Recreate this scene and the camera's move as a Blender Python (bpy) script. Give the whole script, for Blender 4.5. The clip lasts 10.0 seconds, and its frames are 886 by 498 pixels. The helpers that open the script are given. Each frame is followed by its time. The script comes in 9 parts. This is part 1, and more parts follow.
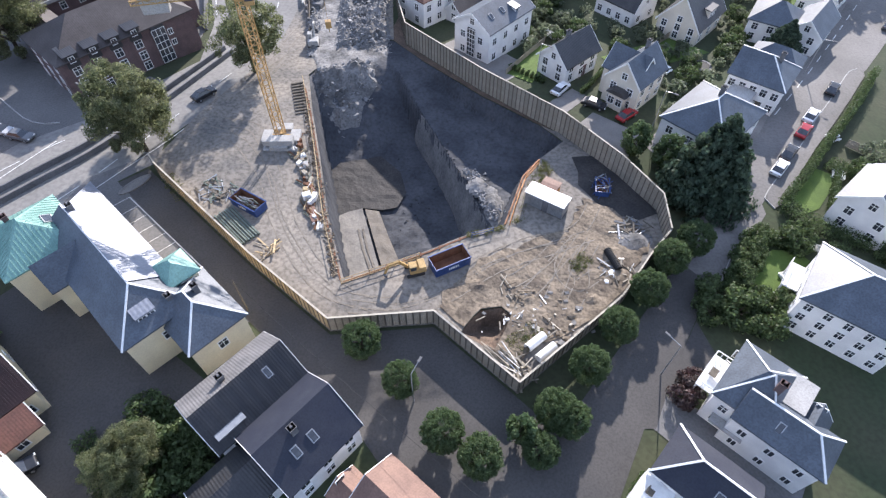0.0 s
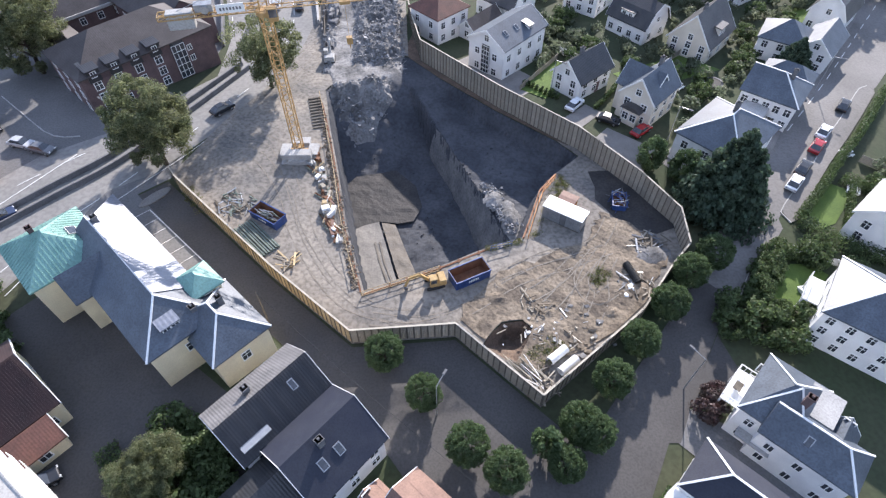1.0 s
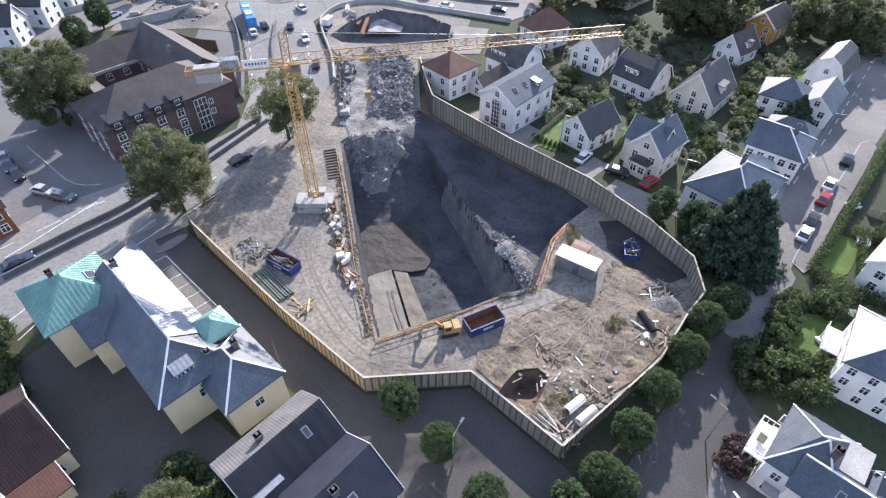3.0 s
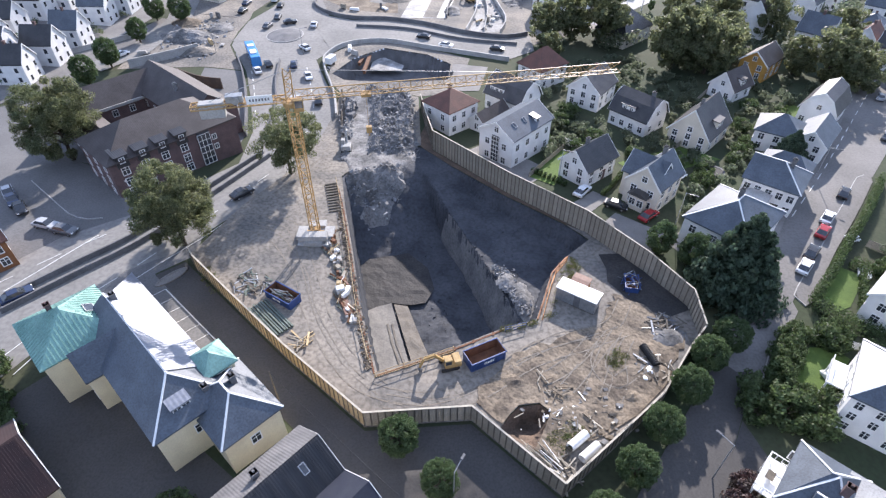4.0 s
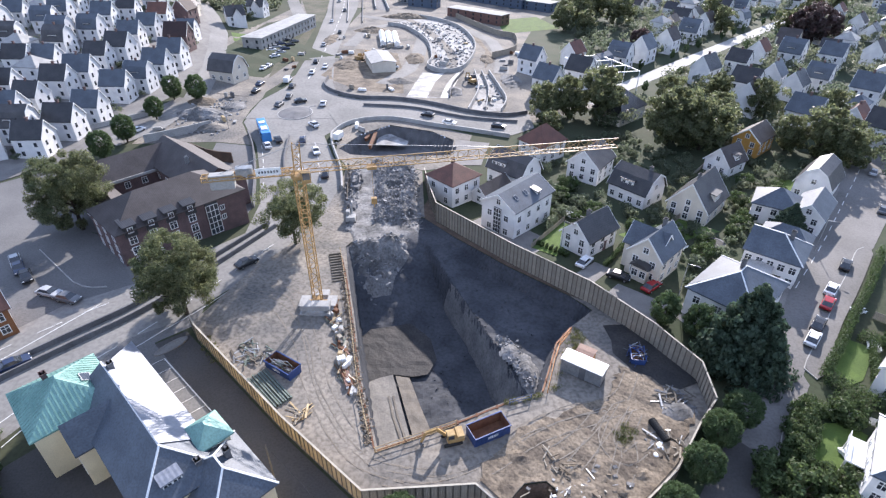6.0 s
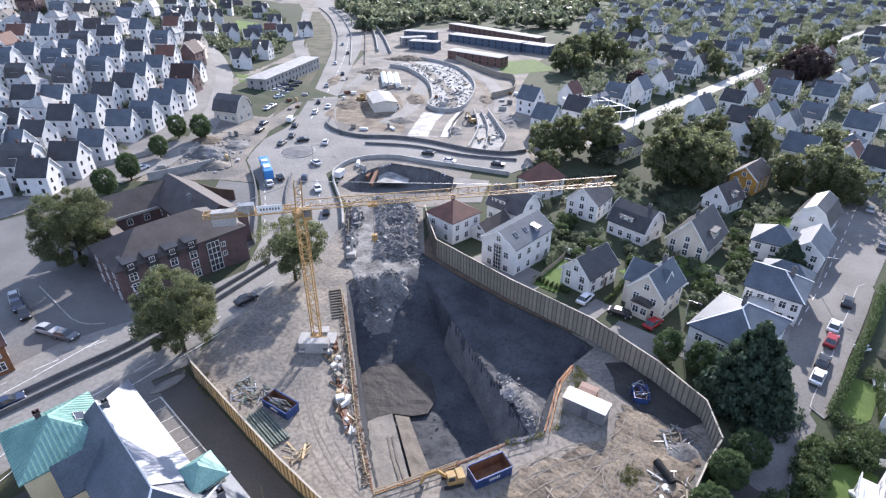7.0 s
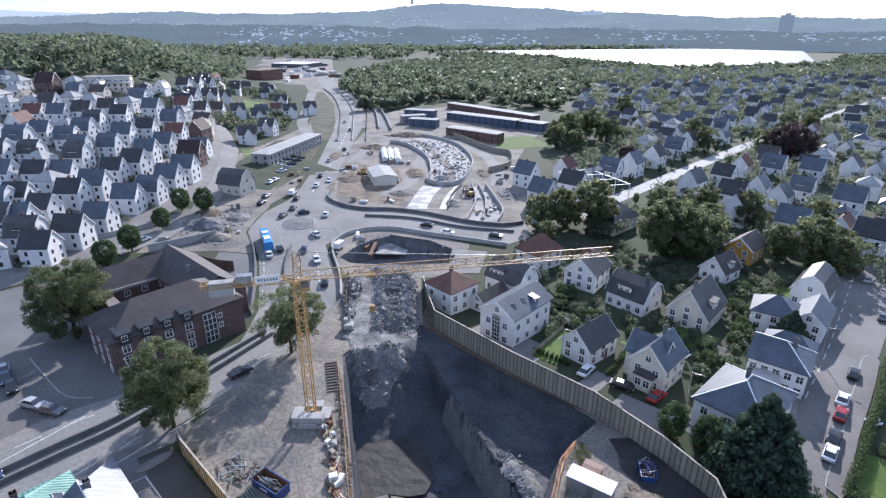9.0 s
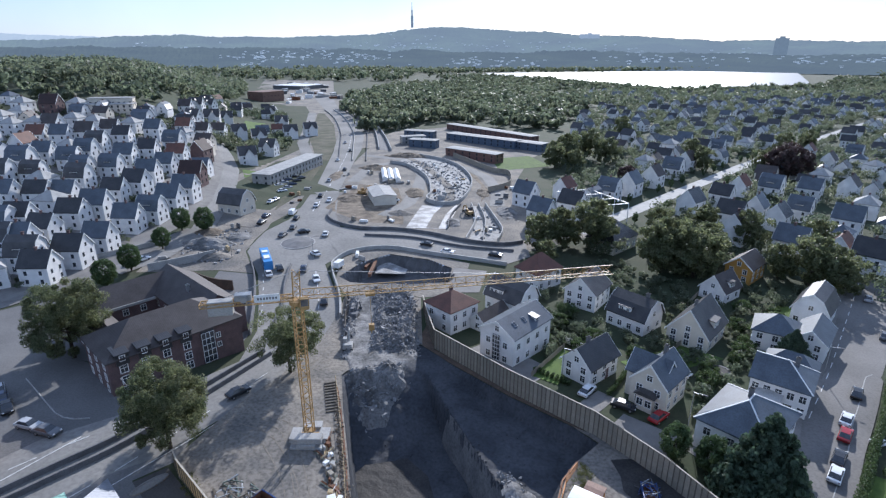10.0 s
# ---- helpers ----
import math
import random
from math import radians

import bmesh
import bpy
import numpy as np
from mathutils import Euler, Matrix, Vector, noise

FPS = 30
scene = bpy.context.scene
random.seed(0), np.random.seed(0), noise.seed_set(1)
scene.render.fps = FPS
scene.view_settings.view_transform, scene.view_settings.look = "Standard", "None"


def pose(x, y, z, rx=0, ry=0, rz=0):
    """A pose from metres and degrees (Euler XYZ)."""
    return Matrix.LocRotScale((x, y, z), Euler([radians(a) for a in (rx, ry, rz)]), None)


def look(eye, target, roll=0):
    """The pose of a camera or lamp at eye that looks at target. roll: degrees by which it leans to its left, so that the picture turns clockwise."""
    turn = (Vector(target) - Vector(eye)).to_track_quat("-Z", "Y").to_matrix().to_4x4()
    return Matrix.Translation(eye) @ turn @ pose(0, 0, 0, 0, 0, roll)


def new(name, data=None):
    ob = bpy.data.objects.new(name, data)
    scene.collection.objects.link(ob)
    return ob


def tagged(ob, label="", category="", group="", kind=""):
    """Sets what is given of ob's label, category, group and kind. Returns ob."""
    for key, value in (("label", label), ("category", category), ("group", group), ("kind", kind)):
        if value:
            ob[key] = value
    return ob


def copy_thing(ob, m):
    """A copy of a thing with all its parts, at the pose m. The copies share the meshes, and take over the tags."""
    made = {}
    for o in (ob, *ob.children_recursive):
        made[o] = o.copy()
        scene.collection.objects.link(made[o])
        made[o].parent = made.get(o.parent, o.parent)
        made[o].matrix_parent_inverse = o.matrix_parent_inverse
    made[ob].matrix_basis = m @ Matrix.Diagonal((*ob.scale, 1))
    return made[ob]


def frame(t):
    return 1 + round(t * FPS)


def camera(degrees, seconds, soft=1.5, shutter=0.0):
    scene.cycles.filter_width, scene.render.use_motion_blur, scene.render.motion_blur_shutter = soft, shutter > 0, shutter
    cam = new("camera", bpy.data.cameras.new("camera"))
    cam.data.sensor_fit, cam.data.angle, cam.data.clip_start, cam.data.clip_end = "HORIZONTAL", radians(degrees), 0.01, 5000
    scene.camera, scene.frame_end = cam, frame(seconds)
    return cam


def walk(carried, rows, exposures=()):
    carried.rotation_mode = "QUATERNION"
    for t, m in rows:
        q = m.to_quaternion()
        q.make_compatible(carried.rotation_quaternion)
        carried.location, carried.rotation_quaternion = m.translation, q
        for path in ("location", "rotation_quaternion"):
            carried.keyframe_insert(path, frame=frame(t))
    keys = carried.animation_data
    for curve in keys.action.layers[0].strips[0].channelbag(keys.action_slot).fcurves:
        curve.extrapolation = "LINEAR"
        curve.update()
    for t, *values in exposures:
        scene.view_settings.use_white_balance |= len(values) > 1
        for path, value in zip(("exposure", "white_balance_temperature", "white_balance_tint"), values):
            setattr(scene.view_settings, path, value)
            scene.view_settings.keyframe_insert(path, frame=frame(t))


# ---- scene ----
cam = camera(78.15, 10.0, 1.3)

PATH = [
    (0.0, pose(4.094, 1.928, 58.537, 38.102, -0.029, -0.811)),
    (0.5, pose(2.712, 1.714, 58.555, 38.701, -0.072, -0.756)),
    (1.0, pose(1.497, 1.505, 58.479, 39.778, -0.105, -0.653)),
    (1.5, pose(0.652, 1.220, 58.452, 41.104, -0.059, -0.602)),
    (2.0, pose(0.255, 0.945, 58.366, 42.531, -0.056, -0.579)),
    (2.5, pose(0.057, 0.761, 58.293, 43.830, -0.153, -0.164)),
    (4.0, pose(-0.093, 0.529, 58.030, 48.990, -0.113, -0.207)),
    (4.5, pose(-0.133, 0.429, 57.987, 50.807, -0.141, -0.204)),
    (5.0, pose(-0.149, 0.289, 57.938, 52.786, -0.149, -0.160)),
    (6.5, pose(-0.180, 0.191, 57.839, 58.428, -0.155, 0.216)),
    (7.0, pose(-0.159, 0.136, 57.873, 60.387, -0.143, 0.170)),
    (7.5, pose(-0.141, 0.105, 57.889, 62.182, -0.152, 0.102)),
    (8.0, pose(-0.065, 0.063, 57.788, 64.166, -0.122, 0.071)),
    (8.5, pose(-0.112, 0.061, 57.799, 65.944, -0.127, 0.011)),
    (9.0, pose(0.012, 0.082, 57.780, 67.855, -0.125, 0.042)),
    (9.5, pose(-0.049, 0.049, 57.666, 69.598, -0.148, 0.027)),
    (10.0, pose(0.000, 0.000, 57.600, 69.949, -0.107, -0.000)),
]
walk(cam, PATH, [(0.0, 1.48, 6350, 17), (6.5, 1.40, 6250, 18), (8.5, 1.20, 6050, 18), (9.4, 0.92, 5850, 15), (10.0, 0.74, 5800, 13)])

# ---- world and sun ----
SUN_AZ, SUN_EL = radians(17.0), radians(25.5)
world = bpy.data.worlds.new("sky")
scene.world = world
world.use_nodes = True
wn = world.node_tree.nodes
wn.clear()
sky = wn.new("ShaderNodeTexSky")
sky.sky_type = "NISHITA"
sky.sun_disc = False
sky.sun_elevation, sky.sun_rotation = SUN_EL, SUN_AZ
sky.dust_density, sky.air_density, sky.ozone_density = 0.35, 1.0, 2.0
back = wn.new("ShaderNodeBackground")
back.inputs["Strength"].default_value = 0.15
wout = wn.new("ShaderNodeOutputWorld")
veil = wn.new("ShaderNodeTexNoise")
veil.inputs["Scale"].default_value, veil.inputs["Detail"].default_value = 3.0, 6
cloud = wn.new("ShaderNodeValToRGB")
cloud.color_ramp.elements[0].position, cloud.color_ramp.elements[1].position = 0.35, 0.7
cloud.color_ramp.elements[0].color, cloud.color_ramp.elements[1].color = (1.45, 1.95, 2.95, 1), (2.2, 2.6, 3.4, 1)
haze_mix = wn.new("ShaderNodeMix")
haze_mix.data_type = "RGBA"
haze_mix.inputs["Factor"].default_value = 0.75
world.node_tree.links.new(veil.outputs["Fac"], cloud.inputs["Fac"])
world.node_tree.links.new(sky.outputs["Color"], haze_mix.inputs["A"])
world.node_tree.links.new(cloud.outputs["Color"], haze_mix.inputs["B"])
world.node_tree.links.new(haze_mix.outputs["Result"], back.inputs["Color"])
world.node_tree.links.new(back.outputs["Background"], wout.inputs["Surface"])
sun = new("sun", bpy.data.lights.new("sun", "SUN"))
sun.data.energy, sun.data.angle, sun.data.color = 3.6, radians(0.6), (1.0, 0.95, 0.87)
to_sun = Vector((math.sin(SUN_AZ) * math.cos(SUN_EL), math.cos(SUN_AZ) * math.cos(SUN_EL), math.sin(SUN_EL)))
sun.matrix_world = look(to_sun * 300, (0, 0, 0))


# ---- materials ----
def material(name, c1, c2=None, scale=1.0, rough=0.85, bump=0.3, fine=8.0, metal=0.0, rnd=0.0, wave=0.0, wave_axis="X", spec=0.4, detail=0.35, leaf=0.0, glow=2.0):
    """A two-scale noise material: c1 and c2 mixed by broad noise, darkened a little by fine noise, with bump; wave: ribs a metre."""
    m = bpy.data.materials.new(name)
    m.use_nodes = True
    n, l = m.node_tree.nodes, m.node_tree.links
    p = n["Principled BSDF"]
    c2 = c2 or tuple(v * 0.75 for v in c1)
    co = n.new("ShaderNodeTexCoord")
    big = n.new("ShaderNodeTexNoise")
    big.inputs["Scale"].default_value, big.inputs["Detail"].default_value = scale, 6
    small = n.new("ShaderNodeTexNoise")
    small.inputs["Scale"].default_value, small.inputs["Detail"].default_value = scale * fine, 8
    for t in (big, small):
        l.new(co.outputs["Object"], t.inputs["Vector"])
    ramp = n.new("ShaderNodeValToRGB")
    ramp.color_ramp.elements[0].position, ramp.color_ramp.elements[1].position = 0.38, 0.64
    ramp.color_ramp.elements[0].color, ramp.color_ramp.elements[1].color = (*c1, 1), (*c2, 1)
    l.new(big.outputs["Fac"], ramp.inputs["Fac"])
    mul = n.new("ShaderNodeMix")
    mul.data_type, mul.blend_type = "RGBA", "MULTIPLY"
    mul.inputs["Factor"].default_value = detail
    l.new(ramp.outputs["Color"], mul.inputs["A"])
    grain = n.new("ShaderNodeValToRGB")
    grain.color_ramp.elements[0].position, grain.color_ramp.elements[1].position = 0.3, 0.6
    grain.color_ramp.elements[0].color = (0.25, 0.25, 0.25, 1)
    l.new(small.outputs["Fac"], grain.inputs["Fac"])
    l.new(grain.outputs["Color"], mul.inputs["B"])
    col = mul.outputs["Result"]
    if rnd:
        info = n.new("ShaderNodeNewGeometry" if leaf else "ShaderNodeObjectInfo")
        hsv = n.new("ShaderNodeHueSaturation")
        rng = n.new("ShaderNodeMapRange")
        rng.inputs["To Min"].default_value, rng.inputs["To Max"].default_value = 1 - rnd, 1 + rnd
        l.new(info.outputs["Random Per Island" if leaf else "Random"], rng.inputs["Value"])
        l.new(rng.outputs["Result"], hsv.inputs["Value"])
        l.new(col, hsv.inputs["Color"])
        col = hsv.outputs["Color"]
    l.new(col, p.inputs["Base Color"])
    p.inputs["Roughness"].default_value, p.inputs["Metallic"].default_value = rough, metal
    p.inputs["Specular IOR Level"].default_value = spec
    if leaf:
        p.inputs["Subsurface Weight"].default_value = 0
        tr = n.new("ShaderNodeBsdfTranslucent")
        add = n.new("ShaderNodeMixShader")
        add.inputs["Fac"].default_value = leaf
        thin = n.new("ShaderNodeHueSaturation")
        thin.inputs["Value"].default_value, thin.inputs["Saturation"].default_value = glow, 1.1
        l.new(col, thin.inputs["Color"])
        l.new(thin.outputs["Color"], tr.inputs["Color"])
        l.new(p.outputs["BSDF"], add.inputs[1])
        l.new(tr.outputs["BSDF"], add.inputs[2])
        l.new(add.outputs["Shader"], n["Material Output"].inputs["Surface"])
    height = small.outputs["Fac"]
    if wave:
        w = n.new("ShaderNodeTexWave")
        w.bands_direction = wave_axis
        w.inputs["Scale"].default_value, w.inputs["Distortion"].default_value = wave * 0.3142, 0.15
        l.new(co.outputs["Object"], w.inputs["Vector"])
        both = n.new("ShaderNodeMath")
        both.operation = "ADD"
        l.new(w.outputs["Fac"], both.inputs[0])
        l.new(small.outputs["Fac"], both.inputs[1])
        height = both.outputs["Value"]
    if bump:
        b = n.new("ShaderNodeBump")
        b.inputs["Strength"].default_value, b.inputs["Distance"].default_value = bump, 0.06
        l.new(height, b.inputs["Height"])
        l.new(b.outputs["Normal"], p.inputs["Normal"])
    return m


EARTH = material("earth_and_grass", (0.034, 0.05, 0.022), (0.054, 0.06, 0.032), 0.08, 0.95, 0.5, 20)
DRY = material("dry_trampled_verge", (0.125, 0.112, 0.078), (0.062, 0.07, 0.036), 0.12, 0.95, 0.8, 14, detail=0.6)
SITE = material("site_gravel", (0.285, 0.252, 0.21), (0.155, 0.146, 0.134), 0.1, 0.95, 0.8, 18, detail=0.62)
MUD = material("rutted_mud", (0.262, 0.212, 0.155), (0.125, 0.1, 0.076), 0.3, 0.95, 1.0, 9, detail=0.7)
RED_SOIL = material("red_brown_soil", (0.165, 0.115, 0.082), (0.105, 0.078, 0.06), 0.5, 0.95, 1.0, 8, detail=0.6)
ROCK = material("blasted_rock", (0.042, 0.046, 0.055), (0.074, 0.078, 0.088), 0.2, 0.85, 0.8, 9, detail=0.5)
FACE = material("pale_rock_face", (0.19, 0.185, 0.18), (0.13, 0.13, 0.132), 0.35, 0.9, 0.8, 7, detail=0.5)
WHITE_SHEET = material("crumpled_white_sheeting", (0.50, 0.495, 0.485), (0.22, 0.215, 0.21), 0.28, 0.6, 1.0, 8, detail=0.6)
SAND = material("wet_sand", (0.265, 0.245, 0.215), (0.21, 0.195, 0.175), 0.3, 0.95, 0.35, 12)
ORANGE_BOARDS = material("orange_brown_boards", (0.26, 0.11, 0.045), (0.20, 0.085, 0.035), 0.6, 0.7, 0.3, 10, wave=7, wave_axis="Z")
ORANGE_BROWN = material("brown_boarding", (0.12, 0.082, 0.058), (0.085, 0.06, 0.045), 0.6, 0.8, 0.3, 10, wave=5, wave_axis="X")
DULL_YELLOW = material("crane_yellow", (0.47, 0.31, 0.125), (0.37, 0.24, 0.095), 1.0, 0.55, 0.1, detail=0.4)
RUBBLE = material("grey_rubble", (0.26, 0.253, 0.245), (0.11, 0.108, 0.106), 0.3, 0.9, 1.0, 8, detail=0.75)
STONE = material("loose_stone", (0.33, 0.33, 0.33), (0.22, 0.22, 0.225), 1.2, 0.9, 0.6, 6, rnd=0.35)
ASPHALT = material("asphalt", (0.165, 0.162, 0.16), (0.13, 0.128, 0.127), 0.09, 0.85, 0.25, 40)
# two street asphalts: sunlight is put into this colour, shade into the next
SUN_ASPHALT = material("sunlit_asphalt", (0.195, 0.185, 0.175), (0.14, 0.134, 0.127), 0.07, 0.85, 0.25, 40)
SHADED_ASPHALT = material("shaded_brown_asphalt", (0.084, 0.079, 0.075), (0.062, 0.059, 0.057), 0.1, 0.85, 0.25, 40)
PALE_ROAD = material("dusty_road", (0.255, 0.245, 0.23), (0.185, 0.18, 0.17), 0.05, 0.9, 0.3, 30)
PAVING = material("pavement", (0.23, 0.22, 0.205), (0.18, 0.17, 0.16), 0.3, 0.9, 0.3, 20)
CONCRETE = material("concrete", (0.42, 0.41, 0.39), (0.33, 0.325, 0.31), 0.4, 0.85, 0.3, 12)
DARK_CONCRETE = material("dark_concrete", (0.16, 0.16, 0.165), (0.11, 0.11, 0.115), 0.4, 0.8, 0.3, 12)
PAINT = material("road_paint", (0.75, 0.75, 0.73), (0.55, 0.55, 0.53), 2.0, 0.7, 0.1)
LAWN = material("lawn", (0.105, 0.165, 0.035), (0.075, 0.125, 0.028), 0.35, 0.95, 0.7, 30, detail=0.5)
WHITE = material("white_boards", (0.80, 0.79, 0.77), (0.70, 0.69, 0.68), 0.5, 0.6, 0.25, 20, wave=7, wave_axis="Z", detail=0.12)
TRIM = material("white_trim", (0.82, 0.82, 0.80), (0.74, 0.74, 0.72), 2.0, 0.5, 0.1, detail=0.1)
CREAM = material("cream_render", (0.78, 0.68, 0.46), (0.70, 0.60, 0.40), 0.4, 0.85, 0.15, 20, detail=0.15)
BEIGE = material("beige_render", (0.70, 0.64, 0.54), (0.62, 0.56, 0.47), 0.4, 0.85, 0.15, 20, detail=0.15)
OCHRE = material("ochre_boards", (0.50, 0.27, 0.06), (0.42, 0.22, 0.05), 0.6, 0.7, 0.3, 10, wave=7, wave_axis="Z")
BRICK = material("red_brick", (0.165, 0.108, 0.102), (0.125, 0.085, 0.082), 0.6, 0.9, 0.3, 16, wave=12, wave_axis="Z", detail=0.4)
SLATE = material("blue_grey_slate", (0.085, 0.105, 0.132), (0.058, 0.073, 0.094), 0.45, 0.48, 0.25, 10, spec=0.6, detail=0.5)
BLACK_TILE = material("black_roof_tile", (0.030, 0.031, 0.035), (0.048, 0.047, 0.049), 0.5, 0.36, 0.35, 10, wave=3.2, wave_axis="X", spec=0.4)
BITUMEN = material("dark_blue_roofing_felt", (0.022, 0.026, 0.042), (0.032, 0.036, 0.05), 0.4, 0.75, 0.15, 14)
# roof tile made paler, with sunlight put into its colour
SUNLIT_TILE = material("sunlit_pale_tile", (0.20, 0.19, 0.185), (0.14, 0.135, 0.132), 0.5, 0.6, 0.3, 10, wave=3.2, wave_axis="X")
DARK_TILE = material("weathered_dark_tile", (0.052, 0.05, 0.052), (0.08, 0.076, 0.076), 0.4, 0.45, 0.12, 10, wave=3.2, wave_axis="X")
BROWN_TILE = material("brown_roof_tile", (0.06, 0.049, 0.046), (0.082, 0.07, 0.066), 0.35, 0.65, 0.12, 10, wave=3.2, wave_axis="X")
DARK_RED = material("dark_red_brown_tile", (0.05, 0.027, 0.025), (0.036, 0.022, 0.021), 0.5, 0.75, 0.12, 10, wave=3.5, wave_axis="X")
RED_TILE = material("red_roof_tile", (0.17, 0.078, 0.056), (0.125, 0.062, 0.047), 0.5, 0.7, 0.12, 10, wave=3.5, wave_axis="X")
PALE_TILE = material("terracotta_tile", (0.23, 0.135, 0.10), (0.18, 0.105, 0.08), 0.5, 0.7, 0.12, 10, wave=4, wave_axis="X")
COPPER = material("verdigris_copper", (0.21, 0.38, 0.33), (0.15, 0.30, 0.26), 0.5, 0.5, 0.35, 9, metal=0.1, detail=0.3)
SILVER = material("pale_metal_roof", (0.27, 0.285, 0.32), (0.21, 0.225, 0.26), 0.3, 0.5, 0.25, 10, metal=0.35, spec=0.7, detail=0.25, wave=2.0, wave_axis="X")
GLASS = material("window_glass", (0.030, 0.036, 0.045), (0.05, 0.055, 0.065), 1.5, 0.08, 0.0, spec=0.8, detail=0.1)
BARK = material("bark", (0.09, 0.07, 0.05), (0.06, 0.048, 0.036), 2.0, 0.95, 1.0, 6)
LEAF = material("lime_leaves", (0.082, 0.118, 0.056), (0.064, 0.096, 0.046), 0.6, 0.55, 0.0, 3, rnd=0.4, leaf=0.38, detail=0.2, spec=0.15)
LEAF_WARM = material("autumn_tinged_leaves", (0.118, 0.126, 0.07), (0.088, 0.105, 0.058), 0.4, 0.5, 0.0, 3, rnd=0.4, leaf=0.45, glow=2.4, detail=0.2, spec=0.15)
LEAF_DARK = material("conifer_needles", (0.055, 0.085, 0.06), (0.07, 0.10, 0.065), 0.6, 0.6, 0.0, 3, rnd=0.5, leaf=0.3, detail=0.3, spec=0.15)
LEAF_HEDGE = material("hedge_leaves", (0.082, 0.112, 0.05), (0.056, 0.085, 0.038), 0.8, 0.55, 0.0, 3, rnd=0.45, leaf=0.32, detail=0.2, spec=0.15)
LEAF_RED = material("copper_beech_leaves", (0.07, 0.04, 0.04), (0.045, 0.035, 0.03), 0.6, 0.6, 0.0, 3, rnd=0.4, leaf=0.25)
WEED = material("dry_weeds", (0.13, 0.13, 0.06), (0.09, 0.11, 0.045), 0.8, 0.7, 0.0, 3, rnd=0.4, leaf=0.3, detail=0.3, spec=0.1)
WOOD_LEAF = material("woodland_leaves", (0.088, 0.108, 0.074), (0.108, 0.12, 0.08), 0.02, 0.5, 0.0, 30, rnd=0.2, leaf=0.5, glow=2.4, spec=0.15)
BOARD = material("grey_hoarding_boards", (0.34, 0.30, 0.24), (0.27, 0.24, 0.19), 0.8, 0.85, 0.35, 10, rnd=0.16, wave=6, wave_axis="X")
NEW_WOOD = material("fresh_timber", (0.50, 0.38, 0.22), (0.40, 0.30, 0.17), 0.9, 0.8, 0.35, 10, rnd=0.16, wave=6, wave_axis="X")
POST = material("dark_timber_post", (0.15, 0.13, 0.105), (0.11, 0.095, 0.075), 2.0, 0.85, 0.3)
YELLOW = material("crane_yellow", (0.45, 0.285, 0.115), (0.36, 0.225, 0.09), 1.0, 0.5, 0.1, detail=0.3)
ORANGE = material("safety_orange", (0.60, 0.24, 0.06), (0.5, 0.2, 0.05), 1.0, 0.6, 0.1)
BLUE = material("container_blue", (0.035, 0.075, 0.22), (0.03, 0.06, 0.17), 1.0, 0.5, 0.3, wave=6, wave_axis="X")
SKY_BLUE = material("bus_blue", (0.06, 0.26, 0.58), (0.05, 0.23, 0.52), 1.0, 0.3, 0.0, detail=0.1)
CABIN_BLUE = material("cabin_grey_blue", (0.085, 0.12, 0.175), (0.07, 0.10, 0.15), 1.0, 0.6, 0.2, wave=3, wave_axis="X")
CABIN_RED = material("cabin_faded_red", (0.19, 0.105, 0.085), (0.14, 0.08, 0.068), 1.0, 0.7, 0.2, wave=3, wave_axis="X")
RAMP = material("dusty_ramp_concrete", (0.44, 0.43, 0.41), (0.28, 0.27, 0.255), 0.12, 0.9, 0.4, 10, detail=0.55)
RUSTY = material("rusty_steel", (0.20, 0.095, 0.05), (0.13, 0.06, 0.035), 1.5, 0.85, 0.4)
STEEL = material("galvanised_steel", (0.40, 0.41, 0.42), (0.32, 0.33, 0.34), 2.0, 0.45, 0.1, metal=0.6)
GREEN_STEEL = material("weathered_green_steel", (0.16, 0.20, 0.17), (0.11, 0.135, 0.115), 2.0, 0.6, 0.2)
BLACK = material("black_rubber", (0.020, 0.020, 0.021), (0.028, 0.028, 0.028), 3.0, 0.8, 0.1)
WOOD_CAP = material("bleached_cap_timber", (0.52, 0.47, 0.38), (0.42, 0.38, 0.31), 1.5, 0.8, 0.2)
# mud darkened to the level of shade, for ground that lies in shadow
SHADED_MUD = material("shaded_dark_mud", (0.055, 0.05, 0.047), (0.032, 0.031, 0.031), 0.35, 0.8, 0.9, 9, detail=0.6)
TRACK = material("pressed_tyre_track", (0.195, 0.17, 0.138), (0.23, 0.203, 0.168), 1.2, 0.95, 0.6, 6)
WATER = material("lake_water", (0.03, 0.045, 0.06), (0.04, 0.055, 0.07), 0.02, 0.4, 0.0, 30, spec=1.0, detail=0.1)


# ---- mesh tools ----
def ease(a, b, v):
    s = min(1.0, max(0.0, (v - a) / (b - a)))
    return s * s * (3 - 2 * s)


def terrain_z(x, y):
    """Height of the natural ground: nearly level, with a wooded hill in the north-west."""
    s = min(1.0, max(0.0, (y - 75) / 40))
    z = -1.8 * math.tanh(x / 60) - 1.5 * s * s * (3 - 2 * s)
    far = min(1.0, max(0.0, (y - 500) / 600))
    z += (-8.0 + 1.8 * math.tanh(x / 60)) * far * far * (3 - 2 * far)
    away, west = math.hypot(x, y), math.degrees(math.atan2(-x, y))
    return z + 38 * ease(150, 480, away) * ease(17, 30, west) * (1 - ease(900, 1500, away))


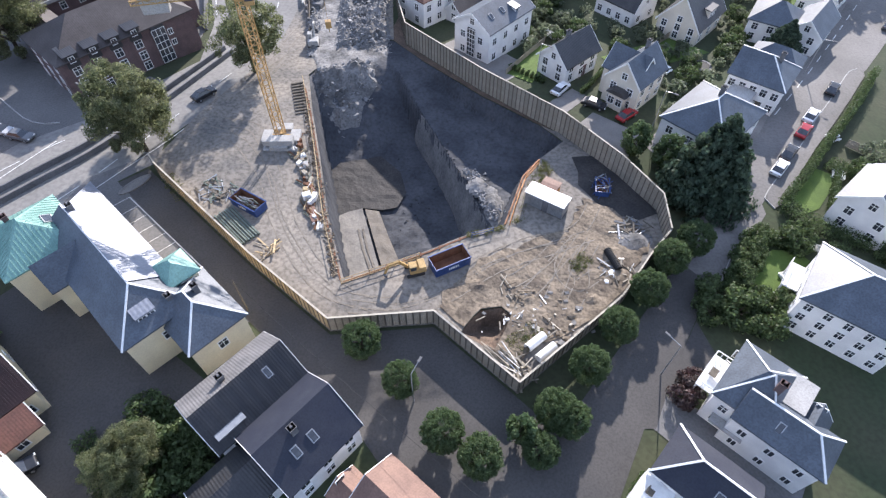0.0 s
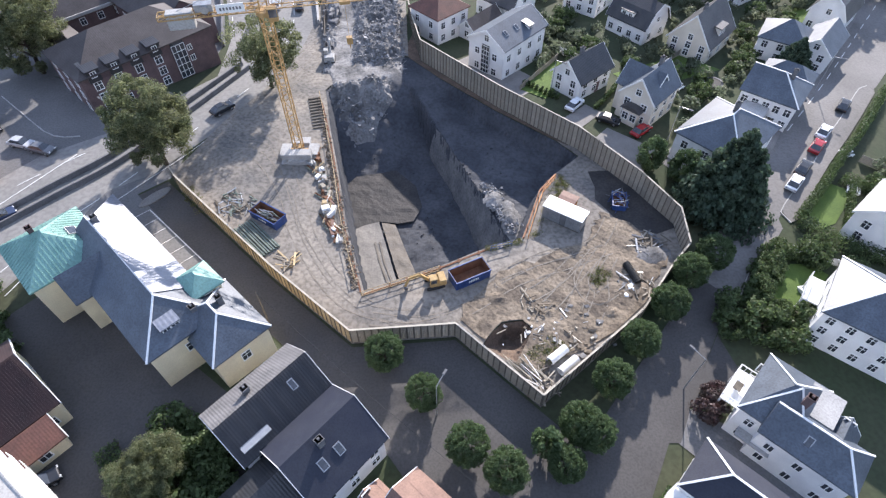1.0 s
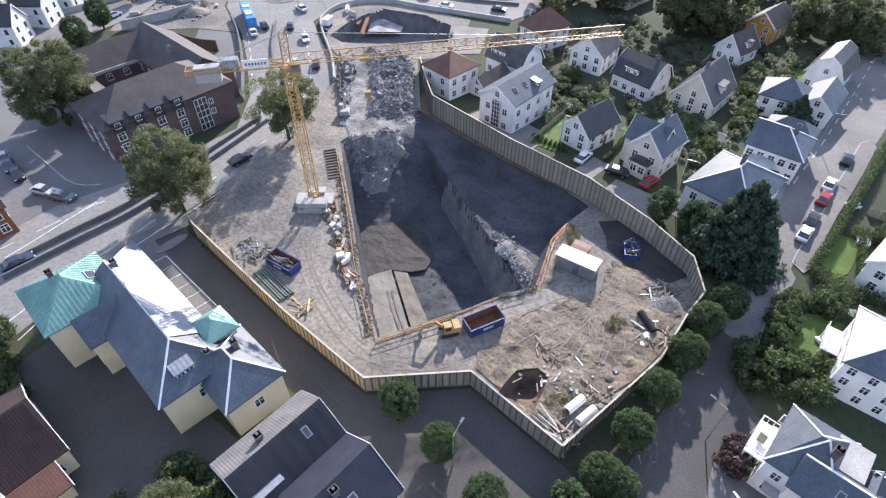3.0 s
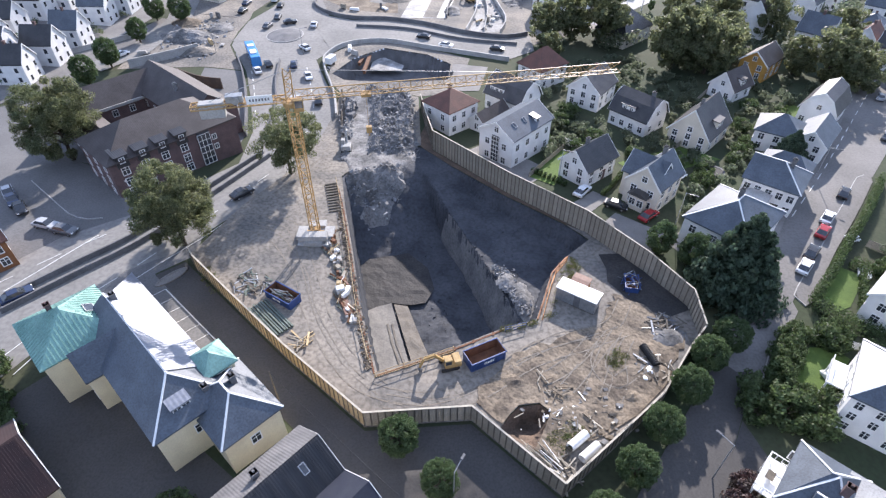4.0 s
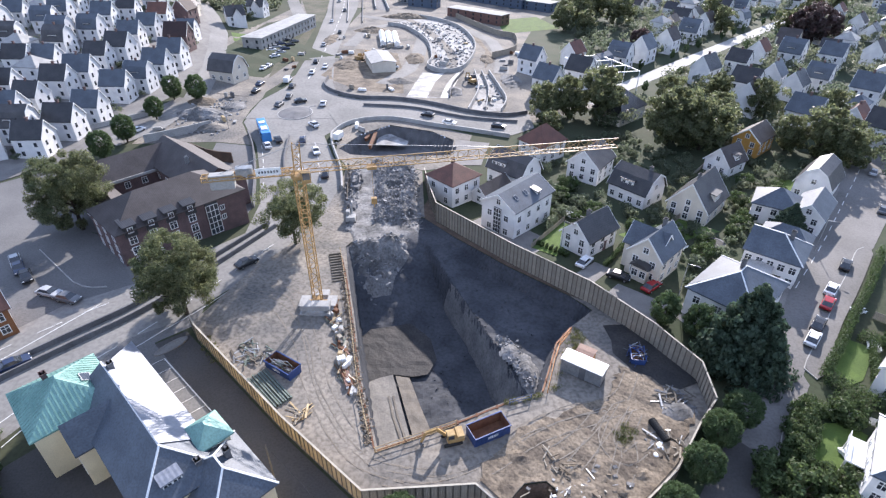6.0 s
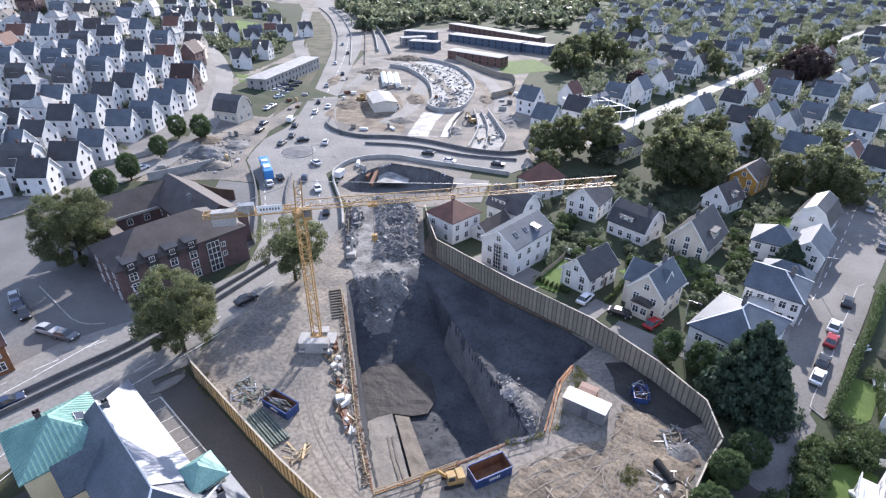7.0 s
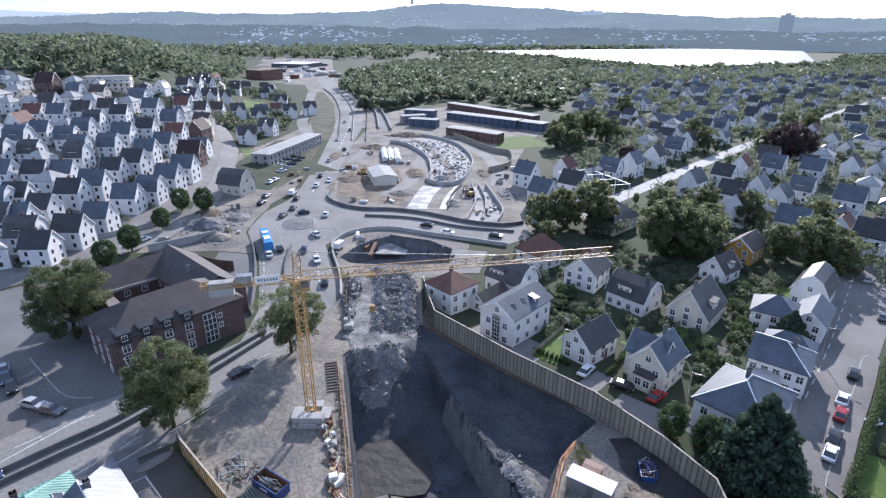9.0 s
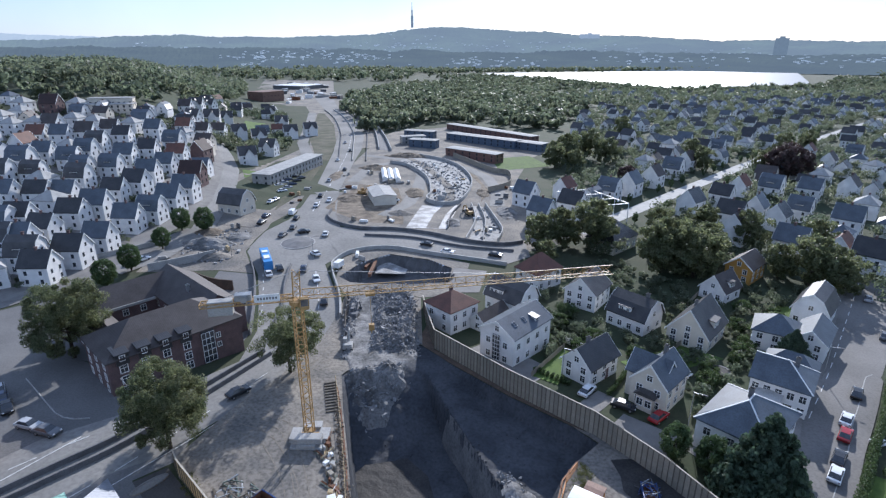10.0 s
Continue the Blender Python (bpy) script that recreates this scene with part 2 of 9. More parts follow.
class Form:
    """Collects the faces of one mesh."""

    def __init__(self):
        self.v, self.f = [], []

    def add(self, verts, faces):
        k = len(self.v)
        self.v += [tuple(p) for p in verts]
        self.f += [tuple(i + k for i in q) for q in faces]
        return self

    def box(self, x0, x1, y0, y1, z0, z1, m=None):
        vs = [Vector(p) for p in ((x0, y0, z0), (x1, y0, z0), (x1, y1, z0), (x0, y1, z0), (x0, y0, z1), (x1, y0, z1), (x1, y1, z1), (x0, y1, z1))]
        if m:
            vs = [m @ p for p in vs]
        return self.add(vs, [(0, 3, 2, 1), (4, 5, 6, 7), (0, 1, 5, 4), (1, 2, 6, 5), (2, 3, 7, 6), (3, 0, 4, 7)])

    def beam(self, a, b, w, d=None):
        """A square bar from a to b."""
        a, b = Vector(a), Vector(b)
        m = Matrix.Translation(a) @ (b - a).to_track_quat("Z", "Y").to_matrix().to_4x4()
        d = d or w
        return self.box(-w / 2, w / 2, -d / 2, d / 2, 0, (b - a).length, m)

    def tube(self, a, b, r0, r1=None, n=8, caps=True):
        a, b = Vector(a), Vector(b)
        r1 = r0 if r1 is None else r1
        m = Matrix.Translation(a) @ (b - a).to_track_quat("Z", "Y").to_matrix().to_4x4()
        h = (b - a).length
        vs = [m @ Vector((r * math.cos(2 * math.pi * i / n), r * math.sin(2 * math.pi * i / n), z)) for r, z in ((r0, 0), (r1, h)) for i in range(n)]
        fs = [(i, (i + 1) % n, n + (i + 1) % n, n + i) for i in range(n)]
        if caps:
            fs += [tuple(range(n))[::-1], tuple(range(n, 2 * n))]
        return self.add(vs, fs)

    def section(self, pts, x0, x1):
        """A closed outline in the y-z plane, drawn out along x."""
        n = len(pts)
        vs = [(x, y, z) for x in (x0, x1) for y, z in pts]
        return self.add(vs, [(i, (i + 1) % n, n + (i + 1) % n, n + i) for i in range(n)] + [tuple(range(n))[::-1], tuple(range(n, 2 * n))])

    def mesh(self, name, mat, bevel=0.0, smooth=False):
        me = bpy.data.meshes.new(name)
        me.from_pydata(self.v, [], self.f)
        bm = bmesh.new()
        bm.from_mesh(me)
        if bevel:
            bmesh.ops.bevel(bm, geom=bm.edges[:], offset=bevel, segments=1, affect="EDGES", clamp_overlap=True)
        bmesh.ops.recalc_face_normals(bm, faces=bm.faces[:])
        bm.to_mesh(me)
        bm.free()
        for p in me.polygons:
            p.use_smooth = smooth
        me.materials.append(mat)
        return me


def part(name, form, mat, parent, label="", bevel=0.0, smooth=False, m=None):
    """One mesh object under a thing or a part."""
    me = form if isinstance(form, bpy.types.Mesh) else form.mesh(name, mat, bevel, smooth)
    ob = new(name, me)
    ob.parent = parent
    if m is not None:
        ob.matrix_basis = m
    if label:
        ob["label"] = label
    return ob


def thing(name, label, category, m=None, group="", kind=""):
    ob = new(name)
    ob.empty_display_size = 0.5
    if m is not None:
        ob.matrix_basis = m
    return tagged(ob, label, category, group, kind)


def stand(x, y, yaw=0.0, up=0.0):
    return pose(x, y, terrain_z(x, y) + up, 0, 0, yaw)


def quads(name, v, mat, smooth=False):
    """A mesh of loose quads from an array (n, 4, 3)."""
    n = len(v)
    me = bpy.data.meshes.new(name)
    me.vertices.add(n * 4)
    me.vertices.foreach_set("co", np.asarray(v, dtype=np.float32).ravel())
    me.loops.add(n * 4)
    me.loops.foreach_set("vertex_index", np.arange(n * 4, dtype=np.int32))
    me.polygons.add(n)
    me.polygons.foreach_set("loop_start", np.arange(0, n * 4, 4, dtype=np.int32))
    me.update(calc_edges=True)
    me.validate()
    me.materials.append(mat)
    return me


def inside(pt, poly):
    x, y = pt
    c = False
    for i in range(len(poly)):
        (x0, y0), (x1, y1) = poly[i - 1], poly[i]
        if (y0 > y) != (y1 > y) and x < (x1 - x0) * (y - y0) / (y1 - y0) + x0:
            c = not c
    return c


def edge_distance(pt, poly):
    p = np.array(pt)
    best = 1e9
    for i in range(len(poly)):
        a, b = np.array(poly[i - 1]), np.array(poly[i])
        u = b - a
        s = min(1, max(0, np.dot(p - a, u) / np.dot(u, u)))
        best = min(best, np.hypot(*(p - a - s * u)))
    return best


def sheet(name, outline, mat, lift, step, holes=(), z=None, extra=()):
    """A triangulated piece of ground that follows the terrain."""
    from mathutils.geometry import delaunay_2d_cdt
    z = z or (lambda x, y: terrain_z(x, y) + lift)
    pts, edges = [], []
    for poly in (outline, *holes):
        k = 0
        start = len(pts)
        for i in range(len(poly)):
            a, b = Vector(poly[i]), Vector(poly[(i + 1) % len(poly)])
            n = max(1, int((b - a).length / step))
            pts += [a.lerp(b, j / n) for j in range(n)]
        m = len(pts) - start
        edges += [(start + i, start + (i + 1) % m) for i in range(m)]
    xs, ys = [p[0] for p in outline], [p[1] for p in outline]
    if step < 60:
        for i in range(int(min(xs) / step) - 1, int(max(xs) / step) + 2):
            for j in range(int(min(ys) / step) - 1, int(max(ys) / step) + 2):
                p = (i * step, j * step)
                if inside(p, outline) and not any(inside(p, h) for h in holes):
                    pts.append(Vector(p))
    pts += [Vector(p) for p in extra if not any(inside(p, h) for h in holes)]
    vs, _, fs, *_ = delaunay_2d_cdt(pts, edges, [], 0, 1e-4)
    keep = []
    for f in fs:
        c = sum((vs[i] for i in f), Vector((0, 0))) / len(f)
        if inside(c, outline) and not any(inside(c, h) for h in holes):
            keep.append(tuple(f))
    me = bpy.data.meshes.new(name)
    me.from_pydata([(p.x, p.y, z(p.x, p.y)) for p in vs], [], keep)
    bm = bmesh.new()
    bm.from_mesh(me)
    bmesh.ops.recalc_face_normals(bm, faces=bm.faces[:])
    if sum(f.normal.z for f in bm.faces) < 0:
        bmesh.ops.reverse_faces(bm, faces=bm.faces[:])
    bm.to_mesh(me)
    bm.free()
    me.materials.append(mat)
    return new(name, me)


def structure(ob, label, category):
    return tagged(ob, label, category, kind="structure")


def ribbon(points, width, lift, step=4.0):
    """Outline of a band of that width along a line of points."""
    pts = [Vector(p) for p in points]
    left, right = [], []
    for i, p in enumerate(pts):
        d = (pts[min(i + 1, len(pts) - 1)] - pts[max(i - 1, 0)]).normalized()
        n = Vector((-d.y, d.x)) * width / 2
        left.append(tuple(p + n))
        right.append(tuple(p - n))
    return left + right[::-1]


def smooth_line(points, step):
    """Points at even steps along a soft curve through the given ones."""
    pts = [Vector(p) for p in points]
    dense = []
    for i in range(len(pts) - 1):
        p0, p1, p2, p3 = pts[max(i - 1, 0)], pts[i], pts[i + 1], pts[min(i + 2, len(pts) - 1)]
        n = max(2, int((p2 - p1).length / (step * 0.25)))
        for j in range(n):
            t = j / n
            dense.append(0.5 * (2 * p1 + (p2 - p0) * t + (2 * p0 - 5 * p1 + 4 * p2 - p3) * t * t + (3 * p1 - p0 - 3 * p2 + p3) * t ** 3))
    dense.append(pts[-1])
    out, gone = [dense[0]], 0.0
    for a, b in zip(dense, dense[1:]):
        gone += (b - a).length
        if gone >= step:
            out.append(b)
            gone = 0.0
    return out


def barrier(name, points, height, thick, mat, label, category="barrier", base=-0.3, step=2.0):
    """A low wall that follows a curve over the ground."""
    line = smooth_line(points, step)
    f = Form()
    for i, p in enumerate(line):
        d = (line[min(i + 1, len(line) - 1)] - line[max(i - 1, 0)]).normalized()
        n = Vector((-d.y, d.x)) * thick / 2
        z = terrain_z(p.x, p.y)
        top = 0.55
        f.v += [(p.x + n.x, p.y + n.y, z + base), (p.x - n.x, p.y - n.y, z + base), (p.x - n.x * top, p.y - n.y * top, z + height), (p.x + n.x * top, p.y + n.y * top, z + height)]
        if i:
            k = 4 * i
            f.f += [(k - 4 + j, k - 4 + (j + 1) % 4, k + (j + 1) % 4, k + j) for j in range(4)]
    f.f += [(0, 1, 2, 3), tuple(len(f.v) - 1 - j for j in range(4))]
    return structure(new(name, f.mesh(name, mat)), label, category)


# ---- ground ----
PIT = [(-18.9, 88), (-16.8, 77.4), (-14, 65.5), (-11.4, 53.5), (-8.2, 42.8), (-1.6, 45.6), (2.9, 47.7), (8.5, 50.6), (13.4, 52.2), (15, 56.4), (17, 61.9), (19.8, 65.6), (24.6, 70.2),
       (21.5, 74.2), (11.8, 82.6), (2.0, 93.2), (-4.2, 101.0), (-9.0, 102), (-15.4, 95)]
DIP = [(-28.3, 137.5), (-23.7, 148.4), (-16.1, 156.0), (-3.9, 152.2), (2.7, 146.0), (1.8, 135.7), (-12.5, 132.8), (-24.7, 133.9)]
DUG = [(6.8, 35.0), (7.9, 36.6), (9.4, 38.2), (12.0, 38.6), (13.2, 37.4), (12.4, 35.6), (11.2, 33.4), (10.6, 32.4), (8.6, 33.6)]
WIDE = [(-4700, -700), (4700, -700), (4700, 4900), (-4700, 4900)]
rings = [(r * math.cos(a), r * math.sin(a)) for r, n in ((230, 60), (330, 60), (470, 64), (640, 64), (860, 70), (1150, 80), (1500, 80), (2000, 80), (2600, 80), (3200, 90), (3700, 90), (4200, 90)) for a in np.linspace(-0.3, math.pi + 0.3, n)]
rings += [(x, y) for x in range(-180, 181, 6) for y in range(-40, 200, 6)]
rings += [(x, y) for x in range(-300, -84, 8) for y in range(200, 520, 8)]
rings += [(x, y) for x in range(-900, -100, 40) for y in range(240, 1300, 40)]
structure(sheet("ground", WIDE, EARTH, 0.0, 700, (PIT, DIP, DUG), None, rings), "patchy grass and bare earth reaching the horizon", "ground")

JUNCTION = [(36.6, 46.2), (41.6, 52.8), (46.6, 58.6), (52.4, 57.0), (52.2, 54.6), (47.0, 48.4), (42.2, 43.6), (38.6, 43.8)]
YARD = [(-39.5, 64.5), (-37, 61.0), (-20, 44.6), (-9, 35.0), (3.5, 36.1), (12.9, 27.0), (27, 38.7), (32.6, 45.7), (35.8, 49.2), (36, 55.2), (31.7, 62.8), (24.6, 72.2),
        (21.5, 74.2), (11.8, 82.6), (2.0, 93.2), (-4.2, 101.0), (-5.5, 125), (-20, 131), (-24.5, 126), (-24.7, 113.6), (-26.1, 100.1), (-30.1, 87.2), (-34.8, 77.7)]


def yard_z(lift, rough):
    """Trampled ground: soft swells and small clods."""
    return lambda x, y: terrain_z(x, y) + lift + rough * (0.6 * noise.fractal(Vector((x * 0.25, y * 0.25, 1)), 1.0, 2.0, 3) + 0.5 * noise.fractal(Vector((x * 1.1, y * 1.1, 5)), 0.8, 2.0, 3))


structure(sheet("construction_yard", YARD, SITE, 0.10, 1.0, (PIT, DUG), yard_z(0.16, 0.10)), "dusty grey gravel yard of a building site", "ground")
STREET = [(-67, 60.5), (-61.4, 68.6), (-51.6, 75.6), (-44.5, 85.7), (-39.6, 92.3), (-40.6, 106.1), (-45.5, 122.9), (-50.5, 137.8), (-59.3, 155.4), (-60, 166), (-55, 192), (-44.1, 198), (-38.4, 182.7), (-32, 170),
          (-31.0, 152.5), (-33.9, 146.2), (-29, 132), (-26.1, 125.3), (-23.7, 113.6), (-25.1, 100.1), (-29.1, 87.2), (-33.8, 77.7), (-38.5, 70.4), (-42, 65), (-47.9, 60.8), (-51.5, 48.6), (-60, 30), (-90, -20), (-110, 0)]
structure(sheet("road", STREET, PALE_ROAD, 0.055, 4.0), "worn grey asphalt of a dual carriageway", "road")
LANE = [(-43, 60), (-39.5, 63), (-20, 44.2), (-9, 34.6), (3.5, 35.7), (12.9, 26.6), (17, 22.6), (26, 33), (32, 40), (36.5, 46), (41, 52.4), (51.4, 64.1), (61.9, 78.7), (80.2, 100.0), (110.6, 136.9), (126.7, 153.7),
        (140, 150), (85.9, 91.6), (79.3, 86.4), (66.9, 72.5), (53.0, 57.3), (46.5, 49.3), (40.3, 42.6), (32.6, 31.1), (26.5, 23.0), (20, 12), (12, -2), (-3, -8), (1.8, 14), (-5.7, 24.0), (-11.4, 29.7), (-19.1, 36.4), (-39.9, 57.0)]
# the side street carries its shade in the darker asphalt
structure(sheet("side_street", LANE, SHADED_ASPHALT, 0.06, 3.0), "brown-grey asphalt side street round the site", "road")
# the sunny part of the street, lightened by its colour
structure(sheet("garden_street", [(41.5, 53.0), (51.4, 64.1), (61.9, 78.7), (80.2, 100.0), (110.6, 136.9), (126.7, 153.7), (140, 150), (85.9, 91.6), (79.3, 86.4), (66.9, 72.5), (53.0, 57.3), (46.0, 49.0), (42.5, 49.5)], SUN_ASPHALT, 0.085, 3.0), "pale asphalt of a garden street, sunlight in its colour", "road")
structure(sheet("footway", ribbon([(50.6, 63.6), (61.0, 78.2), (79.4, 99.8), (109.6, 136.9)], 1.5, 0), PAVING, 0.19, 3.0), "paved footway with kerb beside gardens", "pavement")
STREET_KERB = [(53.9, 55.7), (53.5, 57.6), (54.0, 59.0), (62.6, 68.3), (69.3, 76.4), (74.3, 81.9), (81.1, 89.8), (83.2, 91.6), (85.6, 92.3)]
structure(sheet("footway", STREET_KERB + [(84.4, 89.4), (77.8, 81.8), (72.0, 75.4), (65.6, 68.6), (59.2, 61.2), (55.6, 56.6)], SUN_ASPHALT, 0.17, 3.0), "pale asphalt footway between the kerb and the hedge", "pavement")
structure(sheet("driveway", [(27.5, 23.0), (29.8, 27.0), (33.2, 25.2), (41.8, 16.8), (38.5, 12.5), (32, 18.5)], ASPHALT, 0.07, 2.0), "grey asphalt drive between the villas", "pavement")
structure(sheet("court", [(-80, 60), (-66, 66), (-55, 79), (-62, 88), (-70, 92), (-84, 97), (-110, 90)], ASPHALT, 0.05, 4.0), "asphalt forecourt of the brick building", "pavement")
structure(sheet("side_court", [(-42, 96), (-41.6, 106), (-46.6, 123), (-51.6, 138), (-62, 140), (-60, 125), (-52, 112), (-46, 104)], ASPHALT, 0.045, 4.0), "asphalt court beside the brick building", "pavement")
structure(sheet("house_street", ribbon([(-116, 106), (-99, 130), (-88.5, 150), (-81, 172)], 9, 0), SUN_ASPHALT, 0.07, 4.0), "pale street below the white houses", "road")
structure(sheet("road_margin", [(-67, 60.5), (-61.4, 68.6), (-51.6, 75.6), (-44.5, 85.7), (-47, 87), (-55, 80), (-66, 67), (-80, 61)], ASPHALT, 0.052, 3.0), "asphalt margin of the carriageway", "pavement")
structure(sheet("road_margin", [(-47.9, 60.8), (-42, 65), (-38.9, 69.6), (-38.6, 64.5), (-43.2, 60.3), (-40.2, 57.2), (-45.5, 56.2), (-49, 50), (-51.5, 48.6)], ASPHALT, 0.046, 2.0), "asphalt margin between carriageway and villa", "pavement")
structure(sheet("parking_strip", [(-44, 61), (-39.9, 57.2), (-18.9, 36.6), (-22, 33.2), (-45.5, 56.5)], ASPHALT, 0.05, 3.0), "asphalt parking bays beside the villa", "pavement")
structure(sheet("side_yard", [(-110, 60), (-80, 62), (-84, 97), (-70, 92), (-60, 89), (-64, 96), (-76, 110), (-80, 126), (-96, 122), (-118, 100)], ASPHALT, 0.04, 5.0), "asphalt yard and side road", "pavement")
structure(sheet("car_park", [(-100, 182), (-62, 178), (-57, 200), (-59, 240), (-68, 330), (-79, 400), (-88, 330), (-98, 262), (-92, 225)], SITE, 0.04, 6.0), "gravel car park beside the long building", "pavement")
structure(sheet("back_court", [(-58, 20), (-54, 36), (-46, 46), (-20, 27), (-17, 12), (-30, 2), (-50, 6)], SHADED_ASPHALT, 0.05, 4.0), "dark asphalt yard behind the villa", "pavement")
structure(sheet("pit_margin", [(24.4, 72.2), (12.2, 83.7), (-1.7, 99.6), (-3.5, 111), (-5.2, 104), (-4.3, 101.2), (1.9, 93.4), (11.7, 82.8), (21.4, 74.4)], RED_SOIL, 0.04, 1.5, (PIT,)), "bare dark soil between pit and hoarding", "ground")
# sunlit patch of the junction painted as a paler sheet
structure(sheet("junction", JUNCTION, SUN_ASPHALT, 0.09, 2.0), "pale asphalt where the streets meet, sunlight painted in", "road")
structure(sheet("street_margin", [(26.5, 23), (32.6, 31.1), (36.4, 36.6), (37.5, 31.5), (33.6, 26.4), (30.2, 27.2), (27.8, 23)], SHADED_ASPHALT, 0.075, 2.0), "dark asphalt margin beside the villas", "pavement")
rag = random.Random(3)
PLOT = []
for (x0, y0), (x1, y1) in zip(*(lambda c: (c, c[1:] + c[:1]))([(4.2, 38.6), (13, 30.2), (26.3, 39.4), (31.6, 45.9), (33.8, 50.0), (30.5, 54.0), (25.5, 57.5), (23.8, 54.5), (22.5, 50.8), (16, 48.8), (9.5, 46.0), (6, 42)])):
    for k in range(4):
        PLOT.append((x0 + (x1 - x0) * k / 4 + (rag.uniform(-0.7, 0.7) if k else 0), y0 + (y1 - y0) * k / 4 + (rag.uniform(-0.7, 0.7) if k else 0)))
# shade behind the hoarding, laid on the yard as a darker sheet
structure(sheet("wet_ground", [(25.4, 66.4), (29.0, 66.8), (31.6, 65.0), (34.4, 61.6), (37.2, 55.0), (33.0, 53.2), (28.4, 54.6), (27.0, 57.6), (25.4, 60.2), (25.9, 63.0)], SHADED_MUD, 0.13, 0.8, (), yard_z(0.24, 0.14)), "dark ground behind the hoarding with shade painted in", "ground")
structure(sheet("building_plot", PLOT, MUD, 0.16, 0.55, (DUG,), yard_z(0.33, 0.22)), "rutted brown mud with clods and tyre tracks", "ground")


def excavation(name, outline, depth, mat, label, cell, rough):
    """The faces and floor of a dug hole, as one rugged surface."""
    xs, ys = [p[0] for p in outline], [p[1] for p in outline]
    x0, y0 = min(xs) - 1.5, min(ys) - 1.5
    nx, ny = int((max(xs) + 1.5 - x0) / cell), int((max(ys) + 1.5 - y0) / cell)
    f, index = Form(), {}
    for i in range(nx + 1):
        for j in range(ny + 1):
            x, y = x0 + i * cell, y0 + j * cell
            d = edge_distance((x, y), outline)
            inn = inside((x, y), outline)
            if not inn and d > 1.1:
                continue
            g = terrain_z(x, y)
            if not inn:
                z = g - 0.08
            else:
                s = min(1.0, max(0.0, (d - 0.1) / 0.9))
                z = g - 0.1 - s * depth(x, y) + rough * s * (noise.fractal(Vector((x * 0.35, y * 0.35, 3.0)), 1.0, 2.0, 4) * 0.9)
            index[i, j] = len(f.v)
            f.v.append((x, y, z))
    for (i, j), k in index.items():
        q = [index.get(c) for c in ((i, j), (i + 1, j), (i + 1, j + 1), (i, j + 1))]
        if None not in q:
            f.f.append(tuple(q))
    return structure(new(name, f.mesh(name, mat)), label, "excavation")


def shelf_edge(y):
    """Where the shelf breaks off, from north to south."""
    return 3.4 + (75.5 - max(y, 62.4)) * 0.415 + max(0.0, 62.4 - y) * 0.25


def pit_depth(x, y):
    """Deep basin on the west, a rock shelf on the east, rubble rising to the north."""
    edge = shelf_edge(y)
    shelf = ease(edge - 0.9, edge + 0.3, x)
    top = 3.0 - 1.2 * ease(62, 54, y)
    deep = 9.2
    d = deep + (top - deep) * shelf
    rise = ease(76, 97, y - 0.45 * (x + 5)) * (1 - ease(2, 12, x))
    return d * (1 - rise) + 0.3 * rise


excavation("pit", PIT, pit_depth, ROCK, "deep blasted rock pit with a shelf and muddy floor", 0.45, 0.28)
excavation("trial_pit", DUG, lambda x, y: 0.7 + 1.5 * ease(33.5, 37.6, y), RED_SOIL, "broad dug hole in red-brown earth", 0.35, 0.35)
excavation("underpass_pit", DIP, lambda x, y: 4.6, DARK_CONCRETE, "dark excavation for an underpass", 0.9, 0.15)
SANDY = [(-12.7, 60.9), (-10.6, 62.2), (-8.3, 63.0), (-6.6, 57.0), (-4.8, 50.7), (-7.0, 49.6), (-9.3, 48.6), (-11.0, 54.6)]
DAMP = [(-7.9, 62.9), (-5.6, 62.6), (-3.9, 57.6), (-1.9, 52.2), (-4.4, 50.8)]
structure(sheet("sand_floor", SANDY, SAND, 0, 0.8, (), lambda x, y: terrain_z(x, y) - 8.5 + 0.12 * noise.fractal(Vector((x * 0.5, y * 0.5, 2)), 1.0, 2.0, 3)), "levelled sandy floor of the pit", "ground")
# dark sheet that paints the shadow over the deep floor
SHADED_FLOOR = [(-14.6, 63.0), (-12.9, 61.2), (-10.6, 62.5), (-8.3, 63.3), (-5.2, 62.9), (-2.6, 63.6), (-1.2, 67.0), (-2.4, 72.0), (-6.0, 76.0), (-13.0, 74.0), (-16.2, 70.0)]
structure(sheet("wet_floor", SHADED_FLOOR, SHADED_MUD, 0, 0.8, (), lambda x, y: terrain_z(x, y) - pit_depth(x, y) + 0.42 + 0.14 * noise.fractal(Vector((x * 0.5, y * 0.5, 4)), 1.0, 2.0, 3)), "dark deep floor of the pit with shade painted in", "ground")
structure(sheet("damp_floor", DAMP, TRACK, 0, 0.8, (), lambda x, y: terrain_z(x, y) - 8.62 + 0.14 * noise.fractal(Vector((x * 0.5, y * 0.5, 6)), 1.0, 2.0, 3)), "damp grey floor beside the levelled sand", "ground")
for x0, w in ((-6.0, 0.3), (-5.3, 0.3)):
    structure(sheet("wheel_rut", ribbon([(x0 - 2.6, 58.5), (x0 - 1.6, 54.5), (x0, 50.0)], w, 0), TRACK, 0, 0.8, (), lambda x, y: terrain_z(x, y) - 8.40 + 0.12 * noise.fractal(Vector((x * 0.5, y * 0.5, 2)), 1.0, 2.0, 3)), "pale wheel rut in the sand", "track")
face = Form()
rows = 46
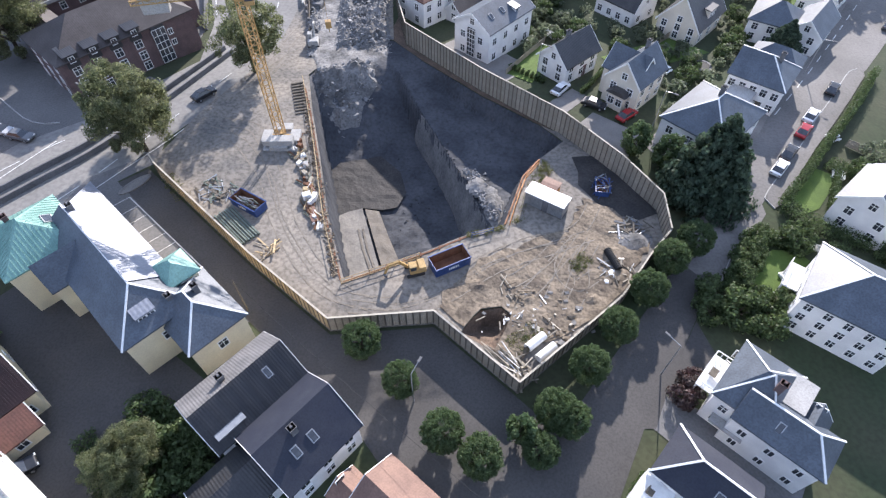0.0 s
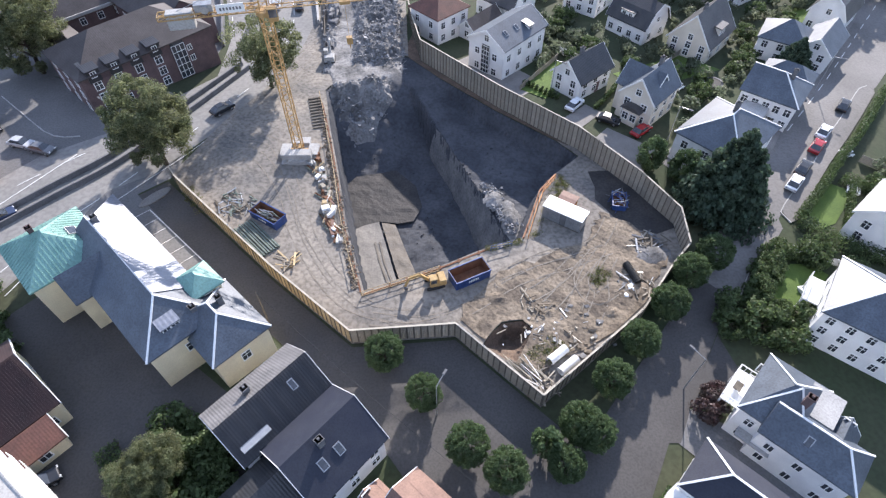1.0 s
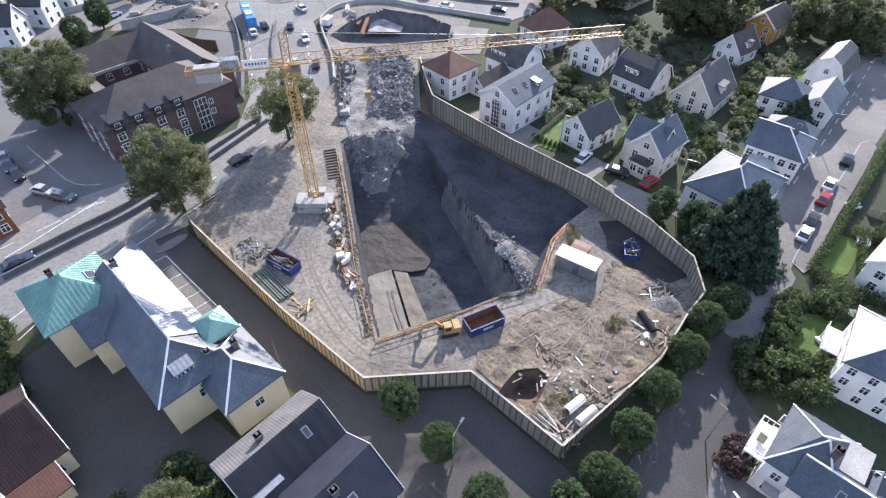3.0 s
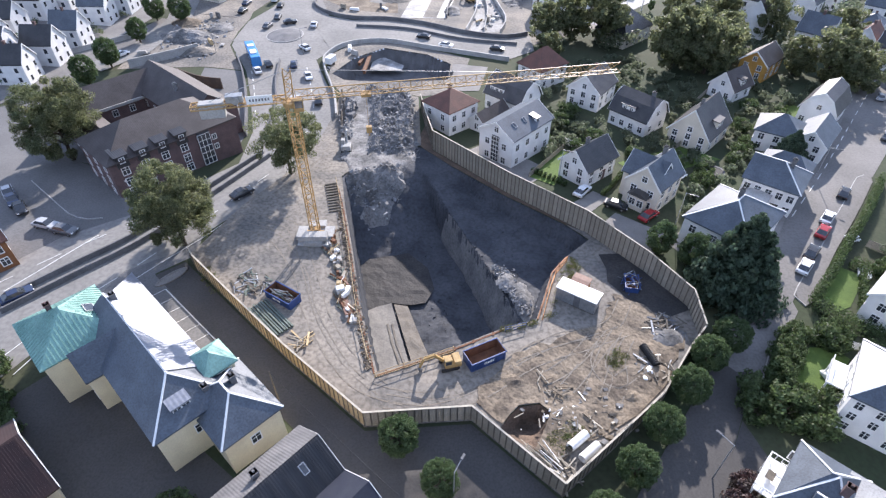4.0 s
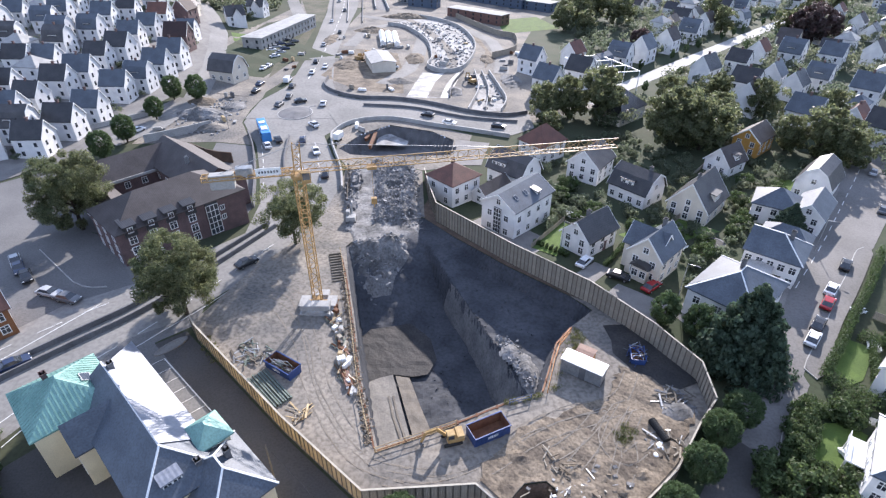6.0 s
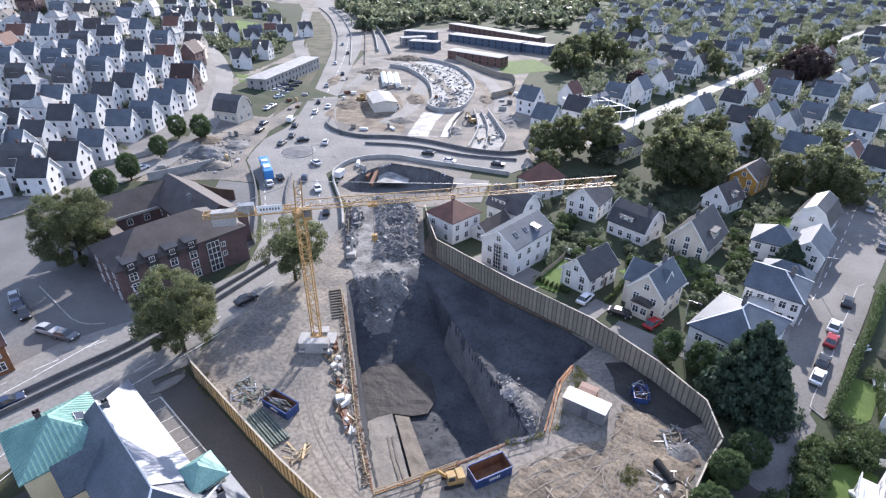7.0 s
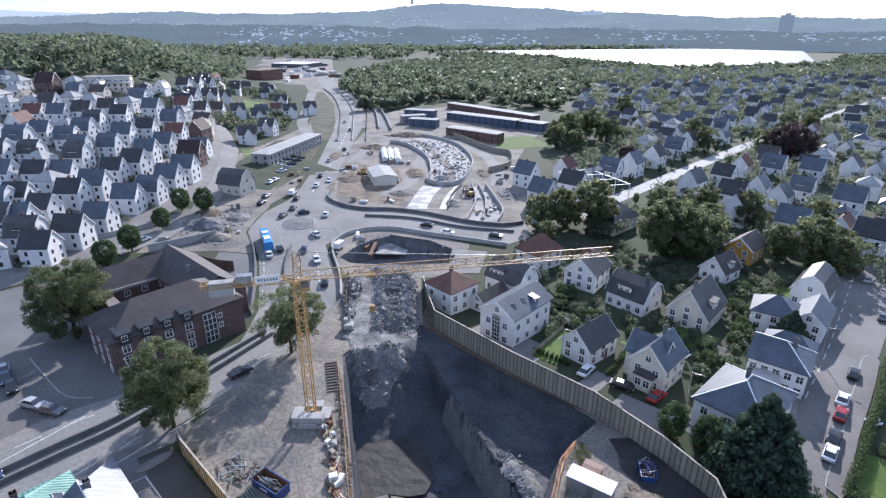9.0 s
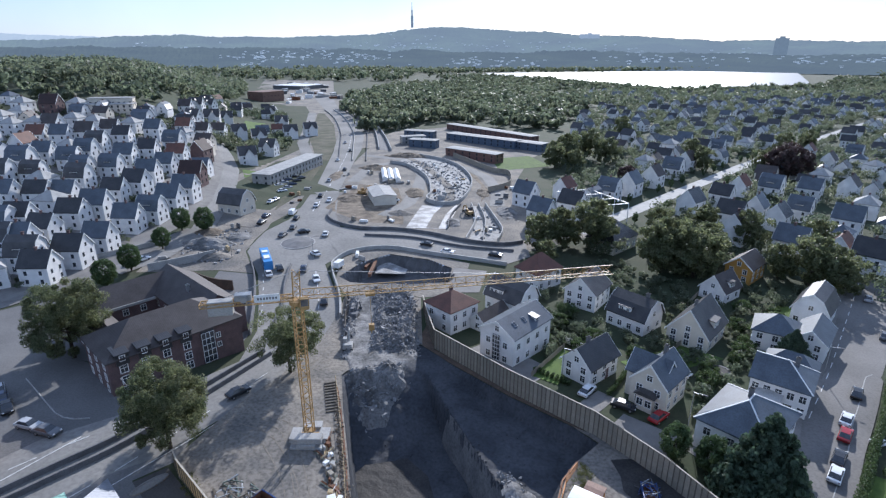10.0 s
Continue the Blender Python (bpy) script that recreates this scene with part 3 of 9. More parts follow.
for i in range(rows + 1):
    y = 81.5 - 27.5 * i / rows
    x = shelf_edge(y)
    w = 0.25 * noise.fractal(Vector((i * 0.25, 0, 7)), 1, 2, 3)
    top = terrain_z(x, y) - 3.0 + 1.2 * ease(62, 54, y)
    for k in range(6):
        q = k / 5
        j = 0.16 * noise.fractal(Vector((i * 0.5, k * 0.9, 4)), 1, 2, 3)
        face.v.append((x + 0.35 - (1.6 + 0.9 * ease(72, 60, y)) * q + w + j, y - 0.5 * q + j, top - 0.05 - q * (top - terrain_z(x, y) + 9.5)))
    if i:
        face.f += [((i - 1) * 6 + k, (i - 1) * 6 + k + 1, i * 6 + k + 1, i * 6 + k) for k in range(5)]
structure(new("rock_face", face.mesh("rock_face", FACE, smooth=True)), "pale smooth rock face below the shelf", "rock face")


structure(sheet("underpass_apron", [(-30, 151), (-28.8, 134), (-24.6, 126.5), (-20, 131.5), (-5.4, 125.5), (4, 128), (8, 150), (-4, 156.5), (-16.5, 160.5), (-26, 158)], SITE, 0.06, 3.0, (DIP,)), "bare ground round the underpass", "ground")
structure(sheet("underpass_slab", [(-19.8, 147.6), (-19.3, 153.6), (-16, 154.4), (-10.4, 150.4), (-10.9, 147.8)], WHITE_SHEET, 0, 0.8, (), lambda x, y: terrain_z(x, y) - 3.0 + 0.12 * (y - 147)), "pale sheeted slab down in the underpass", "slab")
structure(sheet("underpass_forecourt", [(3.2, 146), (12.7, 144.4), (9.5, 129.5), (2.6, 129), (2.6, 136)], PAVING, 0.11, 2.0), "sunlit pale paving beside the underpass", "pavement")
for a, b in (((-22.4, 147.0), (-21.0, 154.6)), ((-20.6, 141.7), (-19.8, 155.0))):
    t = thing("bracing_beam", "rust-brown steel brace across the underpass pit", "beam")
    part("beam", Form().beam((*a, terrain_z(*a) - 1.2), (*b, terrain_z(*b) - 1.0), 0.7, 0.8), RUSTY, t)
    part("flange", Form().beam((*a, terrain_z(*a) - 0.75), (*b, terrain_z(*b) - 0.55), 0.95, 0.08), RUSTY, t)
t = thing("site_trailer", "small white site trailer at the pit edge", "trailer", stand(-29.4, 143.5, 70, 0.1))
part("body", Form().box(-1.6, 1.6, -0.9, 0.9, 0.5, 2.2), TRIM, t, bevel=0.08)
for sy in (-0.85, 0.85):
    part("wheel", Form().tube((0, sy - 0.1, 0.32), (0, sy + 0.1, 0.32), 0.32, 0.32, 12), BLACK, t)


def mound(x, y, rx, ry, h, mat, label, seed, cell=0.5, base=0.02):
    """A tipped heap of earth or stone with an uneven back."""
    f, index = Form(), {}
    nx, ny = int(rx * 2.4 / cell), int(ry * 2.4 / cell)
    for i in range(nx + 1):
        for j in range(ny + 1):
            u, v = (i - nx / 2) * cell, (j - ny / 2) * cell
            d = math.hypot(u / rx, v / ry) + 0.18 * noise.fractal(Vector((u * 0.5, v * 0.5, seed)), 1, 2, 3)
            if d < 1.1:
                z = h * max(0.0, 1 - d) ** 0.8 + 0.25 * h * noise.fractal(Vector((u * 0.8, v * 0.8, seed + 4)), 0.9, 2, 4) * max(0, 1 - d)
                index[i, j] = len(f.v)
                f.v.append((x + u, y + v, terrain_z(x + u, y + v) + base + z))
    for (i, j) in index:
        q = [index.get(c) for c in ((i, j), (i + 1, j), (i + 1, j + 1), (i, j + 1))]
        if None not in q:
            f.f.append(tuple(q))
    return tagged(new("mound", f.mesh("mound", mat)), label, "mound")


for k, (x, y, rx, ry, hh, mt) in enumerate(((-73, 160, 8, 5, 2.6, RUBBLE), (-68, 150, 6, 4, 1.8, SITE), (-77, 171, 5, 4, 1.5, MUD), (-66, 168, 4, 5, 1.4, RUBBLE), (-38, 222, 6, 9, 1.6, MUD), (-12, 232, 4, 9, 1.8, MUD), (-16, 200, 5, 4, 1.3, SITE), (-35, 282, 9, 6, 2.0, MUD), (4, 190, 3, 6, 1.5, RUBBLE), (25, 205, 4, 9, 1.8, RUBBLE), (-52, 262, 3, 12, 1.2, MUD), (-20, 318, 14, 6, 2.4, MUD), (18, 236, 3, 8, 1.6, MUD), (31.5, 49.6, 3.0, 2.4, 0.8, RUBBLE), (27.8, 43.6, 2.6, 2.2, 0.8, MUD), (9.5, 41.6, 2.6, 1.8, 0.7, MUD), (15.5, 39.6, 2.2, 1.8, 0.6, MUD), (23.8, 39.8, 1.8, 1.4, 0.6, MUD))):
    mound(x, y, rx, ry, hh, mt, "tipped heap of earth and stones", k * 3.1, 0.5 if y < 60 else 0.9)


# ---- hoarding ----
def hoarding(corners, heights, board, label):
    """A timber hoarding: posts, one panel to each bay, and a cap rail."""
    fence = thing("hoarding", label, "fence", kind="structure")
    made = {}
    for (a, b), (h0, h1) in zip(zip(corners, corners[1:]), zip(heights, heights[1:])):
        a, b = Vector(a), Vector(b)
        n = max(1, round((b - a).length / 0.85))
        w = (b - a).length / n
        ang = math.degrees(math.atan2((b - a).y, (b - a).x))
        tops = []
        for i in range(n):
            p = a.lerp(b, (i + 0.5) / n)
            h = round((h0 + (h1 - h0) * (i + 0.5) / n) * 4) / 4
            key = (round(w, 2), h, board.name)
            if key not in made:
                f = Form()
                for k in range(4):
                    x0 = -w / 2 + 0.05 + k * (w - 0.1) / 4
                    f.box(x0, x0 + (w - 0.1) / 4 - 0.015, -0.03 + 0.012 * (k % 2), 0.02 + 0.012 * (k % 2), -0.3, h)
                q = Form().box(-0.07, 0.07, -0.10, 0.10, -0.4, h - 0.06)
                made[key] = (f.mesh("panel", board), q.mesh("post", POST))
            tilt = random.uniform(-0.7, 0.7)
            part("panel", made[key][0], None, fence, m=pose(p.x, p.y, terrain_z(p.x, p.y), tilt, 0, ang + random.uniform(-0.6, 0.6)))
            e = a.lerp(b, i / n)
            part("post", made[key][1], None, fence, m=pose(e.x, e.y, terrain_z(e.x, e.y), 0, 0, ang))
        f = Form()
        za, zb = terrain_z(*a) + h0, terrain_z(*b) + h1
        f.beam((a.x, a.y, za), (b.x, b.y, zb), 0.22, 0.07)
        part("cap_rail", f, WOOD_CAP, fence, "pale weathered cap rail")
    return fence


hoarding([(-38.5, 63.2), (-37.1, 61.3), (-20, 44.8), (-9, 35.2)], [3, 3, 3, 3], NEW_WOOD, "tall hoarding of pale fresh timber boards")
hoarding([(-9, 35.2), (3.5, 36.3), (12.9, 27.2)], [3, 3, 3], BOARD, "tall weathered timber hoarding round the site")
hoarding([(12.9, 27.2), (27, 38.9), (32.6, 45.9), (35.8, 49.2)], [3, 2.4, 2.6, 3], BOARD, "weathered timber hoarding along the street")
hoarding([(35.8, 49.2), (36.1, 55.2), (31.7, 62.8), (24.3, 72.5), (12.2, 83.9), (-1.7, 99.9), (-3.6, 111), (-4.8, 120.3)], [3.2, 3.8, 4.2, 4.5, 4.5, 4.5, 4.0, 3.2], BOARD, "high grey timber noise hoarding between pit and gardens")


# ---- houses ----
windows_made = {}


def window(parent, w, h, m, fine=True, trim=None):
    """A casement in a white surround, on the wall whose outward side is local -y."""
    trim = trim or TRIM
    key = (w, h, fine, trim.name)
    if key not in windows_made:
        b = 0.11
        ring = ((-w / 2 - b, -b, -0.08), (w / 2 + b, -b, -0.08), (w / 2 + b, h + b, -0.08), (-w / 2 - b, h + b, -0.08), (-w / 2, 0, -0.07), (w / 2, 0, -0.07), (w / 2, h, -0.07), (-w / 2, h, -0.07))
        f = Form()
        f.v = [(x, y, z) for x, z, y in ring] + [(x, 0.02, z) for x, z, y in ring]
        for i in range(4):
            k = (i + 1) % 4
            f.f += [(i, k, 4 + k, 4 + i), (8 + i, 12 + i, 12 + k, 8 + k), (i, 8 + i, 8 + k, k), (4 + i, 4 + k, 12 + k, 12 + i)]
        f.box(-0.035, 0.035, -0.06, 0.0, 0, h)
        if h > 1.0:
            f.box(-w / 2, w / 2, -0.058, 0.0, h * 0.62, h * 0.62 + 0.06)
        g = Form().box(-w / 2, w / 2, -0.035, 0.02, 0, h)
        windows_made[key] = (f.mesh("window", trim), g.mesh("pane", GLASS))
    fr, pane = windows_made[key]
    if fine:
        ob = part("window", fr, None, parent, m=m)
        part("pane", pane, None, ob)
    else:
        ob = part("window", pane, None, parent, m=m)
    return ob


def facade(parent, length, off, turn, rows, n, w=1.0, h=1.25, fine=True, skip=(), trim=None):
    """Rows of windows on one wall, off metres from the centre, turned by that many degrees."""
    for r, z in enumerate(rows):
        for i in range(n):
            if (r, i) in skip:
                continue
            x = (i + 0.5) / n * length - length / 2
            window(parent, w, h, pose(0, 0, 0, 0, 0, turn) @ pose(x, -off, z), fine, trim)


def roof_form(style, L, W, e, r, o=0.4, t=0.2, ends=(1, 1)):
    f = Form()
    s = (r - e) / (W / 2)
    if style == "gable":
        f.section([(-W / 2 - o, e - o * s), (0, r), (W / 2 + o, e - o * s), (W / 2 + o, e - o * s + t), (0, r + t * 1.15), (-W / 2 - o, e - o * s + t)], -L / 2 - o, L / 2 + o)
    elif style == "mansard":
        k, kz = W * 0.30, e + (r - e) * 0.68
        f.section([(-W / 2 - o, e - 0.25), (-k, kz), (0, r), (k, kz), (W / 2 + o, e - 0.25), (W / 2 + o, e - 0.25 + t), (k + 0.06, kz + t), (0, r + t), (-k - 0.06, kz + t), (-W / 2 - o, e - 0.25 + t)], -L / 2 - o, L / 2 + o)
    else:
        a, b = L / 2 + o, W / 2 + o
        i0, i1 = (b * 1.0 if ends[0] else 0), (b * 1.0 if ends[1] else 0)
        if style == "pyramid":
            i0 = i1 = a - 0.3
        z0 = e - 0.12
        f.add([(-a, -b, z0), (a, -b, z0), (a, b, z0), (-a, b, z0), (-a, -b, z0 + t), (a, -b, z0 + t), (a, b, z0 + t), (-a, b, z0 + t), (-a + i0, 0, r + t), (a - i1, 0, r + t)],
              [(0, 3, 2, 1), (0, 1, 5, 4), (1, 2, 6, 5), (2, 3, 7, 6), (3, 0, 4, 7), (4, 5, 9, 8), (6, 7, 8, 9), (5, 6, 9), (7, 4, 8)])
    return f


def wall_form(style, L, W, e, r, down=1.2):
    if style == "gable":
        return Form().section([(-W / 2, -down), (W / 2, -down), (W / 2, e), (0, r - 0.02), (-W / 2, e)], -L / 2, L / 2)
    if style == "mansard":
        return Form().section([(-W / 2, -down), (W / 2, -down), (W / 2, e), (W * 0.30, e + (r - e) * 0.68 - 0.02), (0, r - 0.05), (-W * 0.30, e + (r - e) * 0.68 - 0.02), (-W / 2, e)], -L / 2, L / 2)
    return Form().box(-L / 2, L / 2, -W / 2, W / 2, -down, e)


def block(parent, style, L, W, e, r, wall, roofm, m=None, side=3, gable=2, storeys=2, fine=True, ends=(1, 1), barge=True, ribs=0.0, attic=True, w=1.0, h=1.25, z0=0.8, trim=None, sides=(1, 1, 1, 1), o=0.4):
    """Walls, roof, windows and trim of one building volume, under a house."""
    m = m or Matrix()
    body = part("wall", wall_form(style, L, W, e, r), wall, parent, m=m)
    f = roof_form(style, L, W, e, r, o, 0.2, ends)
    roof = part("roof", f, roofm, parent, m=m)
    rows = [z0 + k * (e - 0.6) / storeys for k in range(storeys)]
    for k, (length, off, turn, n) in enumerate(((L, W / 2, 0, side), (W, L / 2, 90, gable), (L, W / 2, 180, side), (W, L / 2, 270, gable))):
        if sides[k] and n:
            facade(body, length, off, turn, rows, n, w, h, fine, trim=trim)
            if turn in (90, 270) and style in ("gable", "mansard") and attic:
                window(body, w * 0.9, h * 0.85, pose(0, 0, 0, 0, 0, turn) @ pose(0, -off, e + 0.35), fine, trim)
    if barge and style in ("gable", "mansard"):
        for sgn in (-1, 1):
            x = sgn * (L / 2 + o + 0.03)
            s = (r - e) / (W / 2)
            g = Form()
            for q in (-1, 1):
                if style == "gable":
                    pts = [((W / 2 + o) * q, e - o * s), (0, r)]
                else:
                    pts = [((W / 2 + o) * q, e - 0.25), (W * 0.30 * q, e + (r - e) * 0.68), (0, r)]
                for a, b in zip(pts, pts[1:]):
                    g.add([(x - 0.03, a[0], a[1] - 0.12), (x + 0.03, a[0], a[1] - 0.12), (x + 0.03, b[0], b[1] - 0.12), (x - 0.03, b[0], b[1] - 0.12), (x - 0.03, a[0], a[1] + 0.26), (x + 0.03, a[0], a[1] + 0.26), (x + 0.03, b[0], b[1] + 0.26), (x - 0.03, b[0], b[1] + 0.26)],
                          [(0, 1, 2, 3), (4, 7, 6, 5), (0, 4, 5, 1), (1, 5, 6, 2), (2, 6, 7, 3), (3, 7, 4, 0)])
            part("barge_board", g, TRIM, roof, "white barge boards")
    return body, roof


def chimney(roof, x, y, z0, z1, mat=None):
    f = Form().box(x - 0.35, x + 0.35, y - 0.3, y + 0.3, z0, z1).box(x - 0.42, x + 0.42, y - 0.37, y + 0.37, z1 - 0.18, z1).box(x - 0.12, x + 0.12, y - 0.12, y + 0.12, z1, z1 + 0.25)
    return part("chimney", f, mat or DARK_CONCRETE, roof)


def dormer(parent, x, y, z, turn, w, d, h, roofm, n=2, wall=None):
    """A dormer with a low pitched roof; it looks along local -y."""
    m = pose(x, y, z, 0, 0, turn)
    body = part("dormer", Form().box(-w / 2, w / 2, 0, d, -0.6, h), wall or WHITE, parent, m=m)
    f = Form().section([(-0.25, h), (d, h + 0.35), (d, h + 0.55), (-0.25, h + 0.16)], -w / 2 - 0.2, w / 2 + 0.2)
    part("dormer_roof", f, roofm, body)
    for i in range(n):
        window(body, 0.75, h * 0.6, pose((i + 0.5) / n * w - w / 2, 0, h * 0.2))
    return body


def door(parent, m, mat=None):
    d = part("door", Form().box(-0.5, 0.5, -0.06, 0.02, 0, 2.05).box(-0.62, 0.62, -0.09, 0.0, 2.05, 2.18), mat or POST, parent, m=m)
    part("handle", Form().box(0.36, 0.44, -0.12, -0.06, 0.98, 1.04), STEEL, d)
    return d


def skylight(roof, x, side, W, e, r, at=0.5, w=0.8):
    """A roof window lying on a slope."""
    a = math.atan2(r - e, W / 2)
    y, z = side * W / 2 * (1 - at), e + (r - e) * at + 0.30
    m = Matrix.Translation((x, y, z)) @ Matrix.Rotation(-side * a, 4, "X")
    fr = part("skylight", Form().box(-w / 2, w / 2, -0.6, 0.6, -0.12, 0.04), STEEL, roof, m=m)
    part("pane", Form().box(-w / 2 + 0.1, w / 2 - 0.1, -0.5, 0.5, 0.03, 0.055), GLASS, fr)


def house(x, y, yaw, label, category="house"):
    return thing("house", label, category, stand(x, y, yaw))


def ridge_strips(roof, L, W, e, r, mat, inset):
    """Pale lead flashings along the ridge and hips of a hipped roof."""
    a, b = L / 2 + 0.4, W / 2 + 0.4
    f = Form()
    i0, i1 = (b if inset[0] else 0), (b if inset[1] else 0)
    z = r + 0.22
    f.beam((-a + i0, 0, z), (a - i1, 0, z), 0.2, 0.1)
    for sgn, i in ((-1, i0), (1, i1)):
        if i:
            for q in (-1, 1):
                f.beam((sgn * (a - i), 0, z), (sgn * a, q * b, e + 0.1), 0.2, 0.1)
    part("flashing", f, TRIM, roof, "pale lead flashing")


# villa with copper tower, beside the hoarding
h = house(-34.4, 40.6, -44, "large cream villa with slate, metal and green copper roofs")
b, r = block(h, "hip", 20.6, 8.4, 6.2, 9.4, CREAM, SLATE, m=pose(1.4, 0, 0), side=4, gable=1, storeys=1, ends=(0, 1), z0=3.4)
ridge_strips(r, 20.6, 8.4, 6.2, 9.4, TRIM, (0, 1))
f = Form().add([(x, y, z) for z in (-1, 6.3) for x, y in ((-8.8, -0.5), (-8.8, 4.2), (-13.0, 4.2))], [(0, 1, 2), (5, 4, 3), (0, 3, 4, 1), (1, 4, 5, 2), (2, 5, 3, 0)])
part("wall", f, CREAM, h)
f = Form()
f.add([(x, y, z + t) for t in (0.36, 0.26) for x, y, z in ((-8.2, 0.02, 9.4), (7.3, 0.02, 9.4), (7.3, 4.6, 6.1), (-14.6, 4.6, 6.1))],
      [(0, 1, 2, 3), (7, 6, 5, 4), (0, 4, 5, 1), (1, 5, 6, 2), (2, 6, 7, 3), (3, 7, 4, 0)])
part("roof", f, SILVER, h, "sunlit pale metal roof slope")
chimney(r, -9.2, 0.6, 8.6, 10.2, DARK_CONCRETE)
dormer(r, 9.3, -0.6, 6.6, 90, 1.9, 2.0, 1.2, SILVER, 2)
block(h, "gable", 6.0, 4.2, 6.0, 8.6, CREAM, SLATE, m=pose(-3.4, -3.2, 0, 0, 0, 90), side=0, gable=1, storeys=2, barge=False, o=0.3)
m = pose(-10.0, -4.6, 0, 0, 0, 0)
b, r = block(h, "pyramid", 9.2, 8.8, 7.0, 9.8, CREAM, COPPER, m=m, side=1, gable=0, storeys=1, z0=2.0)
f = Form()
for i in range(-8, 9):
    y0 = i * 0.5
    k = 1 - abs(y0) / 4.8
    f.beam((5.0, y0, 7.13), (5.0 - 4.6 * k, y0, 7.13 + 2.85 * k), 0.05)
    f.beam((-5.0, y0, 7.13), (-5.0 + 4.6 * k, y0, 7.13 + 2.85 * k), 0.05)
    f.beam((y0 * 1.03, 4.8, 7.13), (y0 * 1.03, 4.8 - 4.5 * k, 7.13 + 2.85 * k), 0.05)
    f.beam((y0 * 1.03, -4.8, 7.13), (y0 * 1.03, -4.8 + 4.5 * k, 7.13 + 2.85 * k), 0.05)
part("standing_seam", f, COPPER, r)
skylight(r, 0.6, 1, 9.6, 7.0, 9.8, 0.45, 1.6)
chimney(r, -1.5, -0.8, 8.5, 10.2, BRICK)
m = pose(12.2, 3.6, 0, 0, 0, 0)
b, r = block(h, "hip", 8.6, 6.6, 5.2, 7.8, CREAM, SLATE, m=m, side=0, gable=1, storeys=1, ends=(1, 1), z0=2.4)
ridge_strips(r, 8.6, 6.6, 5.2, 7.8, TRIM, (1, 1))
chimney(r, -0.6, 1.2, 6.5, 8.4)
chimney(r, -1.8, -1.4, 6.2, 8.0)
m = pose(7.2, 4.6, 0, 0, 0, 0)
b, r = block(h, "pyramid", 3.6, 3.4, 7.2, 8.5, CREAM, COPPER, m=m, side=1, gable=1, storeys=1, z0=5.6, h=0.9)
door(h, pose(-4, -4.3, -0.1))

# black-tiled double house
h = house(-16.2, 25.6, 48, "white house with ribbed black tiled roof")
b, r = block(h, "gable", 10.4, 6.9, 4.8, 7.2, WHITE, BLACK_TILE, side=3, gable=2)
f = Form()
for i in range(44):
    x = -5.5 + i * 0.255
    f.beam((x, -0.1, 7.45), (x, -3.8, 4.82), 0.05)
part("tile_rib", f, BLACK_TILE, r)
# slab over the slope facing the sun; its brightness is painted in
part("weathered_slope", Form().section([(0.05, 7.5), (3.9, 4.85), (3.9, 4.79), (0.05, 7.44)], -5.6, 5.6), SUNLIT_TILE, r, "paler tiles with sunlight painted into the slope")
skylight(r, 2.6, -1, 6.9, 4.8, 7.2, 0.6, 0.7)
chimney(r, -1.0, 1.4, 6.2, 7.6)
f = Form().box(-4.8, -1.6, -3.2, -0.8, 5.6, 5.75)
part("roof_terrace", f, STEEL, r, "small flat roof terrace")
h = house(-9.9, 21.3, 48, "white house with broad dark felt roof and skylights")
b, r = block(h, "gable", 8.4, 8.0, 4.8, 7.8, WHITE, BITUMEN, side=3, gable=2)
for x in (-1.6, 0.4):
    skylight(r, x, -1, 8.0, 4.8, 7.8, 0.45)
chimney(r, -0.6, -0.9, 7, 8.5)
h = house(-15.6, 16.4, 48, "low white annex with black tiled roof")
block(h, "gable", 6, 5.5, 3.2, 5.0, WHITE, BLACK_TILE, side=2, gable=1, storeys=1)
h = house(-45.4, 25.9, 50, "cream house with broad dark red-brown tiled roof")
b, r = block(h, "gable", 9.0, 11.0, 3.8, 7.0, CREAM, DARK_RED, side=3, gable=2, storeys=1)
f = Form()
for i in range(38):
    f.beam((-4.7 + i * 0.25, -0.1, 7.25), (-4.7 + i * 0.25, -5.8, 3.84), 0.05)
part("tile_rib", f, DARK_RED, r)
chimney(r, -2.5, -2.6, 5.2, 7.0, CREAM)
h = house(-40.2, 22.6, 50, "low cream outbuilding with orange-brown tiles")
block(h, "gable", 4.4, 4.4, 2.4, 3.6, CREAM, RED_TILE, side=1, gable=1, storeys=1, attic=False)
h = house(-36.5, 11.5, -35, "apartment house with white slatted access galleries", "building")
block(h, "hip", 15, 8.0, 7.0, 7.3, WHITE, CONCRETE, side=5, gable=2, storeys=3)
for z in (2.4, 4.6, 6.8):
    f = Form().box(-7.5, 7.5, 4.1, 5.4, z - 0.12, z).box(-7.5, 7.5, 5.34, 5.4, z + 0.85, z + 0.93)
    for i in range(61):
        f.box(-7.5 + i * 0.25 - 0.03, -7.5 + i * 0.25 + 0.03, 5.34, 5.4, z, z + 0.86)
    part("gallery", f, TRIM, h, "white slatted gallery rail")
h = house(0.2, 14.2, -41, "low house roofed with terracotta tiles")
block(h, "gable", 7.6, 6.0, 3.2, 5.0, BEIGE, PALE_TILE, side=2, gable=1, storeys=1)
h = house(-4.0, 15.6, -41, "small white extension with terracotta roof")
block(h, "gable", 4.0, 3.0, 2.6, 3.6, WHITE, PALE_TILE, side=1, gable=1, storeys=1)

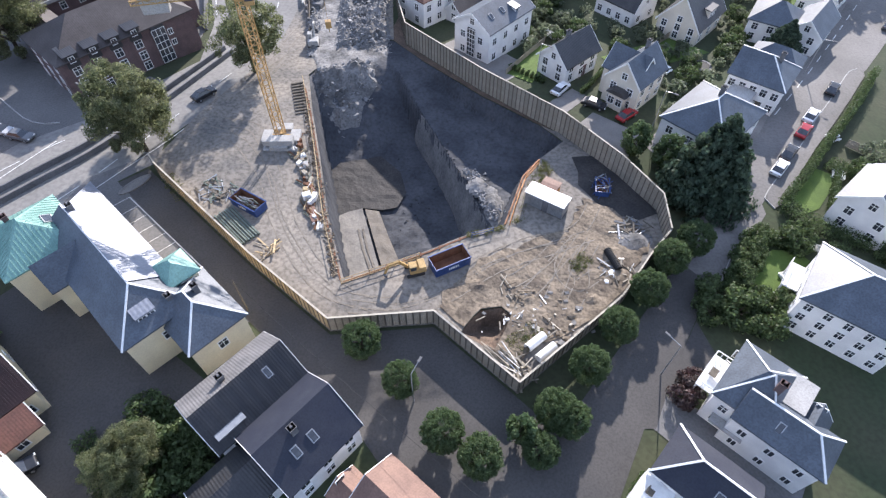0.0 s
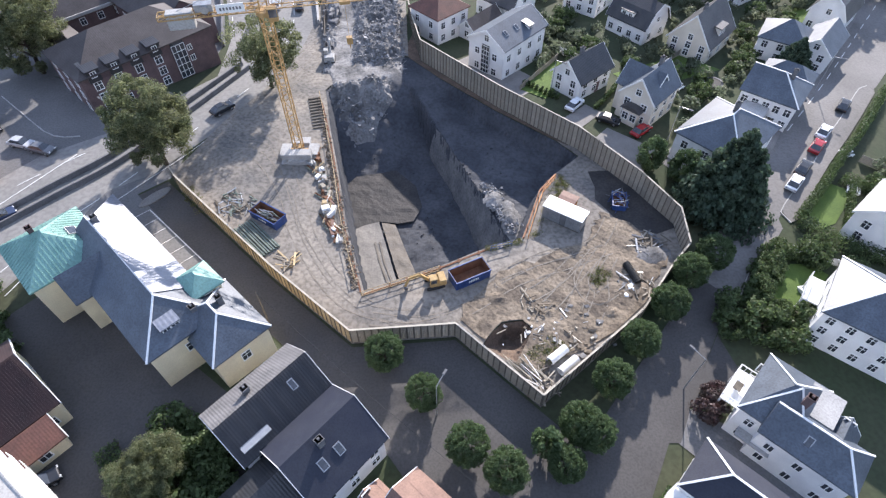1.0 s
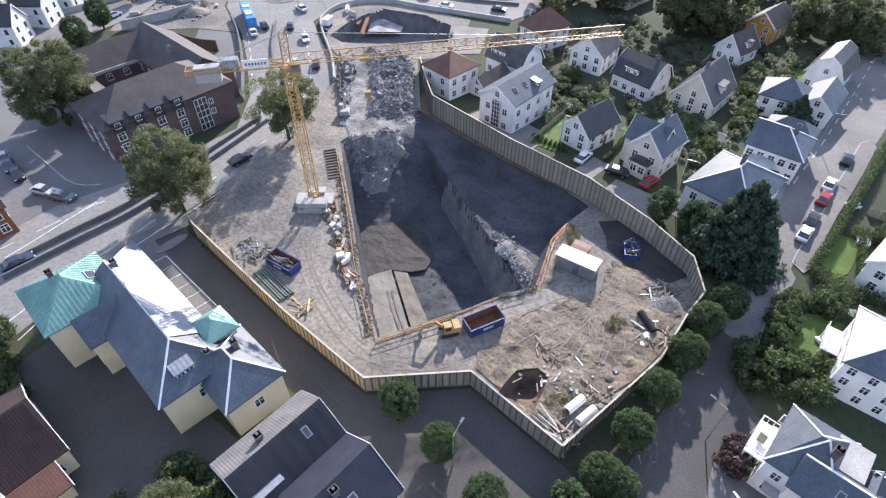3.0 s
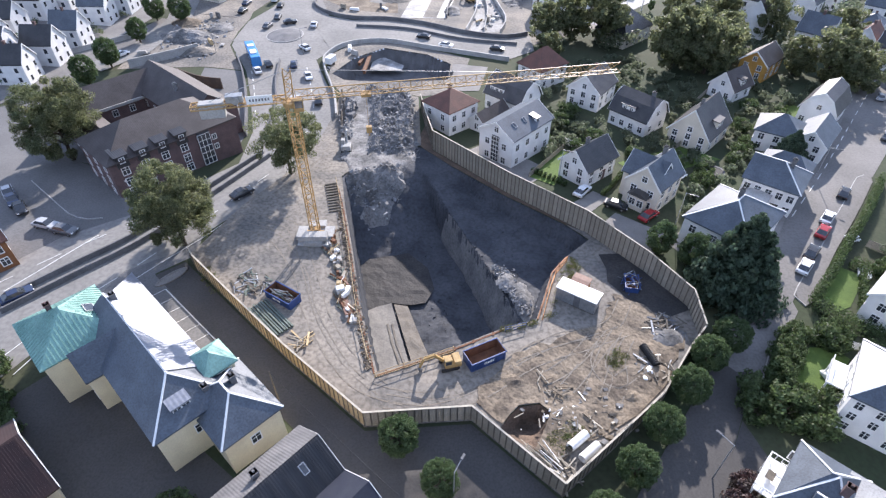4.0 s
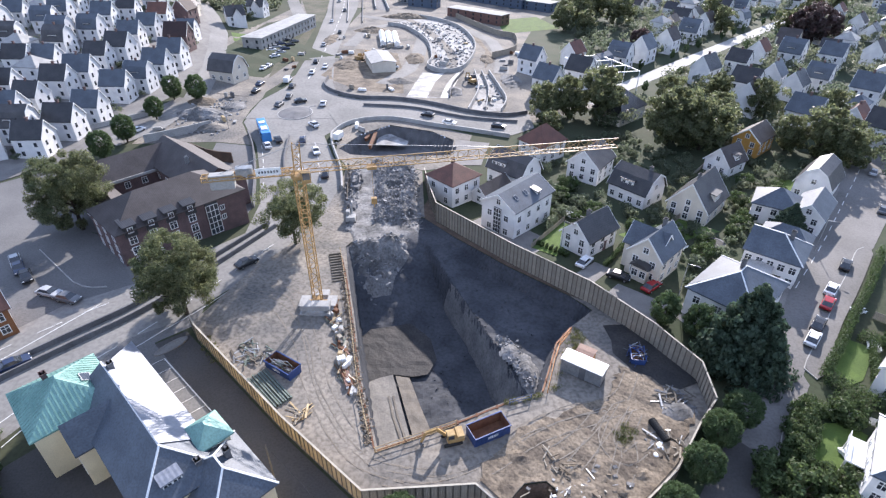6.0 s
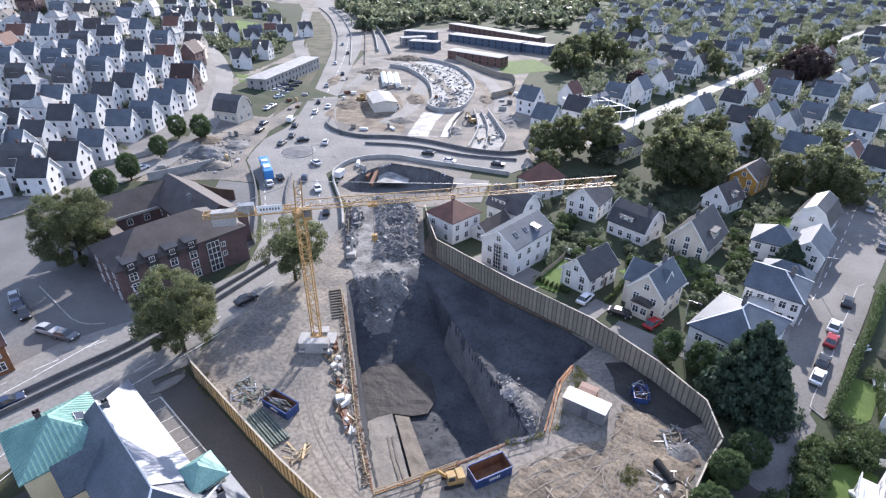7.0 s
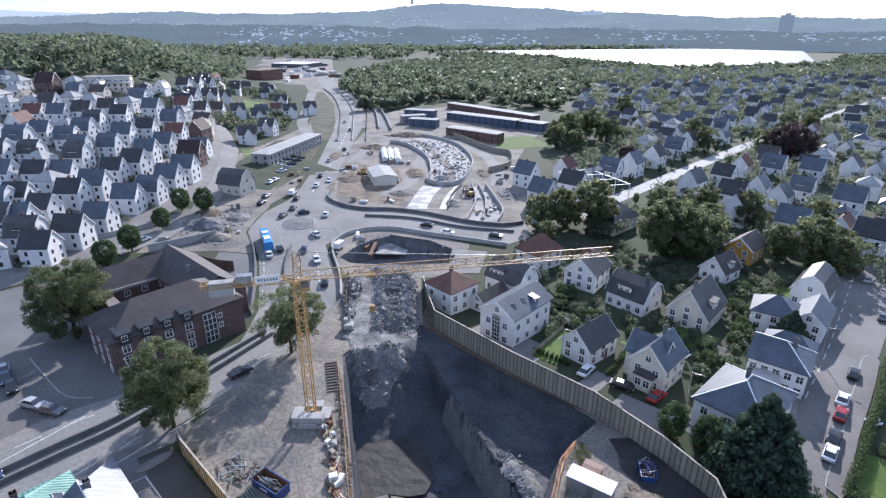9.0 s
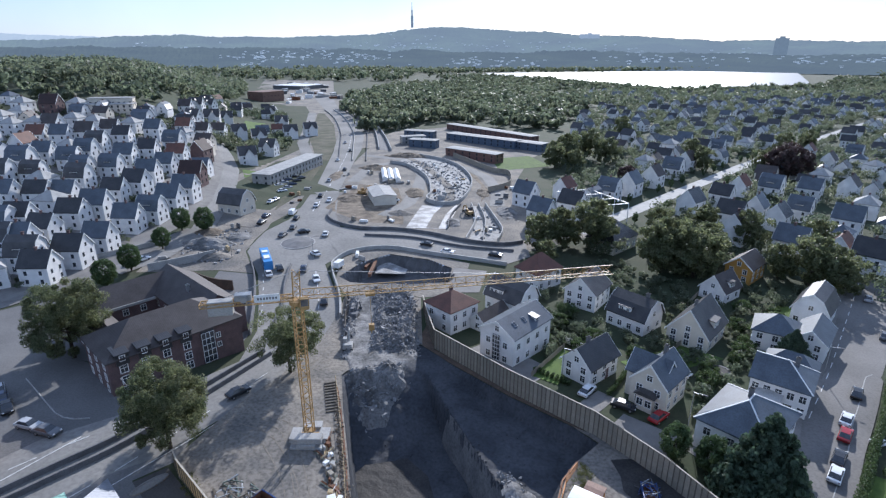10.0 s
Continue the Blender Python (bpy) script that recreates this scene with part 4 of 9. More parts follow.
# white villas across the street
h = house(33.0, 24.9, -44, "big white timber villa with blue-grey slate roof")
b, r = block(h, "pyramid", 5.8, 7.6, 5.8, 8.6, WHITE, SLATE, m=pose(2.9, 3.5, 0), side=2, gable=2, storeys=2, w=0.8, h=1.1)
f = Form()
for q in (-1, 1):
    f.beam((-3.3 * 0.1, 0, 8.8), (3.3 * q, 4.2, 5.9), 0.18, 0.1).beam((3.3 * 0.1, 0, 8.8), (3.3 * q, -4.2, 5.9), 0.18, 0.1)
part("flashing", f, TRIM, r, "pale lead flashing")
chimney(r, 1.2, -0.9, 7.6, 9.6, BRICK)
b, r = block(h, "hip", 8.6, 4.6, 5.6, 7.9, WHITE, SLATE, m=pose(6.9, 1.0, 0), side=3, gable=1, storeys=2, ends=(0, 1), w=0.8, h=1.0)
ridge_strips(r, 8.6, 4.6, 5.6, 7.9, TRIM, (0, 1))
skylight(r, -0.8, -1, 4.6, 5.6, 7.9, 0.45, 0.7)
part("roof_deck", Form().box(4.2, 7.4, 2.6, 6.7, 6.75, 6.9), CONCRETE, h, "grey flat roof deck")
b = part("wall", Form().box(4.4, 7.2, 2.6, 6.5, -1, 6.75), WHITE, h)
facade(b, 3.6, 6.5, 180, [1.0, 3.6], 1)
b, r = block(h, "gable", 3.6, 2.6, 5.4, 6.8, WHITE, SLATE, m=pose(8.4, 3.0, 0, 0, 0, 90), side=0, gable=1, storeys=2)
f = Form().box(-2.0, 0.0, 1.0, 5.8, 2.9, 3.05)
for i in range(10):
    f.box(-2.0, -1.94, 1.0 + i * 0.52, 1.06 + i * 0.52, 3.05, 3.95)
for i in range(4):
    for y in (1.0, 5.74):
        f.box(-2.0 + i * 0.6, -1.94 + i * 0.6, y, y + 0.06, 3.05, 3.95)
f.box(-2.03, -1.9, 1.0, 5.8, 3.95, 4.03).box(-2.0, 0, 0.98, 1.08, 3.95, 4.03).box(-2.0, 0, 5.72, 5.82, 3.95, 4.03)
f.box(-1.95, -1.75, 1.05, 1.25, -1, 2.9).box(-1.95, -1.75, 5.55, 5.75, -1, 2.9)
bal = part("balcony", f, TRIM, h, "white balcony with rails on posts")
part("garden_table", Form().box(-1.5, -0.7, 2.6, 3.8, 3.6, 3.66).box(-1.2, -1.0, 3.1, 3.3, 3.05, 3.6), POST, bal)
part("porch_roof", Form().section([(-0.6, 2.7), (0.9, 2.3), (0.9, 2.4), (-0.6, 2.85)], 1.0, 4.6), CONCRETE, h, m=pose(0, -1.2, 0))
h = house(53.9, 36.5, -38, "tall white timber villa with hipped slate roof")
b, r = block(h, "hip", 11, 9.6, 6.4, 9.4, WHITE, SLATE, side=5, gable=3, storeys=3, ends=(1, 0), w=0.8, h=1.1)
ridge_strips(r, 11, 9.6, 6.4, 9.4, TRIM, (1, 0))
f = Form().box(-7.6, -5.6, -1.0, 3.4, 2.8, 3.0).box(-7.6, -7.52, -1.0, 3.4, 3.8, 3.9).box(-7.5, -7.3, -0.9, -0.7, -1, 2.8).box(-7.5, -7.3, 3.1, 3.3, -1, 2.8)
for i in range(10):
    f.box(-7.6, -7.54, -1.0 + i * 0.48, -0.94 + i * 0.48, 3.0, 3.8)
part("balcony", f, TRIM, h, "white balcony on posts")
h = house(29.0, 17.2, -43.5, "white house with dark hipped slate roof and roof terrace")
b, r = block(h, "hip", 8.0, 5.4, 4.6, 6.9, WHITE, BITUMEN, m=pose(0.9, 0, 0), side=3, gable=1, ends=(1, 0))
ridge_strips(r, 8.0, 5.4, 4.6, 6.9, CONCRETE, (1, 0))
skylight(r, 1.5, -1, 5.4, 4.6, 6.9, 0.4)
b, r = block(h, "hip", 7.0, 6.0, 4.0, 6.0, WHITE, DARK_TILE, m=pose(6.6, -1.5, 0), side=2, gable=2)
f = Form().box(-3.6, -0.4, -6.4, -2.7, -1, 3.2)
for i in range(10):
    f.box(-3.6, -3.54, -6.4 + i * 0.40, -6.34 + i * 0.40, 3.2, 4.1)
f.box(-3.63, -3.5, -6.4, -2.7, 4.1, 4.18).box(-3.6, -0.4, -6.4, -6.34, 3.3, 4.18).box(-3.6, -0.4, -2.76, -2.7, 3.3, 4.18)
part("roof_terrace", f, TRIM, h, "white-railed roof terrace")
part("garden_chair", Form().box(-2.6, -2.0, -4.6, -4.0, 3.2, 3.6).box(-2.7, -2.6, -4.6, -4.0, 3.2, 4.1), POST, h)
h = house(66.0, 53.5, 40, "white house with slate roof behind the lawn")
b, r = block(h, "gable", 9.0, 8.0, 5.0, 8.0, WHITE, SLATE, side=3, gable=2)

# gardens east of the pit
h = house(2.1, 112.1, 43, "white house with hipped red-brown tiled roof")
b, r = block(h, "hip", 8.6, 8.2, 5.6, 8.3, WHITE, RED_TILE, side=3, gable=2)
chimney(r, 0.5, 0.8, 7.5, 9.0, BRICK)
h = house(15.2, 100.4, 47, "three-storey white house with blue-grey metal roof")
b, r = block(h, "gable", 13.0, 8.3, 6.6, 9.0, WHITE, SLATE, side=4, gable=2, storeys=2)
for x in (-3.6, -0.4):
    skylight(r, x, -1, 8.3, 6.6, 9.0, 0.5)
dormer(r, 2.4, -3.4, 6.9, 0, 1.2, 1.8, 0.9, SLATE, 1)
f = Form().box(-6.72, -6.56, -0.9, 0.9, 0.6, 6.2)
part("stair_window", f, GLASS, b, "tall glazed stair window")
f = Form()
for i in range(4):
    f.box(-6.78, -6.70, -0.95 + i * 0.62, -0.90 + i * 0.62, 0.6, 6.2)
for i in range(7):
    f.box(-6.78, -6.70, -0.95, 0.97, 0.6 + i * 0.9, 0.68 + i * 0.9)
part("glazing_bar", f, TRIM, b)
h = house(16.8, 120.4, -44, "white house with dark mansard roof and dormers")
b, r = block(h, "mansard", 10.0, 8.0, 4.0, 8.0, WHITE, DARK_TILE, side=4, gable=2, storeys=1)
dormer(r, -2.0, -3.6, 4.5, 0, 4.0, 2.4, 1.5, DARK_TILE, 3)
h = house(10.8, 112.2, 48, "small white outbuilding with brown tiled roof", "outbuilding")
block(h, "gable", 9.0, 4.0, 2.6, 4.4, WHITE, BROWN_TILE, side=2, gable=1, storeys=1)
h = house(36.5, 125.6, 53, "pale white gabled house with brown roof")
b, r = block(h, "gable", 9.6, 8.0, 4.6, 8.0, WHITE, DARK_TILE, side=3, gable=3)
chimney(r, 1, 0.3, 7.4, 9.0, BRICK)
h = house(26.0, 136.8, 39, "white house with steep red tiled roof")
b, r = block(h, "hip", 9.5, 7.8, 4.8, 8.8, WHITE, RED_TILE, side=3, gable=2)
h = house(44.6, 114.0, -49, "white house with black roof and white dormer")
b, r = block(h, "mansard", 9.4, 8.2, 3.6, 7.6, WHITE, BLACK_TILE, side=4, gable=2, storeys=1)
dormer(r, -0.5, -3.7, 4.0, 0, 3.2, 2.4, 1.6, BLACK_TILE, 2)
chimney(r, 2.5, 0.4, 7, 8.6)
h = house(28.4, 91.3, 41, "small white gabled house with black tiled roof")
b, r = block(h, "gable", 9.0, 6.4, 4.0, 7.0, WHITE, BLACK_TILE, side=3, gable=2)
chimney(r, -0.5, 0.5, 6.4, 8.0)
door(h, pose(1.0, -3.2, 0), BRICK)
h = house(32.5, 98.0, 41, "white garden shed with black roof", "shed")
block(h, "gable", 3.6, 3.0, 2.2, 3.4, WHITE, BLACK_TILE, side=1, gable=1, storeys=1, attic=False)
h = house(38.4, 82.9, 45, "beige rendered house with grey slate cross gables")
b, r = block(h, "gable", 8.4, 6.4, 5.2, 8.6, BEIGE, SLATE, side=3, gable=2, o=0.3)
m = pose(0.2, 1.6, 0, 0, 0, 90)
block(h, "gable", 6.6, 5.2, 5.2, 8.2, BEIGE, SLATE, m=m, side=1, gable=2, o=0.3)
bay = part("bay_window", Form().box(-5.4, -4.1, -1.5, 1.5, -0.8, 3.2), BEIGE, h)
part("bay_roof", Form().section([(-1.9, 3.2), (1.9, 3.2), (0.9, 3.9), (-0.9, 3.9)], -5.8, -4.1), DARK_TILE, bay)
facade(bay, 3.0, 5.4, 270, [1.2], 2)
chimney(r, 2, 0.3, 8, 10)
h = house(56.1, 107.3, 47, "beige gabled house with dark slate roof")
b, r = block(h, "gable", 11.5, 8.6, 3.8, 9.0, BEIGE, DARK_TILE, side=3, gable=3)
dormer(r, 0.0, -3.9, 4.2, 0, 3.0, 3.0, 1.7, DARK_TILE, 2, BEIGE)
chimney(r, -2, 0.3, 8, 10)
h = house(47.6, 70.9, 43, "white house with hipped blue slate roof and pale hips")
b, r = block(h, "hip", 12.6, 10.4, 5.4, 8.6, WHITE, SLATE, side=4, gable=3)
ridge_strips(r, 12.6, 10.4, 5.4, 8.6, TRIM, (1, 1))
chimney(r, 0.6, 0.4, 8, 10)
f = Form().box(-8.6, -6.3, -3.8, 2.0, 2.6, 2.8)
for i in range(13):
    f.box(-8.6, -8.54, -3.8 + i * 0.48, -3.74 + i * 0.48, 2.8, 3.7)
f.box(-8.62, -8.52, -3.8, 2.0, 3.7, 3.78).box(-8.5, -8.3, -3.7, -3.5, -1, 2.6).box(-8.5, -8.3, 1.7, 1.9, -1, 2.6)
part("balcony", f, TRIM, h, "white railed balcony")
h = house(60.6, 83.2, -39, "white house with blue slate roof beside the street")
b, r = block(h, "hip", 9.0, 8.4, 5.2, 8.0, WHITE, SLATE, side=5, gable=3, ends=(0, 1))
ridge_strips(r, 9.0, 8.4, 5.2, 8.0, TRIM, (0, 1))
block(h, "hip", 8.0, 5.2, 4.8, 6.8, WHITE, SLATE, m=pose(0.3, 6.4, 0), side=3, gable=2, ends=(1, 1))
door(h, pose(1.6, -4.2, -0.2))
chimney(r, 1.5, 0.4, 7.2, 9)
h = house(55.0, 78.4, 49, "low white link building with pale flat roof", "outbuilding")
block(h, "hip", 11, 3.4, 3.2, 3.35, WHITE, CONCRETE, side=2, gable=1, storeys=1)
h = house(72.0, 104.5, -33, "white house with dark blue slate roof under trees")
b, r = block(h, "hip", 8.6, 8.0, 4.6, 7.4, WHITE, SLATE, side=3, gable=2)
b, r = block(h, "gable", 10.5, 6.0, 4.4, 6.8, WHITE, SLATE, m=pose(6.8, 1.6, 0, 0, 0, 81), side=4, gable=2)
h = house(88.8, 117.5, 46, "white mansard house beside the street")
b, r = block(h, "mansard", 11.0, 7.4, 4.0, 8.2, WHITE, DARK_TILE, side=4, gable=3, storeys=1)
h = house(85.5, 143.2, 42, "ochre timber house with brown tiled roof")
b, r = block(h, "gable", 10.0, 7.0, 4.6, 7.4, OCHRE, BROWN_TILE, side=3, gable=2)
h = house(72.4, 130.2, 36, "small white house with dark red roof")
b, r = block(h, "gable", 8.0, 6.6, 3.2, 6.8, WHITE, BROWN_TILE, side=2, gable=2, storeys=1)
dormer(r, 0, -2.9, 3.6, 0, 2.0, 2.2, 1.4, BROWN_TILE, 2)

h = house(-69.6, 61.6, 47, "orange-brown timber house beside the carriageway")
block(h, "gable", 8.0, 7.0, 5.0, 8.0, ORANGE_BOARDS, RED_TILE, side=3, gable=2)
# brick building beside the carriageway
h = house(-53.1, 92.8, 47, "long three-storey red brick building with brown mansard roof", "building")
b, r = block(h, "hip", 24.0, 13.0, 7.2, 11.0, BRICK, BROWN_TILE, side=6, gable=3, storeys=3, ends=(1, 1), w=1.0, h=1.3, sides=(0, 1, 1, 1))
for x in (-9.6, -6.0, -2.4, 1.2):
    dormer(r, x, -6.7, 6.6, 0, 2.1, 3.0, 1.5, BLACK_TILE, 1, BLACK_TILE)
    for z in (0.4, 2.4, 4.5):
        window(b, 1.15, 1.35, pose(x, -6.5, z))
for z in (2.6, 4.6):
    window(b, 0.7, 0.9, pose(7.2, -6.5, z))
f = Form().box(3.9, 6.3, -6.72, -6.5, 0.2, 7.0)
part("stair_window", f, GLASS, b, "tall glazed stair window")
f = Form()
for i in range(4):
    f.box(3.88 + i * 0.8, 3.96 + i * 0.8, -6.78, -6.70, 0.2, 6.4)
for i in range(6):
    f.box(3.88, 6.36, -6.78, -6.70, 0.2 + i * 1.24, 0.28 + i * 1.24)
part("glazing_bar", f, TRIM, b)
h = house(-69.4, 112.0, 47, "rear wing of red brick with brown tiled roof", "building")
b, r = block(h, "gable", 18.0, 9.0, 5.8, 9.2, BRICK, BROWN_TILE, side=5, gable=2, storeys=2, barge=False)
part("parapet", Form().box(-9.5, -9.2, -5.0, 5.0, 5.4, 7.0).box(-9.4, 6.0, -5.05, -4.85, 5.3, 5.9), CONCRETE, h, "pale coping of the parapet")
h = house(-68.1, 97.2, 137, "low brick link with brown roof", "building")
block(h, "gable", 13.0, 6.0, 4.2, 6.2, BRICK, BROWN_TILE, side=3, gable=1, storeys=1, barge=False)
h = house(-55.5, 110.7, 137, "side wing of red brick with brown tiled roof", "building")
b, r = block(h, "gable", 25.0, 11.0, 6.4, 10.2, BRICK, BROWN_TILE, side=6, gable=2, storeys=2, barge=False)
chimney(r, -3, 2, 8, 10.4, STEEL)


# ---- trees ----
def leaves(name, centres, radii, per, size, mat, seed, squash=0.85, droop=0.0, jitter=0.4):
    """A crown of small leaf blades on many clumps."""
    rng = np.random.default_rng(seed)
    c = np.repeat(np.asarray(centres, float), per, axis=0)
    rad = np.repeat(np.asarray(radii, float), per)
    d = rng.normal(size=(len(c), 3))
    d /= np.linalg.norm(d, axis=1)[:, None]
    p = c + d * (rad * rng.uniform(0.55, 1.05, len(c)))[:, None] * np.array([1, 1, squash])
    nrm = d + rng.normal(size=d.shape) * jitter
    nrm /= np.linalg.norm(nrm, axis=1)[:, None]
    u = np.cross(nrm, rng.normal(size=d.shape))
    u /= np.linalg.norm(u, axis=1)[:, None]
    w = np.cross(nrm, u)
    s = size * rng.uniform(0.6, 1.3, len(c))[:, None]
    u, w = u * s, w * s * 0.7
    w[:, 2] -= droop * s[:, 0]
    return quads(name, np.stack([p - u, p - w * 0.9, p + u, p + w], axis=1), mat)


def trunk_form(height, r, limbs, spread, seed):
    rng = random.Random(seed)
    f = Form()
    p, q = Vector((0, 0, -0.5)), None
    for i in range(4):
        q = Vector((rng.uniform(-0.15, 0.15), rng.uniform(-0.15, 0.15), height * (i + 1) / 4))
        f.tube(p, q, r * (1 - i * 0.18), r * (1 - (i + 1) * 0.18), 8, False)
        p = q
    for i in range(limbs):
        a = 2 * math.pi * i / limbs + rng.uniform(-0.3, 0.3)
        z = height * rng.uniform(0.45, 0.85)
        tip = Vector((math.cos(a) * spread, math.sin(a) * spread, z + spread * rng.uniform(0.5, 1.0)))
        mid = Vector((math.cos(a) * spread * 0.45, math.sin(a) * spread * 0.45, z + spread * 0.3))
        f.tube((0, 0, z - 0.2), mid, r * 0.4, r * 0.25, 6, False).tube(mid, tip, r * 0.25, r * 0.08, 6, False)
    return f


def clumps_ball(n, rx, rz, zc, size, seed, lift=0.0):
    rng = np.random.default_rng(seed)
    d = rng.normal(size=(n, 3))
    d /= np.linalg.norm(d, axis=1)[:, None]
    k = rng.uniform(0.5, 0.95, n)[:, None] ** 0.45
    c = d * k * np.array([rx, rx, rz]) + np.array([0, 0, zc])
    return c, rng.uniform(0.6, 1.2, n) * size


def make_tree(name, label, height, rx, rz, zc, mat, seed, n=46, per=150, size=0.17, clump=0.75, trunk=0.22, lobes=0):
    t = thing(name, label, "tree", pose(0, -300, 0))
    part("trunk", trunk_form(zc, trunk, 6, rx * 0.6, seed), BARK, t, smooth=True)
    c, rad = clumps_ball(n, rx, rz, zc, clump, seed)
    if lobes:
        rng = np.random.default_rng(seed + 5)
        d = rng.normal(size=(lobes, 3))
        d /= np.linalg.norm(d, axis=1)[:, None]
        d[:, 2] = d[:, 2] * 0.9 + 0.1
        which = np.arange(n) % lobes
        grow = rng.uniform(0.56, 0.80, lobes)
        c = (c - np.array([0, 0, zc])) * grow[which][:, None] + (d * np.array([rx, rx, rz]) * 0.56)[which] + np.array([0, 0, zc])
        rad = rad * 0.85
    part("crown", leaves("crown", c, rad, per, size, mat, seed), None, t)
    return t


def make_conifer(name, label, height, radius, mat, seed, rows=13, per=110, size=0.30, tip=0.0):
    t = thing(name, label, "tree", pose(0, -300, 0))
    f = Form().tube((0, 0, -0.5), (0, 0, height * 0.95), 0.4, 0.06, 8)
    rng = random.Random(seed)
    cs, rs = [], []
    for k in range(rows):
        z = height * (0.10 + 0.88 * k / (rows - 1))
        rr = radius * (1 - k / rows) ** 0.75 * rng.uniform(0.85, 1.1)
        m = max(3, int(13 * (1 - k / rows)) + 2)
        for i in range(m):
            a = 2 * math.pi * (i + rng.random() * 0.7) / m
            for q in (0.4, 0.72, 1.0):
                s = rr * q * rng.uniform(0.85, 1.1)
                cs.append((math.cos(a) * s, math.sin(a) * s, z - 0.10 * s + rng.uniform(-0.3, 0.3)))
                rs.append(max(0.45, 0.30 * rr * (1.25 - 0.55 * q)))
            f.tube((0, 0, z), (math.cos(a) * rr * 0.9, math.sin(a) * rr * 0.9, z - 0.09 * rr), 0.07, 0.02, 5, False)
    part("trunk", f, BARK, t)
    part("crown", leaves("crown", cs, rs, per, size, mat, seed, 0.55, 0.5), None, t)
    return t


def plant(proto, x, y, s=1.0, yaw=None, up=0.0, sz=None, label=""):
    """A copy of a tree at a place, grown or shrunk."""
    yaw = random.uniform(0, 360) if yaw is None else yaw
    t = copy_thing(proto, Matrix())
    t.matrix_basis = stand(x, y, yaw, up) @ Matrix.Diagonal((s, s, sz or s, 1))
    if label:
        t["label"] = label
    return t


def discard(proto):
    for o in list(proto.children_recursive) + [proto]:
        bpy.data.objects.remove(o)


limes = [make_tree("lime_tree", "round clipped lime tree beside the street", 6, 2.45, 2.6, 3.3, LEAF, s, 420, 62, 0.085, 0.36) for s in (1, 2, 3)]
for i, (x, y, s) in enumerate(((-4.8, 32.4, 1.0), (-0.2, 27.6, 0.9), (4.3, 21.8, 1.0), (8.1, 19.2, 1.0), (16.4, 24.0, 1.0), (14.4, 20.0, 0.85), (21.0, 29.2, 1.0), (25.4, 34.3, 0.98), (30.3, 39.6, 1.02), (17.8, 23.2, 0.95), (34.5, 44.5, 1.0), (38.5, 47.5, 1.05))):
    plant(limes[i % 3], x, y, s * 0.93)
poplar = make_tree("young_tree", "slim young tree beside the hoarding", 6, 1.3, 2.6, 3.4, LEAF, 7, 34, 60, 0.2, 0.6, 0.12)
plant(poplar, 12.4, 21.8, 1.0)
pear = make_tree("garden_tree", "dense upright garden tree", 7, 2.0, 2.8, 3.2, LEAF, 8, 50, 150, 0.17, 0.8, 0.15)
plant(pear, 35.4, 67.6, 0.95)
plant(pear, 39.6, 64.6, 1.0)
cedar = make_conifer("cedar_tree", "large dark spreading conifer beside the street", 13.5, 6.6, LEAF_DARK, 5, 17, 95, 0.28)
plant(cedar, 43.6, 58.8, 0.96, 20, sz=1.05)
plant(cedar, 71.0, 97.0, 0.55, 140, label="dark conifer in a garden")
plane = make_tree("broadleaf_tree", "large sunlit tree beside the carriageway", 12, 5.0, 5.4, 6.6, LEAF_WARM, 11, 210, 300, 0.12, 1.2, 0.35, 9)
plant(plane, -41.0, 67.0, 1.14, 10)
thin_tree = make_tree("broadleaf_tree", "sparse pale tree between carriageway and site", 12, 5.0, 4.4, 6.4, LEAF_WARM, 17, 190, 130, 0.13, 1.05, 0.3, 10)
plant(thin_tree, -28.6, 88.5, 1.2, 200)
plant(plane, -72.0, 93.0, 1.25, 60, label="large tree in front of the brick building")
plant(plane, -26.0, 18.6, 0.62, 100, label="leafy tree in the villa yard")
far_plane = make_tree("broadleaf_tree", "big leafy garden tree between houses", 12, 5.2, 5.2, 5.9, LEAF_WARM, 14, 110, 84, 0.29, 1.4, 0.35, 8)
for x, y, s in ((63, 146, 1.25), (71, 143, 1.25), (67, 152, 1.3), (76, 150, 1.05), (47.5, 165, 1.45), (39, 167, 1.15), (30, 163, 1.05), (100.8, 138, 1.25), (106, 132, 0.9), (82, 159, 1.0), (100.8, 168, 1.05), (73, 175, 1.0), (90.5, 182, 0.9), (95, 143, 0.9), (112, 142, 0.8), (118, 162, 1.0), (61, 296, 1.2), (72, 312, 1.4), (84, 322, 1.5), (92, 308, 1.3), (70, 288, 1.0), (140, 292, 1.1), (130, 403, 1.4), (30, 150, 0.7)):
    plant(far_plane, x, y, s)
for x, y, s in ((-85.5, 139, 0.68), (-86, 128, 0.68), (-84.5, 155, 0.61), (-85.7, 171, 0.68), (-78.3, 171.5, 0.74)):
    plant(limes[int(y) % 3], x, y, s * 1.75, sz=s * 1.95, label="dense dark street tree below the white houses")
OPEN_LAWNS = ([(46.8, 45.0), (50.5, 48.0), (53.6, 47.8), (55, 46), (49, 40.2), (45.4, 41.2)], [(57.4, 58.2), (63.6, 64.4), (66.6, 62.2), (60.5, 55.6), (58, 54.6)])
bush = make_tree("bush", "rounded green garden bush", 2, 1.4, 1.0, 0.9, LEAF_HEDGE, 21, 26, 90, 0.12, 0.5, 0.06)
red_bush = make_tree("bush", "dark red shrub beside the street", 2, 1.4, 1.1, 1.0, LEAF_RED, 22, 26, 90, 0.12, 0.5, 0.06)
